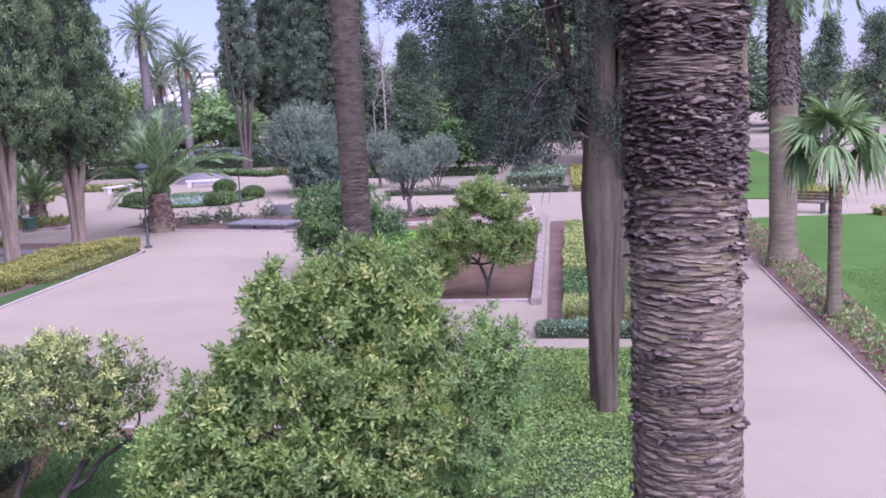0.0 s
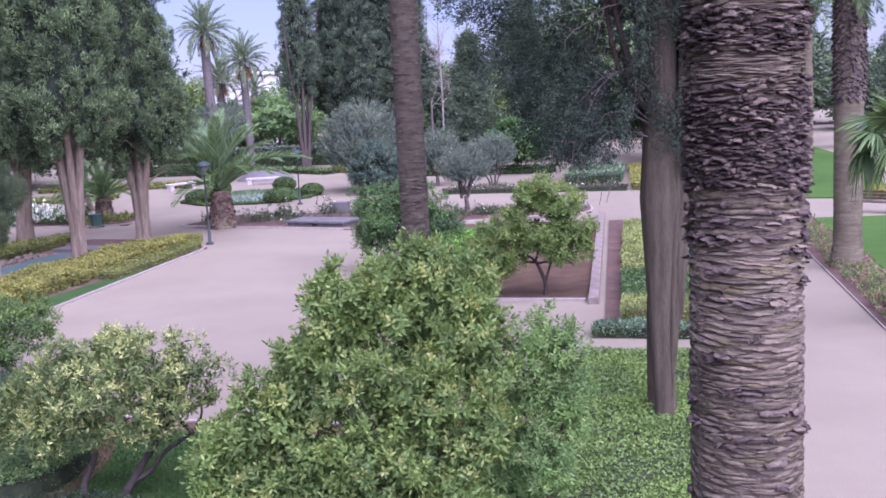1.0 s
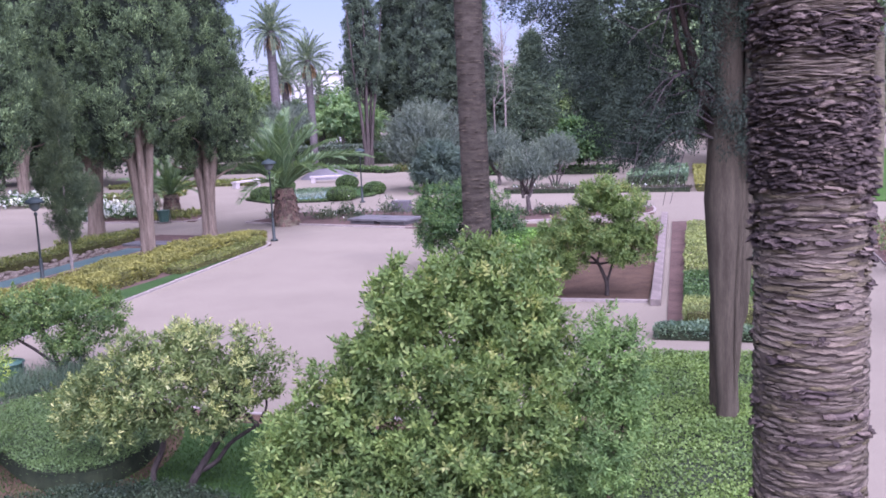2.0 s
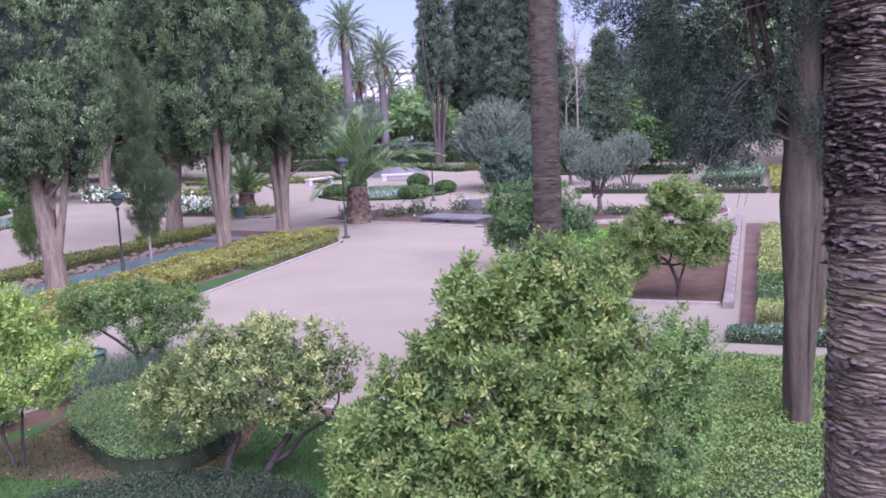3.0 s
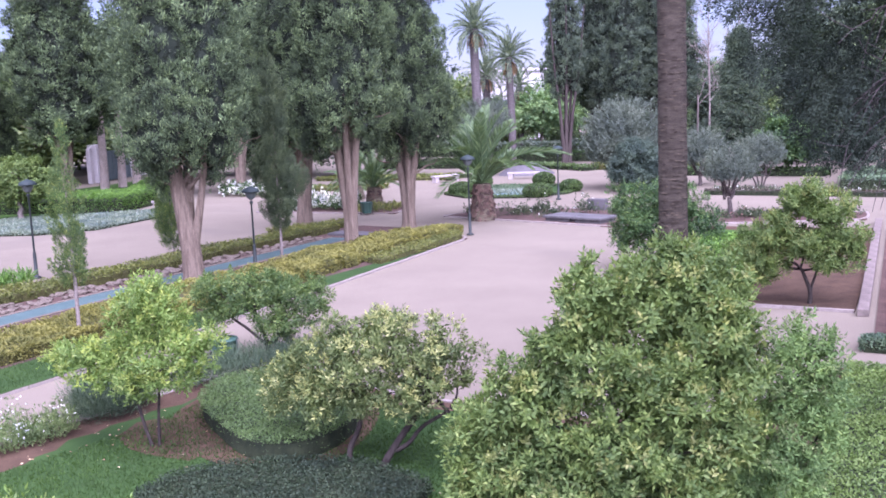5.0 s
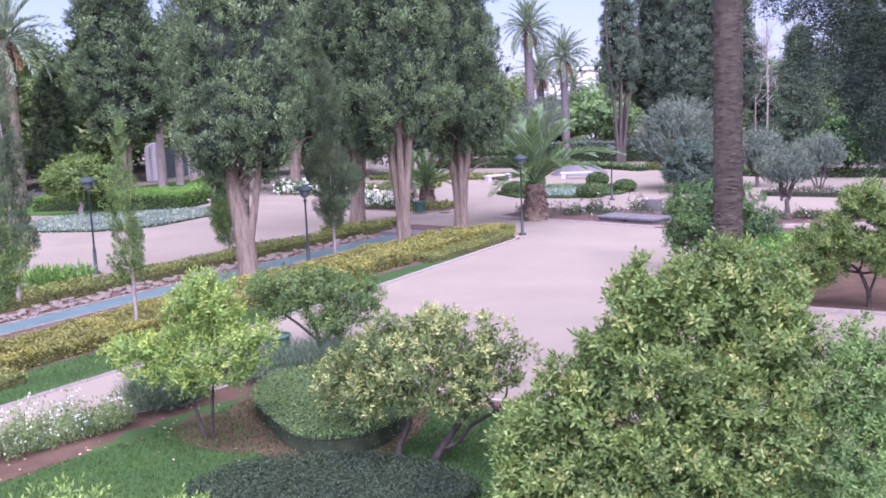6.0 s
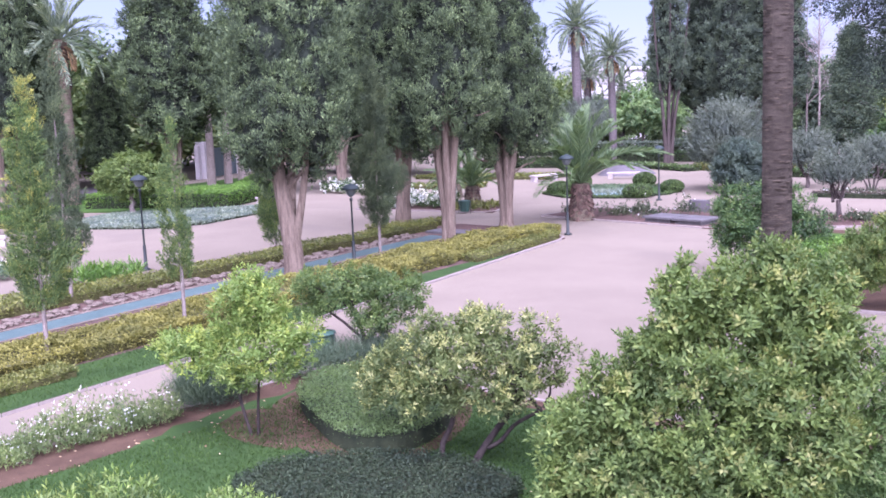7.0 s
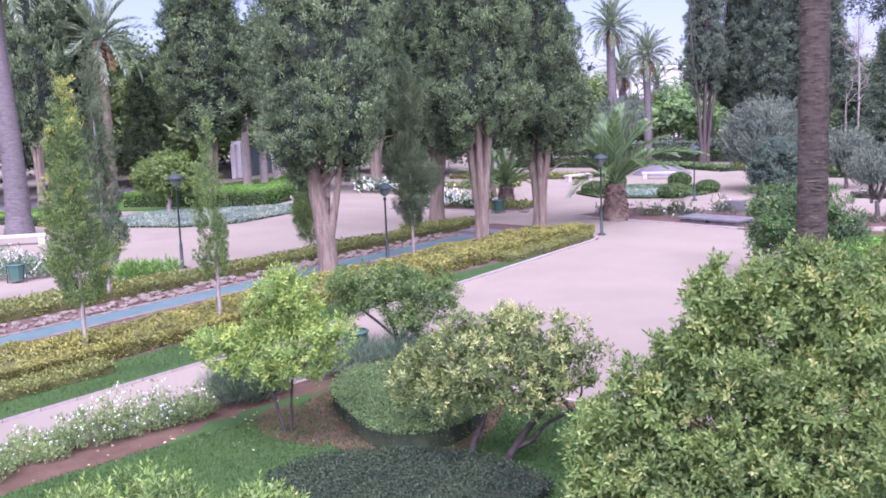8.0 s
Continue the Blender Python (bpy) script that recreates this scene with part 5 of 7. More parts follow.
# slender young cypresses by the canal
def young_cypress(x, y, low, height, radius, seed, label, tip=None, mat=None, fill=0.8):
    r = np.random.default_rng(seed)
    top = thing("young_cypress", label, "tree", "young cypresses", (x, y, 0))
    part("trunk", np_mesh("young_trunk", *tube([(0, 0, -0.05), (0.02, 0, low), (0, 0, height * 0.7)], [0.06, 0.05, 0.02], 8, r, 0.05), True), M_BARK_GREY, top)
    n = 5200
    f = r.uniform(0, 1, n) ** 1.15
    prof = np.clip(np.minimum(1, (f + 0.06) / 0.24) ** 0.7 * (1 - f) ** 0.62 * 1.12, 0.06, 1)
    th = r.uniform(0, 6.283, n)
    z = low + f * (height - low - 0.2)
    ring = np.stack([np.cos(th), np.sin(th), z * 1.3], 1)
    rr = radius * prof * (0.95 + 0.6 * waves(ring * 1.5, seed, 1.6) + 0.5 * waves(ring * 3, seed + 1, 2)) * (1 - 0.6 * r.uniform(0, 1, n) ** 2)
    p = np.stack([rr * np.cos(th), rr * np.sin(th), z], 1)
    pick = spaced(p, 0.19)
    pick = pick[r.uniform(size=len(pick)) < fill]
    p, th, f = p[pick], th[pick], f[pick]
    n, k = len(p), 5
    side = np.stack([np.cos(th), np.sin(th), np.zeros(n)], 1)
    out = unit(side * 0.5 + [0, 0, 1.0] + r.normal(size=(n, 3)) * 0.28)
    reach = r.uniform(0.10, 0.34, (n, 1, 1)) * (0.7 + 0.5 * radius)
    q = (p[:, None] + out[:, None] * reach * np.linspace(-0.3, 1, k)[None, :, None] + r.normal(size=(n, k, 3)) * 0.035).reshape(-1, 3)
    size = (r.uniform(0.05, 0.10, (n, 1)) * np.linspace(1.25, 0.55, k)[None] * (0.6 + 0.7 * radius)).reshape(-1)
    out, lean = np.repeat(out, k, 0), unit(np.repeat(side, k, 0) + [0, 0, 0.6])
    gold = np.repeat(f + r.normal(size=n) * 0.07 > (tip or 2), k) | np.repeat(r.uniform(size=n) < (0.05 if tip else 0), k)
    part("crown", np_mesh("young_crown", *tufts_of(q[~gold], out[~gold], size[~gold], 20, 0.08, r, 0.22, 2.2, lean[~gold])), mat or L_CYP_YOUNG, top)
    if tip:
        part("crown_tip", np_mesh("young_tip", *tufts_of(q[gold], out[gold], size[gold] * 0.85, 14, 0.07, r, 0.25, 2.4, lean[gold])), L_GOLD, top, "golden yellow tip")
    return top


young_cypress(-17.95, 16.3, 1.35, 6.75, 0.50, 61, "slender young cypress with a golden tip", 0.86, fill=1.0)
young_cypress(-17.1, 20.26, 1.35, 5.6, 0.34, 62, "thin ragged young cypress among the golden hedge", fill=0.6)
young_cypress(-22.85, 22.0, 1.2, 8.2, 0.5, 63, "slim tall young cypress beyond the canal", mat=L_CYP_DARK, fill=0.6)
young_cypress(-17.6, 32.4, 1.3, 7.6, 0.62, 64, "dark young cypress leaning by the canal", mat=L_CYP_DARK, fill=0.9)
young_cypress(-21.9, 31.8, 0.6, 4.6, 0.45, 65, "small dark cypress behind the forked trunk")


# near cypress on the ground cover, with dead branches under a hanging crown
def near_cypress(x, y):
    r = np.random.default_rng(71)
    top = thing("cypress_tree", "near cypress with smooth grey-brown trunk and dead twigs", "tree", "", (x, y, 0))
    sets = [tube([(0, 0, -0.1), (0.0, 0, 0.5), (-0.03, 0, 1.5), (-0.04, 0, 2.6), (-0.02, 0, 3.8), (0.05, 0.1, 5.5), (0.1, 0.1, 10)], [0.215, 0.18, 0.205, 0.255, 0.34, 0.27, 0.14], 16, r, 0.07),
            tube([(0.16, 0.0, 2.3), (0.27, 0.0, 3.2), (0.36, 0.0, 4.2), (0.62, 0, 6.5)], [0.05, 0.13, 0.14, 0.1], 10, r, 0.08),
            tube([(-0.12, 0.5, -0.1), (-0.12, 0.45, 1.5), (-0.08, 0.35, 3.0), (0.0, 0.3, 5)], [0.11, 0.10, 0.11, 0.12], 10, r, 0.08)]
    for k in range(9):
        a = r.uniform(-0.8, 1.7)
        e = np.array([math.cos(a) * 0.6, math.sin(a) * 0.4])
        sets.append(tube([(e[0] * 0.5, e[1] * 0.5, 3.1 + 0.1 * k), (e[0] * 0.75, e[1] * 0.75, 4.4), (e[0] * 1.1, e[1] * 1.1, 5.8), (e[0] * 1.6, e[1] * 1.6, 8.0)], [0.05, 0.08, 0.07, 0.05], 7, r, 0.1))
    for k in range(3):
        sets.append(tube([(0.10 + 0.05 * k, -0.13, 0.3 + 0.7 * k), (0.13 + 0.06 * k, -0.17, 2.0), (0.2 + 0.07 * k, -0.2, 3.4), (0.3 + 0.09 * k, -0.16, 5.0), (0.4 + 0.1 * k, -0.1, 7.5)], [0.02, 0.06, 0.075, 0.07, 0.05], 8, r, 0.12))
    c, q, _ = join(*sets)
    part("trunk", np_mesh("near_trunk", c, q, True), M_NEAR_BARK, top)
    for k in range(5):
        a = 1.9 + 1.3 * k / 4
        e = np.array([math.cos(a), math.sin(a)])
        bend = r.normal(size=(4, 3)) * 0.11
        line = np.array([(e[0] * 0.05, e[1] * 0.1, 4.7 + 0.1 * k), (e[0] * 0.26 - 0.03, e[1] * 0.22, 5.5), (e[0] * 0.62, e[1] * 0.4, 6.0), (e[0] * 1.1, e[1] * 0.6, 8.2)]) + bend
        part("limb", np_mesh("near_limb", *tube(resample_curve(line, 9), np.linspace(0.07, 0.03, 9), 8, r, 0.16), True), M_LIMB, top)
    tw = []
    for k in range(17):
        z = r.uniform(4.7, 7.2)
        a = r.uniform(2.7, 3.9)
        ln = r.uniform(0.7, 1.7)
        out = np.array([math.cos(a), math.sin(a) * 0.8, 0])
        rise = r.uniform(0.25, 0.8)
        u = np.linspace(0, 1, 9)[:, None]
        pts = np.array([0, 0, z]) + out * ln * u + np.array([0, 0, 1.0]) * (rise * np.sin(u * 2.6) - 2.0 * rise * u ** 2.5) + np.array([-out[1], out[0], 0]) * r.uniform(-0.5, 0.5) * u ** 2 + np.cumsum(r.normal(size=(9, 3)) * 0.05, 0) * np.array([1, 1, 0.8])
        tw.append(tube(pts, np.linspace(0.022, 0.004, 9), 5, r, 0.0))
        for j in (5, 7):
            e = pts[j] + out * ln * 0.16 + r.normal(size=3) * 0.22 - [0, 0, 0.12]
            tw.append(tube(np.array([pts[j], (pts[j] + e) / 2 + r.normal(size=3) * 0.03, e]), [0.007, 0.005, 0.003], 4))
    c, q, _ = join(*tw)
    part("dead_twig", np_mesh("dead_twigs", c, q, True), M_DEAD, top, "bare grey dead twigs")
    # the lobe at z 9.6 is unseen, added to shade the limbs below
    lob = [(-1.45, 0.3, 5.5, 0.7, 0.9, 1.0), (-0.9, 0.9, 5.3, 0.8, 0.7, 0.7), (-1.9, 0.2, 7.6, 1.1, 1.2, 1.0), (-0.9, 0.6, 7.9, 1.5, 1.0, 1.3), (0.75, 0.5, 6.6, 0.6, 0.9, 1.3), (0.5, 0.25, 5.0, 0.42, 0.6, 0.9), (0.3, -0.1, 8.5, 1.8, 1.8, 1.5), (-1.3, 1.0, 5.0, 0.5, 0.5, 0.6), (-0.4, 1.3, 6.3, 1.3, 0.6, 1.4), (-0.1, 1.2, 5.4, 0.7, 0.5, 0.7), (0.45, -0.42, 5.2, 0.42, 0.25, 0.7), (0.1, -0.3, 7.5, 1.0, 0.4, 0.9), (0.0, -0.7, 9.6, 2.2, 1.5, 1.0), (-0.55, -0.35, 6.9, 0.35, 0.25, 0.5), (0.62, -0.35, 6.3, 0.35, 0.3, 0.7), (-2.1, 0.0, 6.4, 0.7, 0.8, 0.8), (-1.0, 1.0, 8.2, 1.2, 0.8, 1.2), (-0.3, -0.45, 6.5, 0.32, 0.2, 0.55), (0.3, -0.5, 7.1, 0.45, 0.25, 0.6), (-2.7, -0.1, 7.3, 0.7, 0.7, 0.55), (0.5, -0.3, 4.5, 0.26, 0.25, 0.4), (0.15, -0.42, 5.05, 0.3, 0.16, 0.5), (0.3, -0.4, 5.6, 0.35, 0.2, 0.4), (-0.25, -0.4, 5.9, 0.3, 0.2, 0.5), (-0.75, -0.1, 4.9, 0.42, 0.5, 0.55), (-1.15, 0.1, 4.75, 0.4, 0.5, 0.45)]
    lob = np.array(lob)
    e = r.integers(0, len(lob), 12000)
    d = unit(r.normal(size=(12000, 3)))
    p = lob[e, :3] + d * lob[e, 3:] * (1 - 0.7 * r.uniform(0, 1, (12000, 1)) ** 2)
    p = p[waves(p, 73, 2.2) > -0.3]
    p = p[spaced(p, 0.29)]
    hang = unit(np.concatenate([p[:, :2] * 0.25, np.full((len(p), 1), -0.8)], 1) + r.normal(size=p.shape) * 0.5)
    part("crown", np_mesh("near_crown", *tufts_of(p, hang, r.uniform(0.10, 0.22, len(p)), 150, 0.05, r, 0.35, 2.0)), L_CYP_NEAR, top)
    return top


near_cypress(2.42, 16.0)

# olives, cedar and distant trees
def olive(x, y, s, h, seed, label, low=1.0, stems=1):
    """Silvery olive: flat-domed crown of upswept feathery sprays over bare stems."""
    r = np.random.default_rng(seed)
    top = thing("olive_tree", label, "tree", "olive trees", (x, y, 0))
    half = h - low
    sets, fork = [], np.array([0.0, 0.0, low * 0.55])
    for k in range(stems):
        a = 6.283 * k / stems + 0.4
        e = 0.14 * s * (stems > 1)
        foot = np.array([e * math.cos(a), e * math.sin(a), -0.05])
        rad = 0.12 if stems == 1 else 0.06
        tip = fork + np.array([2.2 * e * math.cos(a), 2.2 * e * math.sin(a), 0.1])
        sets.append(tube(resample_curve(np.array([foot, foot * 1.2 + [0.05, 0, low * 0.3], tip]), 7), np.linspace(rad, rad * 0.7, 7), 8, r, 0.1))
        for j in range(7 if stems == 1 else 3):
            b = a + 6.283 * j / 7 + r.uniform(-0.3, 0.3)
            q = s * r.uniform(0.45, 0.7)
            sets.append(branch(tip, (q * math.cos(b), q * math.sin(b), low + half * r.uniform(0.15, 0.45)), rad * 0.6, rad * 0.2, r, 0.2, 6))
    c, q, _ = join(*sets)
    part("trunk", np_mesh("olive_trunk", c, q, True), M_BARK_DARK, top)
    n = int(440 * s ** 1.6)
    a, f = r.uniform(0, 6.283, n), r.uniform(0, 1, n) ** 0.55
    dome = np.sqrt(np.clip(1 - f ** 2, 0, 1))
    side = np.stack([np.cos(a), np.sin(a), np.zeros(n)], 1)
    p = side * (f * s * 0.86)[:, None]
    p[:, 2] = low + half * (0.02 + 0.12 * f + (0.22 + 0.6 * dome) * r.uniform(0, 1, n) ** 0.9)
    p = p + (side * 0.35 + [0, 0, 0.3]) * (0.16 * s * waves(p, seed, 2.0 / s ** 0.5))[:, None]
    way = unit(side * (0.15 + 0.55 * f)[:, None] + [0, 0, 0.85] + r.normal(size=(n, 3)) * 0.28)
    ln = 0.42 * s ** 0.6 * r.uniform(0.6, 1.35, (n, 1, 1))
    k = 26
    u = np.linspace(-0.35, 1, k)[None, :, None]
    base = p[:, None] + way[:, None] * u * ln + [0, 0, -0.12] * np.clip(u, 0, 1) ** 2 * ln
    turn = unit(np.cross(way[:, None], r.normal(size=(n, k, 3))))
    lv = (way[:, None] * 0.8 + turn * 0.7).reshape(-1, 3)
    base = base.reshape(-1, 3)
    size = 0.10 * s ** 0.4 * r.uniform(0.7, 1.3, len(base))
    pale = np.repeat(r.uniform(size=n) < 0.3, k)
    old = leaf_set(base[~pale], lv[~pale], size[~pale], size[~pale] * 0.26, r, 0.2, turn.reshape(-1, 3)[~pale] + [0, 0, 0.4])
    new_ = leaf_set(base[pale], lv[pale], size[pale], size[pale] * 0.26, r, 0.2, turn.reshape(-1, 3)[pale] + [0, 0, 0.4])
    c, q, ix = join(old, new_)
    part("crown", np_mesh("olive_crown", c, q, False, [L_OLIVE, L_OLIVE_PALE], ix), None, top)


L_OLIVE_PALE = foliage("pale_olive_leaves", (0.089, 0.113, 0.089), (0.126, 0.152, 0.122), (0.170, 0.196, 0.159), 0.2, 0.7, 0.7)
M_BARK_DARK = surface("dark_tree_bark", (0.040, 0.033, 0.029), (0.11, 0.092, 0.080), 4, 30, 0.95, 0.7, (3, 3, 1))
olive(-8.9, 60.8, 2.5, 5.8, 81, "broad silvery olive tree by the gravel", 0.9)
olive(-2.05, 45.6, 1.2, 3.2, 82, "small silvery olive tree in the rose bed", 1.5)
olive(-1.0, 59.5, 1.4, 3.2, 83, "small multi-stemmed olive tree beyond the path", 1.1, 4)
olive(-21.0, 72.0, 2.0, 6.0, 84, "tall silvery olive behind the palm", 2.5)
olive(-4.5, 61.5, 1.5, 3.6, 85, "silvery olive tree beyond the path", 1.1)
olive(4.2, 61.0, 1.4, 3.5, 86, "silvery olive tree by the far bed", 1.0)


def conifer(x, y, h, low, rad, seed, label, tilt=0.0, limbs=6, mat=None):
    """Cedar-like tree: tiers of spreading limbs with hanging needle sprays, tapering to the top."""
    r = np.random.default_rng(seed)
    top = thing("conifer", label, "tree", "conifers", (x, y, 0))
    sets, p, o = [tube([(0, 0, -0.1), (0.05, 0, h * 0.5), (tilt, 0, h - 0.3)], [0.2, 0.14, 0.03], 9, r, 0.06)], [], []
    z = low
    while z < h:
        f = (z - low) / (h - low)
        reach = rad * (0.75 + 0.25 * min(1, f / 0.15)) * (1 - f) ** 0.75 + 0.15
        for k in range(limbs):
            a, ln = r.uniform(0, 6.283), reach * r.uniform(0.55, 1.1)
            d = np.array([math.cos(a), math.sin(a), 0])
            u = np.linspace(0, 1, 6)[:, None]
            line = np.array([tilt * f, 0, z]) + d * ln * u + np.array([0, 0, 1.0]) * (0.25 * ln * u - 0.38 * ln * u ** 2)
            sets.append(tube(line, np.linspace(0.035, 0.008, 6), 4))
            for w in np.arange(0.25, 1.01, 0.14):
                c = line[0] + (line[-1] - line[0]) * w + r.normal(size=3) * 0.16
                p.append(c), o.append(d * 0.5 + np.array([0, 0, -0.25]) + r.normal(size=3) * 0.3)
        z += 0.36
    c, q, _ = join(*sets)
    part("trunk", np_mesh("conifer_trunk", c, q, True), M_BARK_DARK, top)
    p, o = np.array(p), unit(np.array(o))
    part("crown", np_mesh("conifer_crown", *tufts_of(p, o, r.uniform(0.2, 0.36, len(p)), 34, 0.19, r, 0.3, 1.7)), mat or L_CEDAR, top)
    return top


conifer(-2.75, 72, 9.8, 2.0, 2.15, 94, "dark conical cedar beyond the olives", 0.2, 12)
conifer(1.9, 79, 12.5, 2.6, 2.5, 89, "dark dense conifer behind the cedar", -0.3, 11, L_CLIP)
conifer(24.8, 66, 9.5, 5.2, 1.2, 98, "dark ragged conifer beyond the far lawn", 0.4, 4)
conifer(28.6, 67, 9.4, 3.5, 2.2, 99, "dark spreading conifer at the far lawn edge", 0.0, 5)


def far_tree(x, y, s, h, seed, label, mat=L_FAR, low=None, leaf=0.55, name="tree"):
    lo = h * 0.25 if low is None else low
    c = (h + lo) / 2
    lobes = [(0, 0, c, s, s, (h - lo) / 2), (-s * 0.7, 0, c * 0.9, s * 0.7, s * 0.7, (h - lo) * 0.32), (s * 0.7, 0.3, c * 0.95, s * 0.7, s * 0.7, (h - lo) * 0.35), (0.2, -0.2, h - (h - lo) * 0.28, s * 0.6, s * 0.6, (h - lo) * 0.27)]
    return round_tree(name, label, (x, y, 0), lobes, [((0, 0, 0), (0, 0, lo + 0.3), 0.16)], mat, M_BARK_GREY, 1400 if leaf > 0.5 else 2600, 9, leaf * 0.72, seed, "background trees", 0.15, 0.4, "tree", 0.5)


def bare_tree(x, y, h, seed, label):
    """Leafless tree: upright limbs dividing into fine twigs."""
    r = np.random.default_rng(seed)
    top = thing("bare_tree", label, "tree", "bare trees", (x, y, 0))
    trunk = np.array([(0, 0, -0.1), (0.1, 0, h * 0.4), (-0.1, 0.1, h * 0.75), (0.1, 0, h)])
    line = resample_curve(trunk, 12)
    part("trunk", np_mesh("bare_trunk", *tube(line, np.linspace(0.10, 0.02, 12), 7, r, 0.05), True), M_BARK_GREY, top)
    sets = []

    def grow(a, way, ln, rad, level):
        b = a + way * ln
        sets.append(tube(np.array([a, (a + b) / 2 + r.normal(size=3) * ln * 0.06, b]), [rad, rad * 0.75, rad * 0.5], 4))
        if level:
            for _ in range(3):
                grow(a + (b - a) * r.uniform(0.4, 1.0), unit(way + r.normal(size=3) * 0.5 + [0, 0, 0.15]), ln * r.uniform(0.5, 0.75), rad * 0.55, level - 1)

    for k in range(15):
        f = r.uniform(0.3, 0.95)
        a = 2.4 * k
        foot = np.array([np.interp(f * h, line[:, 2], line[:, i]) for i in range(3)])
        grow(foot, unit(np.array([math.cos(a), math.sin(a), 1.0])), h * 0.16 * (1.3 - f), 0.05 * (1.3 - f), 3)
    c, q, _ = join(*sets)
    tagged(part("twig", np_mesh("bare_twig", c, q), M_BARK_GREY, top), kind="stuff")
    return top


bare_tree(-5.4, 84, 14.0, 501, "leafless pale grey tree beside the cypress group")
bare_tree(-3.2, 88, 13.0, 502, "leafless thin tree behind the cedar")
bare_tree(-6.8, 90, 13.5, 503, "leafless tall tree near the dark cedar")
bare_tree(22.6, 84, 10.5, 504, "leafless pale tree beyond the lawn")

far_tree(-22.3, 97, 3.0, 6.2, 91, "bright green leafy tree before the white building", L_BRIGHT, 2.4, 0.42)
far_tree(-28.4, 99, 2.8, 5.6, 92, "green leafy tree behind the hedges", L_FAR, 2.2, 0.42)
far_tree(-40.9, 45.0, 1.6, 3.5, 93, "small round orange tree above the silver carpet", L_ORANGE, 1.1, 0.2)
far_tree(6.5, 80, 3.0, 12, 95, "dark tall conifer behind the beds", L_CEDAR, 3.5, 0.5)
far_tree(9.5, 66, 3.2, 12, 96, "dark tall conifer near the cross path", L_CYP, 3.0, 0.5)
far_tree(0.7, 68.3, 1.6, 3.6, 97, "bright green orange tree in the far bed", L_DARK, 1.0, 0.3)


# ---------------------------------------------------------------- palms
def frond_mesh(seed, length=2.6, pairs=38, leaflet=0.40, droop=1.0, width=0.046, mat=L_PALM):
    """A feather frond along +x from its foot, arching down at the tip."""
    r = np.random.default_rng(seed)
    u = np.linspace(0, 1, 10)
    sp = np.stack([length * u * (1 - 0.12 * droop * u), np.zeros(10), 0.10 * length * u - 0.42 * droop * length * u ** 2.4], 1)
    stem = tube(sp, np.linspace(0.035, 0.008, 10), 5)
    t = np.repeat(np.linspace(0.12, 0.99, pairs), 2)
    s = np.tile([1.0, -1.0], pairs)
    foot = np.stack([np.interp(t, u, sp[:, k]) for k in range(3)], 1)
    tang = unit(np.stack([np.interp(t, u, np.gradient(sp[:, k])) for k in range(3)], 1))
    out = np.stack([np.zeros_like(s), s, np.zeros_like(s)], 1)
    w = tang * 1.0 + out * 0.5 + np.array([0, 0, 0.25]) + r.normal(size=(len(t), 3)) * 0.08
    ln = leaflet * np.sin(np.pi * np.clip(t * 0.86 + 0.12, 0, 1)) ** 0.6 + 0.05
    lv = leaf_set(foot, w, ln, width, r, 0.12)
    c, q, _ = join(stem, lv)
    me = np_mesh("frond", c, q)
    me.materials.append(mat)
    return me


FRONDS = [frond_mesh(100 + k, pairs=62, leaflet=0.44, width=0.038, droop=d) for k, d in enumerate((0.55, 0.9, 1.25))]
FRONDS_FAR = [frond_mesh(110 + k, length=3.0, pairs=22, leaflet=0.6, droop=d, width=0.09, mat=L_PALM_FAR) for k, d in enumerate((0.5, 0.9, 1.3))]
FRONDS_DRY = [frond_mesh(120, length=1.8, pairs=18, leaflet=0.45, droop=1.2, width=0.08, mat=L_DRY)]


def set_fronds(top, x, y, z, n, size, rng, kinds, low=-25, high=78, dry=0):
    for k in range(n):
        f = (k + 0.5) / n
        el = high + (low - high) * f ** 0.9 + rng.uniform(-7, 7)
        m = Matrix.Translation((x, y, z)) @ Matrix.Rotation(k * 2.39996 + rng.uniform(-0.15, 0.15), 4, "Z") @ Matrix.Rotation(-radians(el), 4, "Y")
        m = m @ Matrix.Translation((0.10, 0, 0)) @ Matrix.Rotation(rng.uniform(-0.5, 0.5), 4, "X") @ Matrix.Scale(size * rng.uniform(0.85, 1.1), 4)
        part("frond", kinds[min(len(kinds) - 1, int(f * len(kinds)))], None, top, at=m)
    for k in range(dry):
        m = Matrix.Translation((x, y, z - 0.25)) @ Matrix.Rotation(k * 2.4, 4, "Z") @ Matrix.Rotation(radians(rng.uniform(35, 70)), 4, "Y") @ Matrix.Scale(size * 0.9, 4)
        part("frond", FRONDS_DRY[0], None, top, "dry brown hanging frond", at=m)


def ringed_trunk(height, r0, r1, seed, ring=0.11, rough=0.05, bulge=0.0, sway=1.0):
    """Palm trunk with uneven rings of old leaf scars."""
    r = np.random.default_rng(seed)
    n = int(height / (ring / 2))
    z = np.linspace(-0.1, height, n)
    rad = r0 + (r1 - r0) * (z / height) + bulge * np.exp(-(z / 0.6) ** 2)
    rad = rad * (1 + np.where(np.arange(n) % 2 == 0, rough, -rough) * r.uniform(0.5, 1.2, n))
    pts = np.stack([0.05 * sway * np.sin(z * 0.5), 0.04 * sway * np.sin(z * 0.4 + 1), z], 1)
    return np_mesh("palm_trunk", *tube(pts, rad, 18, r, 0.03), False)


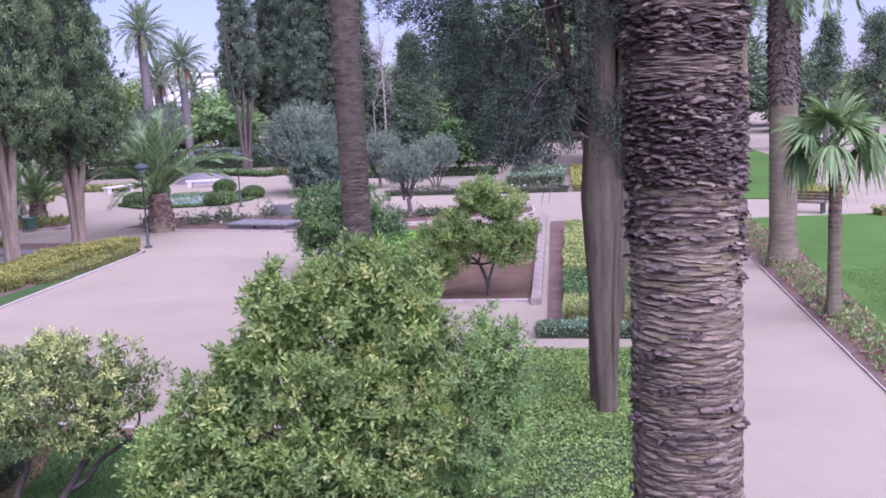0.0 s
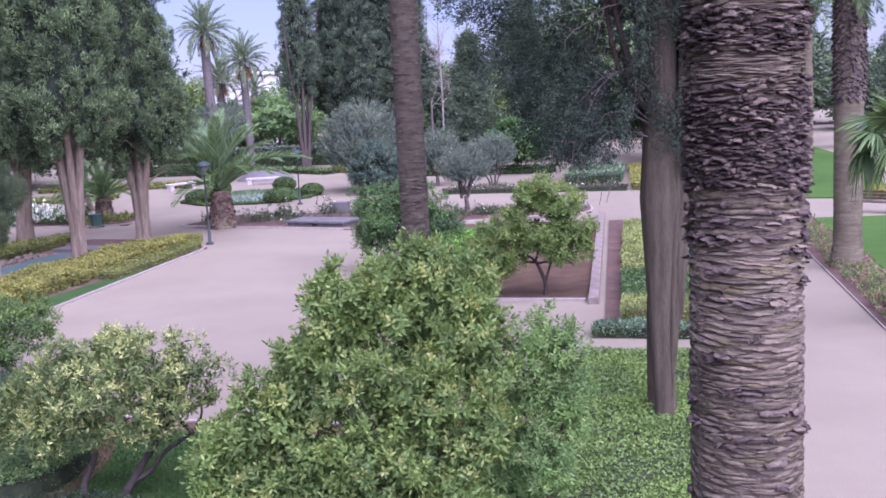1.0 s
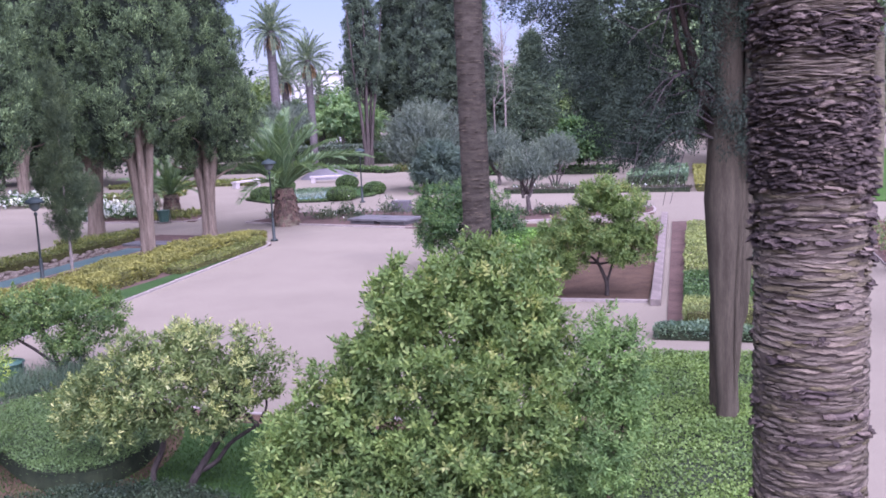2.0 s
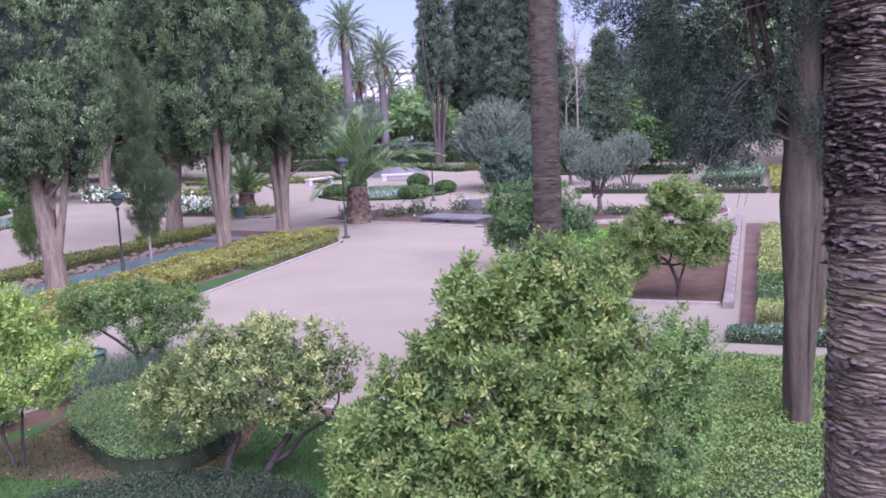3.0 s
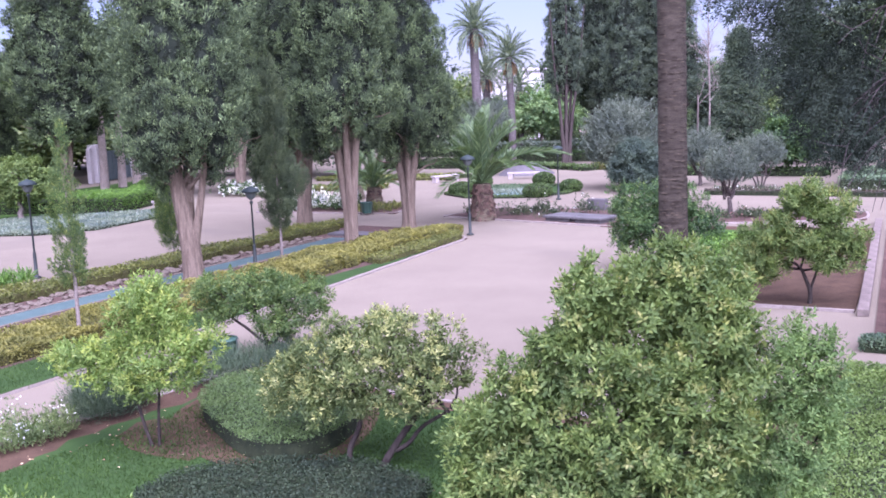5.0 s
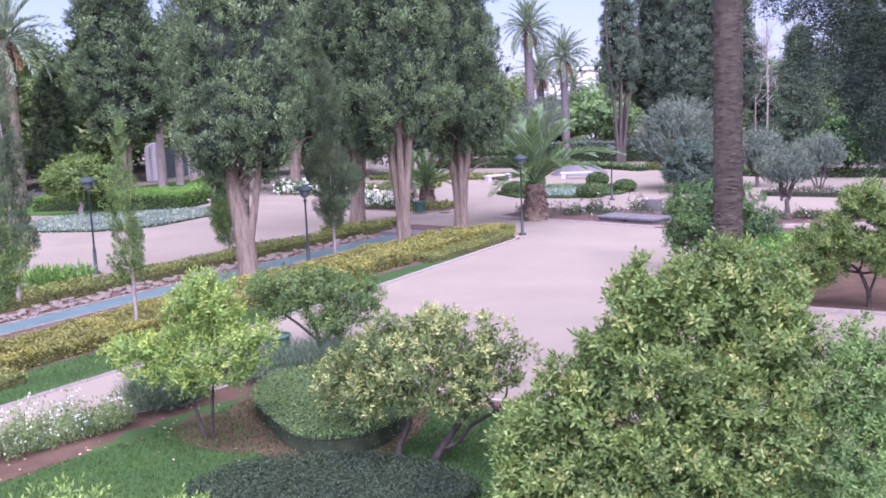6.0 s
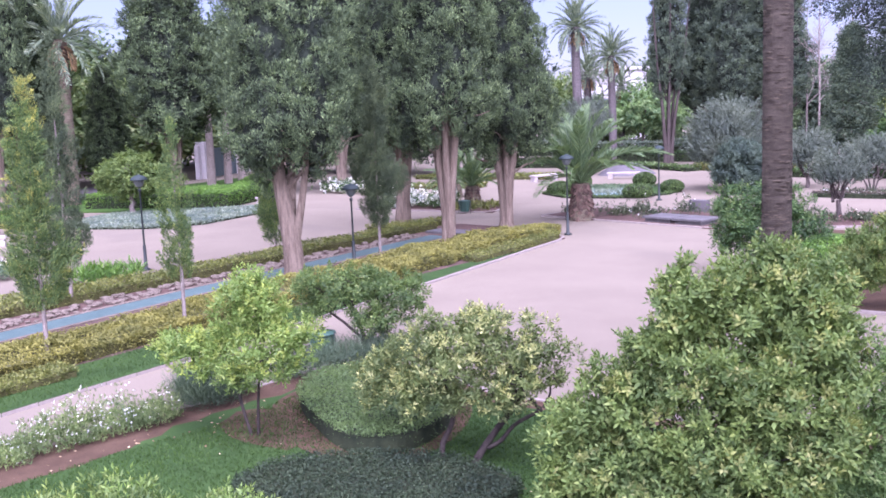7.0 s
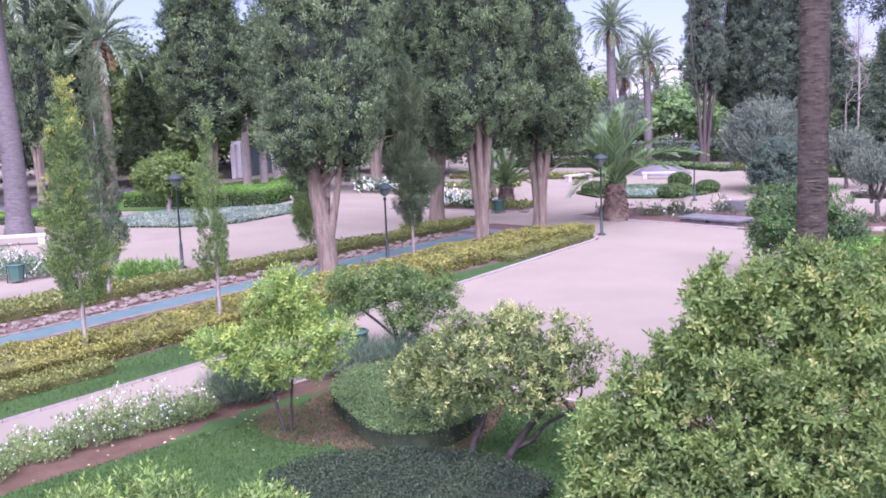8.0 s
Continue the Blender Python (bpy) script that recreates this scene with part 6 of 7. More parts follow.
def scar_mesh(seed, wide=0.30, tall=0.075, out=0.05, ragged=0.12, tip=0.08):
    """One leaf-base scar: a flat lens-shaped plate whose ragged lower lip stands proud, on a trunk facing +x."""
    r = random.Random(seed)
    n = 7
    bm = bmesh.new()
    rows = [[], [], [], []]
    skew = r.uniform(-0.5, 0.5)
    for k in range(n):
        f = k / (n - 1) * 2 - 1
        env = max(0.0, 1 - abs(f + skew * 0.3 * (1 - f * f)) ** 1.7) * (1 - tip) + tip
        y = f * wide / 2
        back = -0.5 * y * y / 0.43
        hi = tall * (0.5 * env + r.uniform(-ragged, ragged) * 0.6)
        lo = -tall * (0.5 * env + r.uniform(-ragged, ragged))
        o = out * r.uniform(0.75, 1.25) * (0.45 + 0.55 * env)
        rows[0].append(bm.verts.new((back - 0.02, y, hi)))
        rows[1].append(bm.verts.new((back + o * 0.35, y, hi - 0.1 * tall)))
        rows[2].append(bm.verts.new((back + o, y, lo)))
        rows[3].append(bm.verts.new((back - 0.02, y, lo + 0.1 * tall)))
    for a, b in zip(rows[1:], rows[:-1]):
        for k in range(n - 1):
            bm.faces.new((a[k], a[k + 1], b[k + 1], b[k]))
    return bm_mesh("leaf_base", bm)


def plate_parts(trunk, mat, height, r0, r1, seed, step, count, wide, tall, out, z0=0.1):
    """Leaf-base plates as single parts of a trunk."""
    r = np.random.default_rng(seed)
    kinds = [scar_mesh(seed + k, wide * (0.85 + 0.1 * k), tall, out) for k in range(4)]
    z_, row = z0, 0
    while z_ < height - 0.05:
        for k in range(count):
            a = 2 * math.pi * (k + 0.5 * (row % 2)) / count + r.uniform(-0.16, 0.16)
            m = Matrix.Rotation(a, 4, "Z") @ Matrix.Translation(((r0 + (r1 - r0) * z_ / height), 0, z_ + r.uniform(-0.03, 0.03))) @ Matrix.Rotation(r.uniform(-0.25, 0.25), 4, "X") @ Matrix.Diagonal((r.uniform(0.4, 1.5), r.uniform(0.7, 1.25), r.uniform(0.6, 1.4), 1))
            part("leaf_base", kinds[r.integers(4)], mat, trunk, at=m)
        row += 1
        z_ += step


def plates(height, r0, r1, seed, step, count, wide, tall, out, z0=0.1):
    """Joined leaf-base plates for a more distant trunk."""
    r = np.random.default_rng(seed)
    kinds = [scar_mesh(seed + k, wide * (0.85 + 0.1 * k), tall, out) for k in range(4)]
    data = [(np.array([v.co for v in me.vertices]), np.array([p.vertices[:] for p in me.polygons])) for me in kinds]
    cos, qs, n0, row = [], [], 0, 0
    z_ = z0
    while z_ < height - 0.05:
        for k in range(count):
            a = 2 * math.pi * (k + 0.5 * (row % 2)) / count + r.uniform(-0.1, 0.1)
            if r.uniform() < 0.45:
                continue
            m = np.array(Matrix.Rotation(a, 4, "Z") @ Matrix.Translation(((r0 + (r1 - r0) * z_ / height), 0, z_ + r.uniform(-0.02, 0.02))) @ Matrix.Diagonal((r.uniform(0.6, 1.4), r.uniform(0.85, 1.15), r.uniform(0.8, 1.2), 1)))
            c, q = data[r.integers(4)]
            cos.append(c @ m[:3, :3].T + m[:3, 3]), qs.append(q + n0)
            n0 += len(c)
        row += 1
        z_ += step
    return np_mesh("leaf_bases", np.concatenate(cos), np.concatenate(qs))


M_PLATE_DARK = surface("dark_palm_scars", (0.047, 0.040, 0.029), (0.116, 0.098, 0.073), 6, 40, 0.95, 0.8, pieces=[(0.0, (0.5, 0.48, 0.48)), (1.0, (1.3, 1.25, 1.2))])
M_PLATE_TAN = surface("tan_palm_boots", (0.055, 0.038, 0.030), (0.125, 0.090, 0.070), 5, 30, 0.95, 0.8, pieces=[(0.0, (0.5, 0.48, 0.48)), (1.0, (1.3, 1.2, 1.1))])
M_PLATE_GREY = surface("grey_palm_scars", (0.036, 0.028, 0.027), (0.094, 0.074, 0.070), 5, 30, 0.95, 0.8, pieces=[(0.0, (0.5, 0.48, 0.48)), (1.0, (1.3, 1.2, 1.1))])

# the near palm, trunk covered in plates
PX, PY, PR = 1.675, 7.13, 0.39
near_palm = thing("palm_tree", "thick palm trunk covered in rough brown leaf scars", "palm", "", (PX, PY, 0))
near_trunk = part("trunk", ringed_trunk(9.4, PR, PR * 0.97, 130, 0.085, 0.02, sway=0), M_NEAR_GAPS, near_palm)
rng = np.random.default_rng(131)
SCARS = [scar_mesh(k, wide=0.15 + 0.05 * (k % 5), tall=0.024 + 0.006 * (k % 3), out=0.009 + 0.004 * (k % 4), ragged=0.22) for k in range(14)]
FLAKES = [scar_mesh(20 + k, wide=0.05 + 0.03 * (k % 5), tall=0.010 + 0.006 * (k % 4), out=0.022 + 0.010 * (k % 4), ragged=0.4, tip=0.35) for k in range(16)]
face = math.atan2(-PY, -PX)
rest = {"scar": ([], []), "flake": ([], [])}
n_parts = 0
row = 0
z = 0.25
while z < 9.2:
    wild = max(math.exp(-((z - 5.22) / 0.36) ** 4), math.exp(-((z - 5.97) / 0.14) ** 4), 0.22 if 4.5 < z < 4.9 else 0.045)
    for k in range(9):
        turn0 = 2 * math.pi * (k + 0.5 * (row % 2)) / 9 + rng.uniform(-0.12, 0.12) + row * 0.13
        flaky = rng.uniform() < wild
        for j in range(5 if flaky else 2 if z > 5.5 else 1):
            if flaky and rng.uniform() < 0.22:
                continue
            a = turn0 + (rng.uniform(-0.4, 0.4) if flaky else 0)
            kinds = FLAKES if flaky else SCARS
            me = kinds[rng.integers(len(kinds))]
            lean = rng.uniform(-0.28, 0.28) if flaky else rng.uniform(-0.10, 0.10)
            thin = 0.55 if z > 5.5 and not flaky else 1.0
            m = Matrix.Rotation(a, 4, "Z") @ Matrix.Translation((PR - 0.002 + (0.012 if flaky else 0), 0, z + rng.uniform(-0.02, 0.02))) @ Matrix.Rotation(lean, 4, "X") @ Matrix.Diagonal((rng.uniform(0.6, 1.4), rng.uniform(0.8, 1.2), rng.uniform(0.7, 1.25) * thin, 1))
            turn = math.atan2(math.sin(a - face), math.cos(a - face))
            if abs(turn) < 1.4 and 3.7 < z < 5.3 and n_parts < 300:
                n_parts += 1
                part("leaf_base", me, M_FLAKE if flaky else M_SCAR, near_trunk, at=m)
            else:
                mm = np.array(m)
                co = np.array([v.co for v in me.vertices])
                vs, qs = rest["flake" if flaky else "scar"]
                n0 = sum(len(v) for v in vs)
                vs.append(co @ mm[:3, :3].T + mm[:3, 3])
                qs.append(np.array([f.vertices[:] for f in me.polygons]) + n0)
    row += 1
    z += 0.0175
for key, mat in (("scar", M_SCAR), ("flake", M_FLAKE)):
    tagged(part("leaf_base", np_mesh("leaf_base_rest", np.concatenate(rest[key][0]), np.concatenate(rest[key][1])), mat, near_trunk), kind="stuff")
set_fronds(near_palm, 0, 0, 9.6, 26, 1.1, np.random.default_rng(132), FRONDS, 12, 80)


def palm(x, y, height, r0, r1, seed, label, fronds=30, size=1.0, kinds=None, group="palms", ring=0.14, rough=0.05, bulge=0.0, low=-25, high=78, dry=0, mat=None, plate=None):
    """plate: (z0, z1, step, count, wide, tall, out, material) of the old leaf bases on the trunk."""
    top = thing("palm_tree", label, "palm", group, (x, y, 0))
    trunk = part("trunk", ringed_trunk(height, r0, r1, seed, ring, rough, bulge, 0.0 if plate else 1.0), mat or M_PALM, top)
    if plate:
        if plate[3] > 10:
            plate_parts(trunk, plate[7], plate[1], r0, r1, seed, *plate[2:7], z0=plate[0])
        else:
            tagged(part("leaf_base", plates(plate[1], r0, r1, seed, *plate[2:7], z0=plate[0]), plate[7], trunk), kind="stuff")
    set_fronds(top, 0, 0, height, fronds, size, np.random.default_rng(seed), kinds or FRONDS, low, high, dry)
    return top


palm(-2.0, 20.3, 11.0, 0.30, 0.27, 140, "slim tall palm with dark brown ringed trunk", 26, 1.0, None, "palms", 0.12, 0.008, mat=M_PALM_DARK, plate=(0.2, 8.6, 0.05, 10, 0.16, 0.030, 0.004, M_PLATE_DARK))
palm(-13.4, 45.0, 1.75, 0.60, 0.38, 141, "squat date palm with arching fronds in the rose bed", 30, 1.6, FRONDS[1:], "palms", 0.16, 0.03, 0.05, 24, 85, plate=(0.1, 1.7, 0.15, 13, 0.27, 0.19, 0.11, M_PLATE_TAN))
palm(-21.1, 50.0, 1.2, 0.45, 0.34, 142, "young date palm in a kerbed bed", 28, 0.85, FRONDS[:2], "palms", 0.14, 0.06, 0.1, 12, 84, plate=(0.1, 1.15, 0.15, 11, 0.25, 0.2, 0.07, M_PLATE_TAN))
palm(-24.6, 55.5, 1.0, 0.4, 0.34, 149, "young date palm beyond the flower shrubs", 26, 0.8, None, "palms", 0.14, 0.06, 0.1, 0, 82)
palm(-41.75, 34.8, 13.0, 0.66, 0.26, 143, "tall palm with swollen grey trunk by a bench", 28, 1.2, FRONDS_FAR, "tall palms", 0.2, 0.02, 0.1, mat=M_PALM_GREY)
palm(-49.7, 49.4, 10.9, 0.42, 0.40, 144, "tall date palm with orange-brown boots under its crown", 34, 1.25, FRONDS_FAR, "tall palms", 0.18, 0.05, 0.0, -30, 80, 10, plate=(7.6, 10.8, 0.16, 10, 0.3, 0.2, 0.14, M_PLATE_TAN))
palm(9.75, 29.2, 9.6, 0.40, 0.42, 145, "tall date palm with grey trunk beside the flower bed", 30, 1.2, None, "tall palms", 0.09, 0.012, 0.1, -50, 78, plate=(4.9, 9.4, 0.085, 11, 0.17, 0.11, 0.085, M_PLATE_GREY))
palm(7.6, 38.5, 9.0, 0.36, 0.34, 146, "tall palm trunk at the end of the hedge bed", 26, 1.1, None, "tall palms", 0.14, 0.04, 0.1)
palm(15.2, 52.0, 9.0, 0.34, 0.3, 147, "tall palm on the lawn beyond the cross path", 26, 1.1, FRONDS_FAR, "tall palms", 0.14, 0.04)


# fan palm on the right lawn
def fan_mesh(seed, mat, droop=0.5):
    """One palmate leaf: arched stalk, pleated blade split into drooping tips."""
    r = np.random.default_rng(seed)
    sets = [tube([(0, 0, 0), (0.35, 0, 0.10), (0.7, 0, 0.12), (0.95, 0, 0.06)], [0.022, 0.017, 0.014, 0.012], 5)]
    b = np.array([0.95, 0, 0.06])
    n = 46
    for k in range(n):
        a = radians(-140 + 280 * k / (n - 1))
        d = np.array([math.cos(a), math.sin(a), 0.1])
        s = np.array([-math.sin(a), math.cos(a), 0.0])
        ln = 0.72 * (1 - 0.12 * abs(a) / 2) * r.uniform(0.9, 1.1)
        fall = droop * r.uniform(0.6, 1.8)
        lift = 0.012 if k % 2 else -0.012
        pts = [b + d * ln * u + np.array([0, 0, -fall * ln * u ** 2.2 + lift]) for u in (0.05, 0.4, 0.68, 1.0)]
        w = [0.008, 0.036, 0.040, 0.004]
        v = np.array([q for c, x in zip(pts, w) for q in (c - s * x, c + s * x)])
        sets.append((v, np.array([[2 * j, 2 * j + 1, 2 * j + 3, 2 * j + 2] for j in range(3)])))
    c, q, _ = join(*sets)
    me = np_mesh("fan_leaf", c, q)
    me.materials.append(mat)
    return me


FANS = [fan_mesh(150 + k, L_FAN, 0.3 + 0.45 * k) for k in range(3)]


def fan_palm(x, y, h, label, n=26, size=1.0, seed=1, radius=0.2):
    r = np.random.default_rng(seed)
    top = thing("fan_palm", label, "palm", "fan palms", (x, y, 0))
    trunk = part("trunk", ringed_trunk(h, radius, radius * 0.85, seed, 0.08, 0.05, 0.04, 0), M_PALM, top)
    plate_parts(trunk, M_PLATE_TAN, h, radius, radius * 0.85, seed, 0.12, 8, 0.12, 0.09, 0.015, z0=h * 0.55)
    for k in range(n):
        f = (k + 0.5) / n
        el = 76 - 86 * f
        m = Matrix.Translation((0, 0, h)) @ Matrix.Rotation(k * 2.39996 + 0.6, 4, "Z") @ Matrix.Rotation(-radians(el), 4, "Y") @ Matrix.Scale(size * r.uniform(0.85, 1.1), 4)
        part("fan_leaf", FANS[min(2, int(f * 3))], None, top, at=m)
    return top


fan_palm(8.66, 22.4, 3.95, "small fan palm with drooping green leaves on the lawn", 15, 0.85, 161, 0.15)

# ---------------------------------------------------------------- lamps, benches, bins
def lamp(x, y, h, label="dark green garden lamp post with domed cap", tilt=0):
    top = thing("street_lamp", label, "lamp", "garden lamps", pose(x, y, 0, 0, tilt, 0))
    part("base", np_mesh("lamp_base", *lathe([(0, 0.0), (0.16, 0.0), (0.16, 0.06), (0.07, 0.10), (0.06, 0.9), (0.05, 0.96), (0, 0.96)], 12)), M_IRON, top)
    part("pole", np_mesh("lamp_pole", *lathe([(0.038, 0.9), (0.032, h - 0.55), (0.06, h - 0.52), (0.06, h - 0.46), (0.03, h - 0.42)], 10)), M_IRON, top)
    part("collar", np_mesh("lamp_collar", *lathe([(0.03, h - 0.40), (0.09, h - 0.36), (0.10, h - 0.33), (0.0, h - 0.33)], 12)), M_IRON, top)
    part("globe", np_mesh("lamp_globe", *lathe([(0.09, h - 0.37), (0.16, h - 0.28), (0.20, h - 0.15), (0.19, h - 0.09)], 14), True), M_GLOBE, top, "grey frosted glass bowl")
    part("cap", np_mesh("lamp_cap", *lathe([(0.19, h - 0.11), (0.31, h - 0.13), (0.32, h - 0.10), (0.26, h - 0.01), (0.13, h + 0.05), (0.04, h + 0.08), (0.0, h + 0.11)], 16), True), M_CAP, top, "faded green domed cap")
    return top


for x, y, h in ((-12.45, 39.75, 3.35), (-25.3, 28.2, 3.5), (-17.6, 30.4, 2.95), (-11.65, 54.1, 2.95), (-23.2, 52.5, 3.0)):
    lamp(x, y, h)


def stone_bench(x, y, turn, ln=2.0):
    top = thing("stone_bench", "pale stone bench with slab seat on blocks", "bench", "stone benches", pose(x, y, 0, 0, 0, turn))
    part("seat", bm_mesh("bench_seat", box_bm(ln, 0.5, 0.12, 0.02, (0, 0, 0.43))), M_MARBLE, top)
    for s in (-1, 1):
        part("leg", bm_mesh("bench_leg", box_bm(0.32, 0.42, 0.37, 0.02, (s * (ln / 2 - 0.24), 0, 0.185))), M_MARBLE, top)
    return top


for x, y, a, ln in ((-38.4, 31.9, 38, 2.6), (-17.3, 68.7, 8, 2.3), (-22.7, 67.2, 60, 2.4), (-35.2, 51.5, 60, 2.4)):
    stone_bench(x, y, a, ln)


def wood_bench(x, y, turn):
    top = thing("park_bench", "dark wooden park bench beside the lawn", "bench", "", pose(x, y, 0, 0, 0, turn))
    for k in range(4):
        part("seat_slat", bm_mesh("slat", box_bm(1.7, 0.09, 0.035, 0.008, (0, -0.18 + 0.12 * k, 0.44))), M_WOOD, top)
    for k in range(3):
        part("back_slat", bm_mesh("slat", box_bm(1.7, 0.035, 0.09, 0.008, (0, 0.26 + 0.02 * k, 0.56 + 0.13 * k))), M_WOOD, top)
    for s in (-0.7, 0.7):
        part("leg", bm_mesh("leg", box_bm(0.07, 0.45, 0.42, 0.01, (s, 0, 0.21))), M_IRON, top)
        part("back_post", bm_mesh("post", box_bm(0.06, 0.05, 0.5, 0.01, (s, 0.30, 0.64))), M_IRON, top)
    return top


wood_bench(14.6, 40.9, -40)


# ---------------------------------------------------------------- flower beds and small planting
def clump(name, label, poly, h, leaf_mat, n, leaf, seed, flowers=None, n_fl=0, fl=0.05, category="plants", group="", kind="", up=1.0, aspect=0.25):
    """Loose planting: upright stems and leaves over a footprint, with flower heads above them."""
    r = np.random.default_rng(seed)
    p = scatter(poly, n, r)
    p3 = np.concatenate([p, np.zeros((n, 1))], 1)
    hh = h * (0.72 + 0.45 * waves(p3, seed, 3.0)) * r.uniform(0.25, 1.0, n)
    b = np.concatenate([p, np.maximum(hh, 0.04)[:, None] * r.uniform(0.3, 1, (n, 1))], 1)
    w = r.normal(size=(n, 3)) * 0.45 + [0, 0, up]
    top = thing(name, label, category, group, kind=kind)
    part("foliage", np_mesh(name, *spray(b, w, 5, leaf, leaf * aspect, r, 0.45, leaf)), leaf_mat, top)
    if flowers:
        q = scatter(poly, n_fl, r)
        q3 = np.concatenate([q, np.zeros((n_fl, 1))], 1)
        z = h * (0.72 + 0.45 * waves(q3, seed, 3.0)) * r.uniform(0.3, 1.05, n_fl)
        q3[:, 2] = np.maximum(z, 0.08)
        part("blossom", np_mesh(name + "_blossom", *spray(q3, r.normal(size=(n_fl, 3)) * 0.3 + [0, -0.3, 0.6], 5, fl, fl * 0.7, r, 0.9, fl * 0.3)), flowers, top)
    return top


for k, (x, y, rx, ry, h) in enumerate(((-13.55, 9.7, 0.62, 0.75, 0.62), (-13.5, 10.9, 0.6, 0.7, 0.7), (-13.05, 11.7, 0.55, 0.6, 0.78), (-12.75, 12.55, 0.62, 0.65, 0.92), (-12.35, 13.35, 0.55, 0.6, 0.8), (-13.6, 8.5, 0.6, 0.7, 0.6))):
    clump("daisy_bush", "bushy white daisies along the narrow path", blob(x, y, rx, ry, 12, k, 0.12, k), h, L_SHRUB, 1000, 0.07, 280 + k, M_WHITE_PETAL, (60, 70, 90, 110, 60, 60)[k], 0.032, "flowers", "daisy bushes")
clump("lavender_bush", "dark feathery lavender bush beside the path", blob(-12.15, 15.0, 0.75, 0.95, 14, 0.3), 0.95, L_FEATHER, 2600, 0.26, 202, None, 0, 0.05, "bush", aspect=0.035)
clump("lavender_bush", "feathery green plants under the low orange tree", [(-12.0, 16.6), (-11.2, 18.4), (-10.2, 19.8), (-9.5, 19.3), (-10.4, 17.6), (-11.2, 16.2)], 0.6, L_FEATHER, 1700, 0.24, 203, None, 0, 0.05, "bush", aspect=0.04)
clump("flower_border", "mixed border of pink flowers and yellow-green leaves", [(7.35, 14.5), (7.75, 17.5), (9.35, 30.0), (10.5, 39.6), (11.7, 39.4), (10.6, 30.0), (9.1, 20.6), (8.4, 14.5)], 0.34, L_SHRUB, 1500, 0.12, 204, M_PINK_PETAL, 1500, 0.06, "flowers")
clump("flower_border", "golden-leaved tufts of the flower border", [(7.9, 17.5), (8.5, 21.5), (9.4, 27), (9.9, 27), (9.2, 21), (8.6, 17.0)], 0.4, L_SHRUB, 300, 0.15, 205, M_PINK_PETAL, 120, 0.07, "flowers")
clump("rose_bed", "leafy rose bushes with a few white blooms", [(-15.2, 46.6), (-10.5, 44.6), (-9.8, 46.2), (-6.0, 45.3), (-2.9, 44.4), (-2.9, 47.0), (-8.5, 48.4), (-14.2, 49.2)], 0.6, L_ROSE, 420, 0.13, 206, M_WHITE_PETAL, 16, 0.07, "roses")
clump("rose_bed", "low dark roses along the cross path", [(-2.4, 44.0), (3.4, 45.2), (3.7, 46.7), (-2.6, 47.0)], 0.45, L_ROSE, 420, 0.14, 207, M_PINK_PETAL, 40, 0.08, "roses")
clump("white_flower_bush", "bushes covered in white blossom by the young palm", [(-26.9, 48.8), (-22.0, 48.4), (-22.2, 51.0), (-26.9, 51.6)], 1.0, L_DARK, 700, 0.22, 208, M_WHITE_PETAL, 420, 0.16, "bush")
clump("white_flower_bush", "white flowering bushes beyond the far gravel", [(-36.0, 58), (-28.8, 56), (-28.8, 58.5), (-36, 61)], 1.1, L_DARK, 500, 0.3, 209, M_WHITE_PETAL, 300, 0.2, "bush")
clump("white_flower_bush", "white flowering bush behind a green bin", blob(-30.6, 24.9, 1.9, 1.0, 14, 0.35), 1.0, L_LAV, 1000, 0.15, 210, M_WHITE_PETAL, 170, 0.07, "bush")
clump("leafy_plants", "broad-leaved green plants at the hedge foot", [(-26.3, 24.9), (-25.9, 26.6), (-24.3, 26.9), (-23.9, 26.2), (-24.9, 25.0)], 0.42, L_GHEDGE, 260, 0.32, 211, None, 0, 0.05, "plants", aspect=0.16)
clump("leafy_plants", "low plants beneath the young palm", [(-22.0, 47.9), (-19.2, 47.8), (-19.6, 50.8), (-22.0, 50.8)], 0.35, L_OHEDGE, 300, 0.2, 212, None, 0, 0.05, "plants")
clump("white_flower_bed", "low white flowers beyond the cross path", [(-3.6, 56.8), (6.0, 54.5), (6.2, 56.0), (-3.6, 58.4)], 0.35, L_ROSE, 500, 0.16, 213, M_WHITE_PETAL, 110, 0.08, "flowers")
hedge("border_hedge", "low dark hedge along the cross path", [(-3.8, 55.9), (6.3, 53.6), (6.4, 54.3), (-3.8, 56.6)], 0.3, L_MAROON, 100, 0.12, "", 0.08, 2, 214)
hedge("border_hedge", "golden hedge beyond the cross path", [(6.6, 53.6), (8.4, 53.2), (9.8, 66), (8.0, 66.4)], 0.5, L_YHEDGE, 90, 0.13, "", 0.08, 2, 215)
hedge("border_hedge", "grey-green clipped hedge beyond the golden one", [(3.2, 58), (6.4, 57.4), (7.4, 65), (4.4, 66)], 0.7, L_LAV, 70, 0.16, "", 0.12, 1.6, 216)
hedge("border_hedge", "dark low hedge edging the lawn", [(16.6, 38.4), (30, 37.4), (30, 38.2), (16.6, 39.2)], 0.4, L_OHEDGE, 80, 0.13, "", 0.1, 2, 217)
clump("leafy_plants", "yellow-green shrubs on the far lawn", [(15.4, 44.6), (17.9, 44.2), (18.2, 46.2), (16.2, 46.6)], 0.45, L_YHEDGE, 200, 0.25, 218, None, 0, 0.05, "plants")

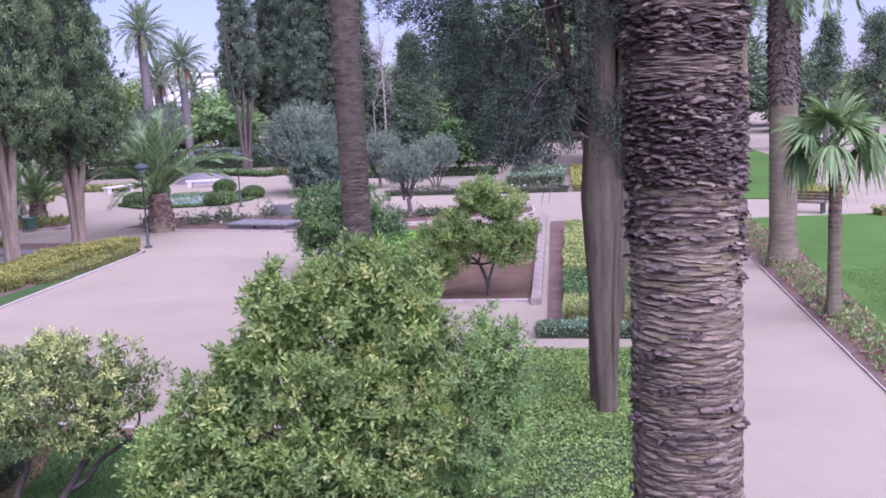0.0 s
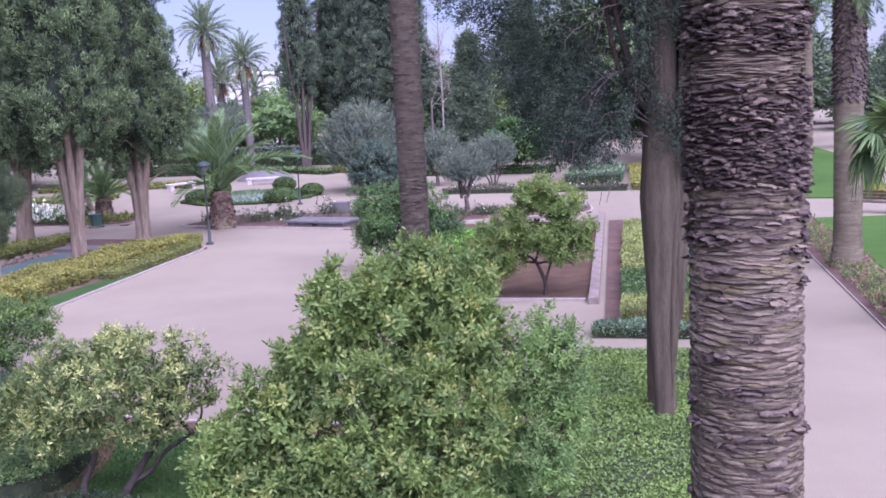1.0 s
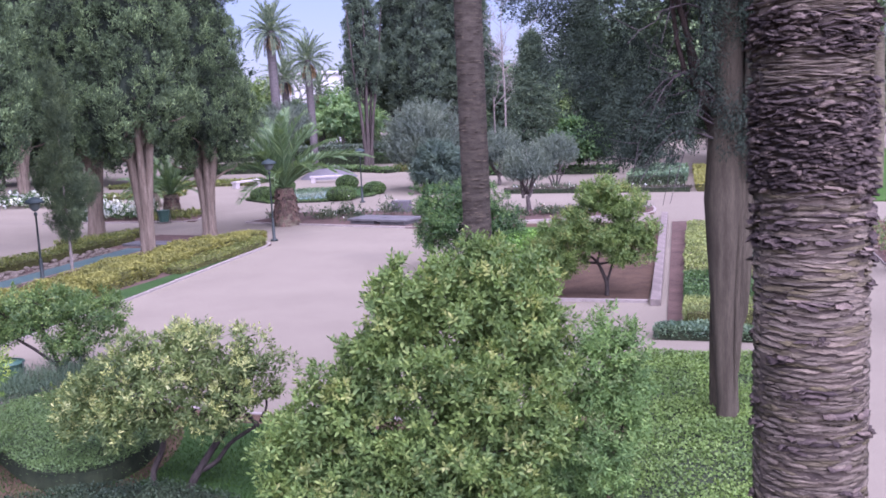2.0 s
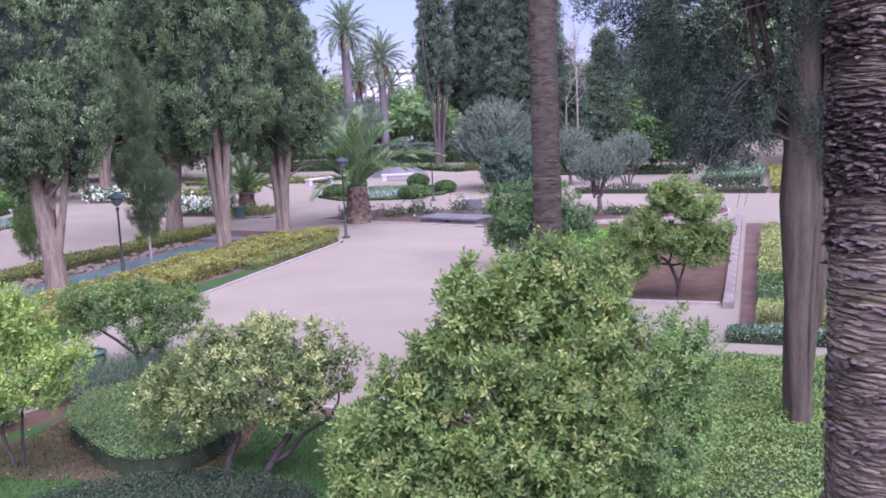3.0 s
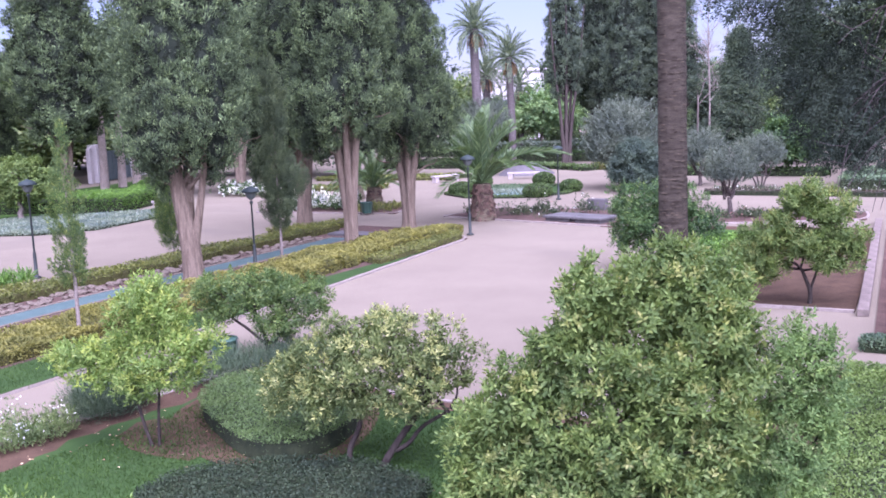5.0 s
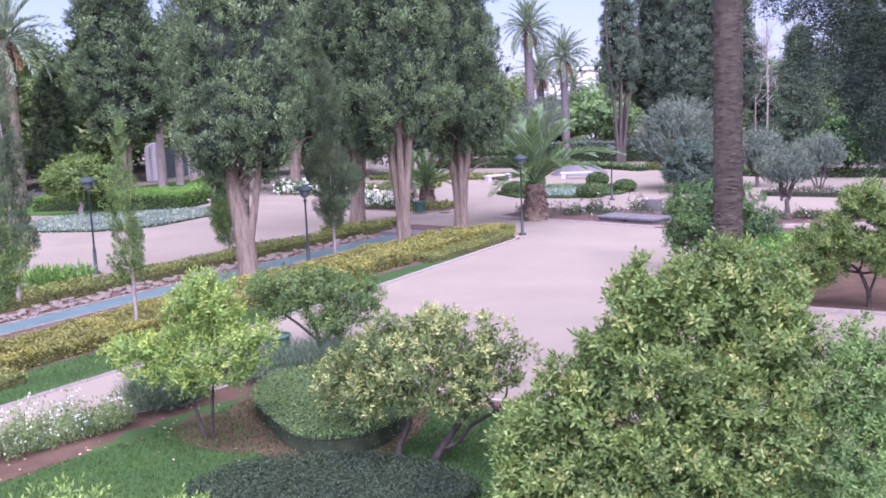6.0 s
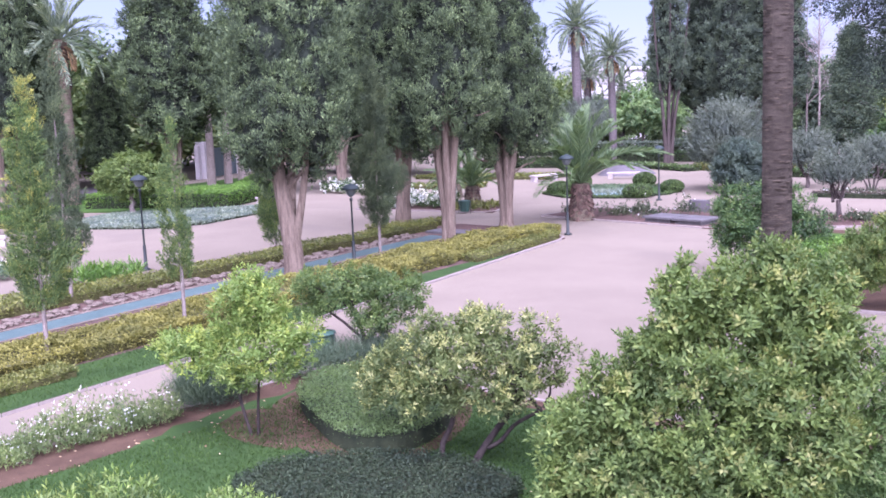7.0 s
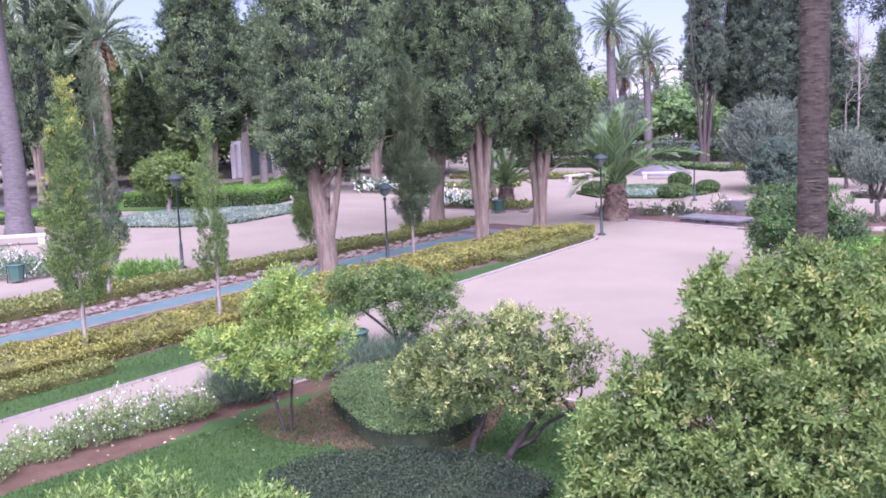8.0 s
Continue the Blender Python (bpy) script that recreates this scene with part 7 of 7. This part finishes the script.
# single taller rose bushes
for k, (x, y, h) in enumerate(((-14.6, 47.6, 0.8), (-12.0, 46.6, 0.9), (-11.2, 47.4, 1.0), (-10.2, 46.0, 1.15), (-8.9, 47.2, 1.0), (-7.2, 46.6, 0.9), (-5.4, 45.6, 0.9), (-3.9, 46.0, 1.0), (-1.2, 45.6, 0.8), (0.8, 45.9, 0.8))):
    clump("rose_bush", "slender rose bush with sparse leaves and pale blooms", blob(x, y, 0.55, 0.5, 10, k), h, L_ROSE, 110, 0.12, 260 + k, M_WHITE_PETAL if k % 3 else M_PINK_PETAL, 5, 0.07, "rose bush", "rose bushes", aspect=0.4)
citrus_tree("bush", "dark blue-green bush at the foot of the olive", (-7.7, 58.0, 0),
            [(0, 0, 1.6, 1.5, 1.3, 1.3), (1.0, 0.2, 1.3, 1.0, 1.0, 1.0), (-0.9, 0, 1.3, 0.9, 0.9, 0.9), (0.2, -0.2, 0.7, 1.1, 1.0, 0.6)],
            [([(0, 0, -0.05), (0, 0, 0.3)], (0, 0, 0.8), 0.06)], (L_BLUE, L_BLUE), M_BARK_CITRUS, 300, 0.16, 271, "", "bush", cell=0.45)

# flat grey slabs in the rose bed, and a stone block
slab = thing("stone_slab", "flat grey stone slabs lying in the rose bed", "slab")
for k, (x, y) in enumerate(((-9.3, 44.6), (-7.8, 43.9))):
    part("plate", bm_mesh("plate", box_bm(1.55, 1.5, 0.10, 0.015)), M_SLATE, slab, at=pose(x, y, 0.25, 0, 0, -24))
    part("plinth", bm_mesh("plinth", box_bm(1.35, 1.3, 0.20, 0.02)), M_SLATE, slab, at=pose(x, y, 0.10, 0, 0, -24))
tagged(part("stone_block", bm_mesh("stone_block", box_bm(0.95, 0.45, 0.6, 0.03)), M_MOUND, at=pose(-8.5, 48.6, 0.3, 0, 0, -14)), "plain grey stone block at the bed corner", "stone block")

# ---------------------------------------------------------------- round bed with clipped balls
octo = blob(-15.6, 59.0, 4.1, 4.1, 8, 0.35)
ring_hedge = [(octo[k], octo[(k + 1) % 8]) for k in range(8)]
sheet("bed", octo, 0.06, M_LAWN, "eight-sided carpet bed of low green plants", "flower bed")
for a, b in ring_hedge:
    hedge("box_hedge", "low box hedge round the eight-sided bed", band(a, b, 0.4), 0.13, L_BALL, 170, 0.1, "box hedges of the round bed", 0.04, 2, int(abs(a[0] * 10)))
clump("carpet_flowers", "pale blue and silver carpet of bedding plants", blob(-15.4, 57.4, 2.3, 1.3, 14), 0.16, L_SILVER, 700, 0.16, 220, M_BLUE_PETAL, 420, 0.10, "flowers")
clump("carpet_flowers", "grey-green carpet of low bedding plants", blob(-15.8, 60.2, 2.6, 1.3, 14), 0.16, L_LAV, 600, 0.16, 221, None, 0, 0.05, "flowers")


def ball_bush(x, y, rx, rz, seed):
    r = np.random.default_rng(seed)
    top = thing("topiary_ball", "dark green bush clipped to a flattened ball", "bush", "clipped balls", (x, y, 0))
    d = unit(r.normal(size=(2600, 3)))
    d = d[d[:, 2] > -0.75]
    p = d * [rx, rx, rz] * r.uniform(0.93, 1.02, (len(d), 1)) + [0, 0, rz * 0.9]
    part("foliage", np_mesh("topiary_leaves", *leaf_set(p, d + r.normal(size=d.shape) * 0.5, 0.10, 0.06, r, 0.25, d)), L_BALL, top)
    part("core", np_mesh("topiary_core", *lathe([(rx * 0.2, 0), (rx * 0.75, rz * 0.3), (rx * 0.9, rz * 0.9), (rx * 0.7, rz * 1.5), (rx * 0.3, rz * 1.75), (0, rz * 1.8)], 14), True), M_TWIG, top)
    return top


for k, (x, y, rx, rz) in enumerate(((-18.35, 57.4, 0.80, 0.40), (-13.2, 55.7, 0.82, 0.40), (-11.9, 58.9, 0.66, 0.37), (-18.6, 62.3, 0.75, 0.45), (-14.5, 63.0, 0.7, 0.45))):
    ball_bush(x, y, rx, rz, 230 + k)

# grey mound behind the bench, long parterre hedges, far beds
mound_sets = lathe([(2.2, 0.0), (1.7, 0.35), (1.1, 0.65), (0.5, 0.85), (0.0, 0.92)], 20)
tagged(part("planted_mound", np_mesh("planted_mound", *mound_sets, True), M_MOUND, at=(-18.2, 73.2, 0)), "low grey gravelled mound behind a stone bench", "mound")
for k, (a, b, w, h, mat) in enumerate((((-34, 70.5), (-22.5, 69.5), 2.2, 0.25, L_OHEDGE), ((-36, 60.5), (-25.5, 62.5), 1.6, 0.3, L_OHEDGE), ((-13.5, 77), (-5, 73.5), 1.6, 0.5, L_OHEDGE), ((-30, 93), (-13, 90.5), 2.0, 1.6, L_SILVER), ((-28, 88.6), (-13.5, 86.8), 1.2, 0.9, L_BOX), ((-19.5, 80.8), (-13.6, 75.4), 1.3, 0.35, L_BALL), ((-36, 100), (-14, 98), 2.2, 1.0, L_BOX),
                                         ((-38, 110), (-12, 107), 2.4, 1.1, L_SILVER), ((-40, 122), (-14, 120), 2.6, 1.2, L_BOX), ((-6, 70), (3, 67.5), 1.4, 0.5, L_BOX), ((-34, 82), (-24, 81), 1.6, 0.5, L_BOX))):
    hedge("parterre_hedge", "clipped hedge of the distant parterre", band(a, b, w), h, mat, 48, 0.22, "parterre hedges", 0.12, 1.2, 240 + k)


# ---------------------------------------------------------------- bins
def bin_box(x, y, turn, label):
    top = thing("litter_bin", label, "bin", "green bins", pose(x, y, 0, 0, 0, turn))
    bm = bmesh.new()
    bmesh.ops.create_cone(bm, segments=10, radius1=0.24, radius2=0.30, depth=0.55, cap_ends=True)
    bmesh.ops.translate(bm, vec=(0, 0, 0.38), verts=bm.verts)
    part("body", bm_mesh("bin_body", bm), M_BIN, top)
    part("rim", np_mesh("bin_rim", *lathe([(0.29, 0.62), (0.33, 0.63), (0.33, 0.68), (0.27, 0.68)], 12)), M_BIN, top)
    for s in (-1, 1):
        part("post", np_mesh("bin_post", *lathe([(0.02, 0), (0.02, 0.7), (0, 0.7)], 6)), M_IRON, top, at=(s * 0.34, 0, 0))
    return top


bin_box(-20.4, 47.2, 0, "green litter bin at the corner of the bed")
bin_box(-29.35, 24.05, 30, "green litter bin before white flowers")
bin_box(-11.65, 18.35, 0, "green litter bin under the orange tree")

# ---------------------------------------------------------------- distant palms, buildings, gate, tree line
for x, y, h, s, k, f in ((-21.5, 71.8, 11.0, 0.8, 301, 54), (-21.6, 82.2, 9.2, 0.85, 302, 50), (-24.9, 86.4, 7.9, 0.85, 303, 44), (-24.6, 97.0, 6.9, 0.9, 304, 32)):
    palm(x, y, h, 0.34, 0.30, k, "tall pale palm standing before the white building", f, s, FRONDS_FAR, "distant palms", 0.2, 0.04, 0, -35, 80, 14, M_PALM_GREY)


def building(x, y, w, d, h, turn, label, floors=2):
    top = thing("building", label, "building", "", pose(x, y, 0, 0, 0, turn))
    part("wall", bm_mesh("wall", box_bm(w, d, h, 0.05, (0, 0, h / 2))), M_WALL, top)
    part("roof", bm_mesh("roof", box_bm(w + 0.5, d + 0.5, 0.35, 0.05, (0, 0, h + 0.17))), M_WALL, top)
    n = max(2, int(w / 3))
    for f in range(floors):
        for k in range(n):
            wx = -w / 2 + (k + 0.5) * w / n
            win = part("window", bm_mesh("window", box_bm(1.2, 0.12, 1.5, 0.02)), M_MARBLE, top, at=(wx, -d / 2 - 0.03, 1.9 + f * 3.1))
            part("pane", bm_mesh("pane", box_bm(1.0, 0.06, 1.3, 0.0)), M_GATE, win, at=(0, -0.05, 0))
    return top


building(-29.6, 112, 5.6, 7, 8.8, -15, "white two-storey building behind distant palms")

# bark lightened in colour, so trunks under the crowns look sunlit
M_BARK_LIT = surface("lit_street_bark", (0.26, 0.215, 0.18), (0.44, 0.37, 0.32), 3, 24, 0.9, 0.5, (3, 3, 1))
gate = thing("gate_wall", "pale boundary wall with a dark metal gate", "wall", "", pose(-56.6, 74.8, 0, 0, 0, 98.5))
for s in (-1, 1):
    part("pillar", bm_mesh("pillar", box_bm(1.0, 0.9, 3.3, 0.04, (s * 3.3, 0, 1.65))), M_WALL, gate)
    ln = 0.5 if s < 0 else 6.0
    part("wall", bm_mesh("wall", box_bm(ln, 0.4, 3.0, 0.03, (s * (3.8 + ln / 2), 0.1, 1.5))), M_WALL, gate)
    leaf_part = part("gate_leaf", bm_mesh("gate_leaf", box_bm(2.7, 0.08, 2.6, 0.02, (s * 1.4, 0, 1.35))), M_GATE, gate, "dark grey metal gate leaf")
    for k in range(4):
        part("gate_bar", bm_mesh("gate_bar", box_bm(0.08, 0.05, 2.5, 0.01, (s * (0.45 + 0.65 * k), -0.065, 1.35))), M_GATE, leaf_part)
for x, y in ((-49.5, 63.9), (-49.4, 66.0), (-50.5, 69.4), (-51.3, 73.0)):
    rr = np.random.default_rng(int(abs(x * 10)))
    top = thing("tree", "bare trunk of a tall street tree, lightened as if sunlit", "tree", "gate trees", (x, y, 0))
    part("trunk", np_mesh("bare_trunk", *tube([(0, 0, -0.1), (0.05, 0, 2), (0, 0.1, 5), (0.1, 0, 8)], [0.36, 0.3, 0.27, 0.22], 10, rr, 0.06), True), M_BARK_LIT, top)
    part("crown", np_mesh("bare_crown", *crown_leaves([(0, 0, 9.5, 2.2, 2.2, 3.2), (0.6, 0.5, 7.6, 1.6, 1.6, 1.4)], 420, 7, 0.4, int(abs(x * 7)), 0.2, 1.0, 0.4, 0.4)), L_CYP, top)

PROTO = [far_tree(-62, 84, 4.2, 12.5, 401, "tall leafy tree of the garden's edge", L_FAR, 2.0, 0.75), far_tree(-54, 90, 3.6, 14, 402, "tall dark conifer of the garden's edge", L_CYP_FAR, 1.6, 0.7), far_tree(-70, 76, 4.6, 10, 403, "broad leafy tree of the garden's edge", L_SHRUB, 1.6, 0.8)]
rr = random.Random(77)
for k in range(46):
    a = radians(-52 + 104 * k / 45 + rr.uniform(-1, 1))
    d = rr.uniform(118, 150) if abs(k - 17) < 4 else rr.uniform(92, 140)
    if -24 < math.degrees(a) < -10:
        d = rr.uniform(128, 160)
    s = rr.uniform(0.8, 1.25) * (0.55 if -19 < math.degrees(a) < -12.5 or 14 < math.degrees(a) < 27 else 1.0)
    if -7.5 < math.degrees(a) < 1.0:
        d, s = 116, 0.7
    copy_thing(PROTO[rr.randrange(3)], Matrix.Translation((math.sin(a) * d, math.cos(a) * d, 0)) @ Matrix.Rotation(rr.uniform(0, 6), 4, "Z") @ Matrix.Diagonal((s * 1.3, s * 1.3, s, 1)))
for x, y, s, k in ((-47, 77, 1.0, 1), (-39, 76, 0.9, 0), (-66, 84, 1.1, 1), (-66, 62, 1.1, 2), (-70, 50, 1.2, 0), (-62, 44, 1.0, 1), (-74, 38, 1.0, 2), (13.5, 74, 1.0, 1), (20.5, 78, 0.5, 0), (30, 62, 0.45, 2), (27.5, 78, 0.42, 1), (-32, 73, 0.75, 1), (17, 92, 0.7, 2), (23.5, 88, 0.85, 1), (-23, 107, 0.5, 0), (-17, 109, 0.5, 2), (-29, 106, 0.5, 2), (-12, 105, 0.55, 0), (-7, 112, 0.6, 1), (-1, 104, 0.6, 0), (3, 100, 0.65, 2), (-36, 117, 0.85, 2), (-24.2, 119, 0.85, 0), (-33.4, 119, 0.7, 0)):
    copy_thing(PROTO[k], Matrix.Translation((x, y, 0)) @ Matrix.Rotation(x, 4, "Z") @ Matrix.Scale(s, 4))

# fallen leaves on soil and grass near the lime tree
rr = np.random.default_rng(510)
fp = np.concatenate([scatter(blob(-9.6, 13.8, 2.6, 1.6, 16), 50, rr), scatter([(-13.0, 10.0), (-11.2, 15.0), (-10.6, 14.6), (-12.2, 9.6)], 30, rr), scatter(blob(-3.6, 11.2, 2.2, 1.6, 14), 40, rr)])
fb = np.concatenate([fp, np.full((len(fp), 1), 0.115)], 1)
fallen = part("fallen_leaves", np_mesh("fallen_leaves", *leaf_set(fb, rr.normal(size=(len(fp), 3)) * [1, 1, 0.15], 0.06, 0.03, rr)), L_FALLEN)
tagged(fallen, "scattered pale dry leaves on soil and lawn", "fallen leaves", kind="stuff")
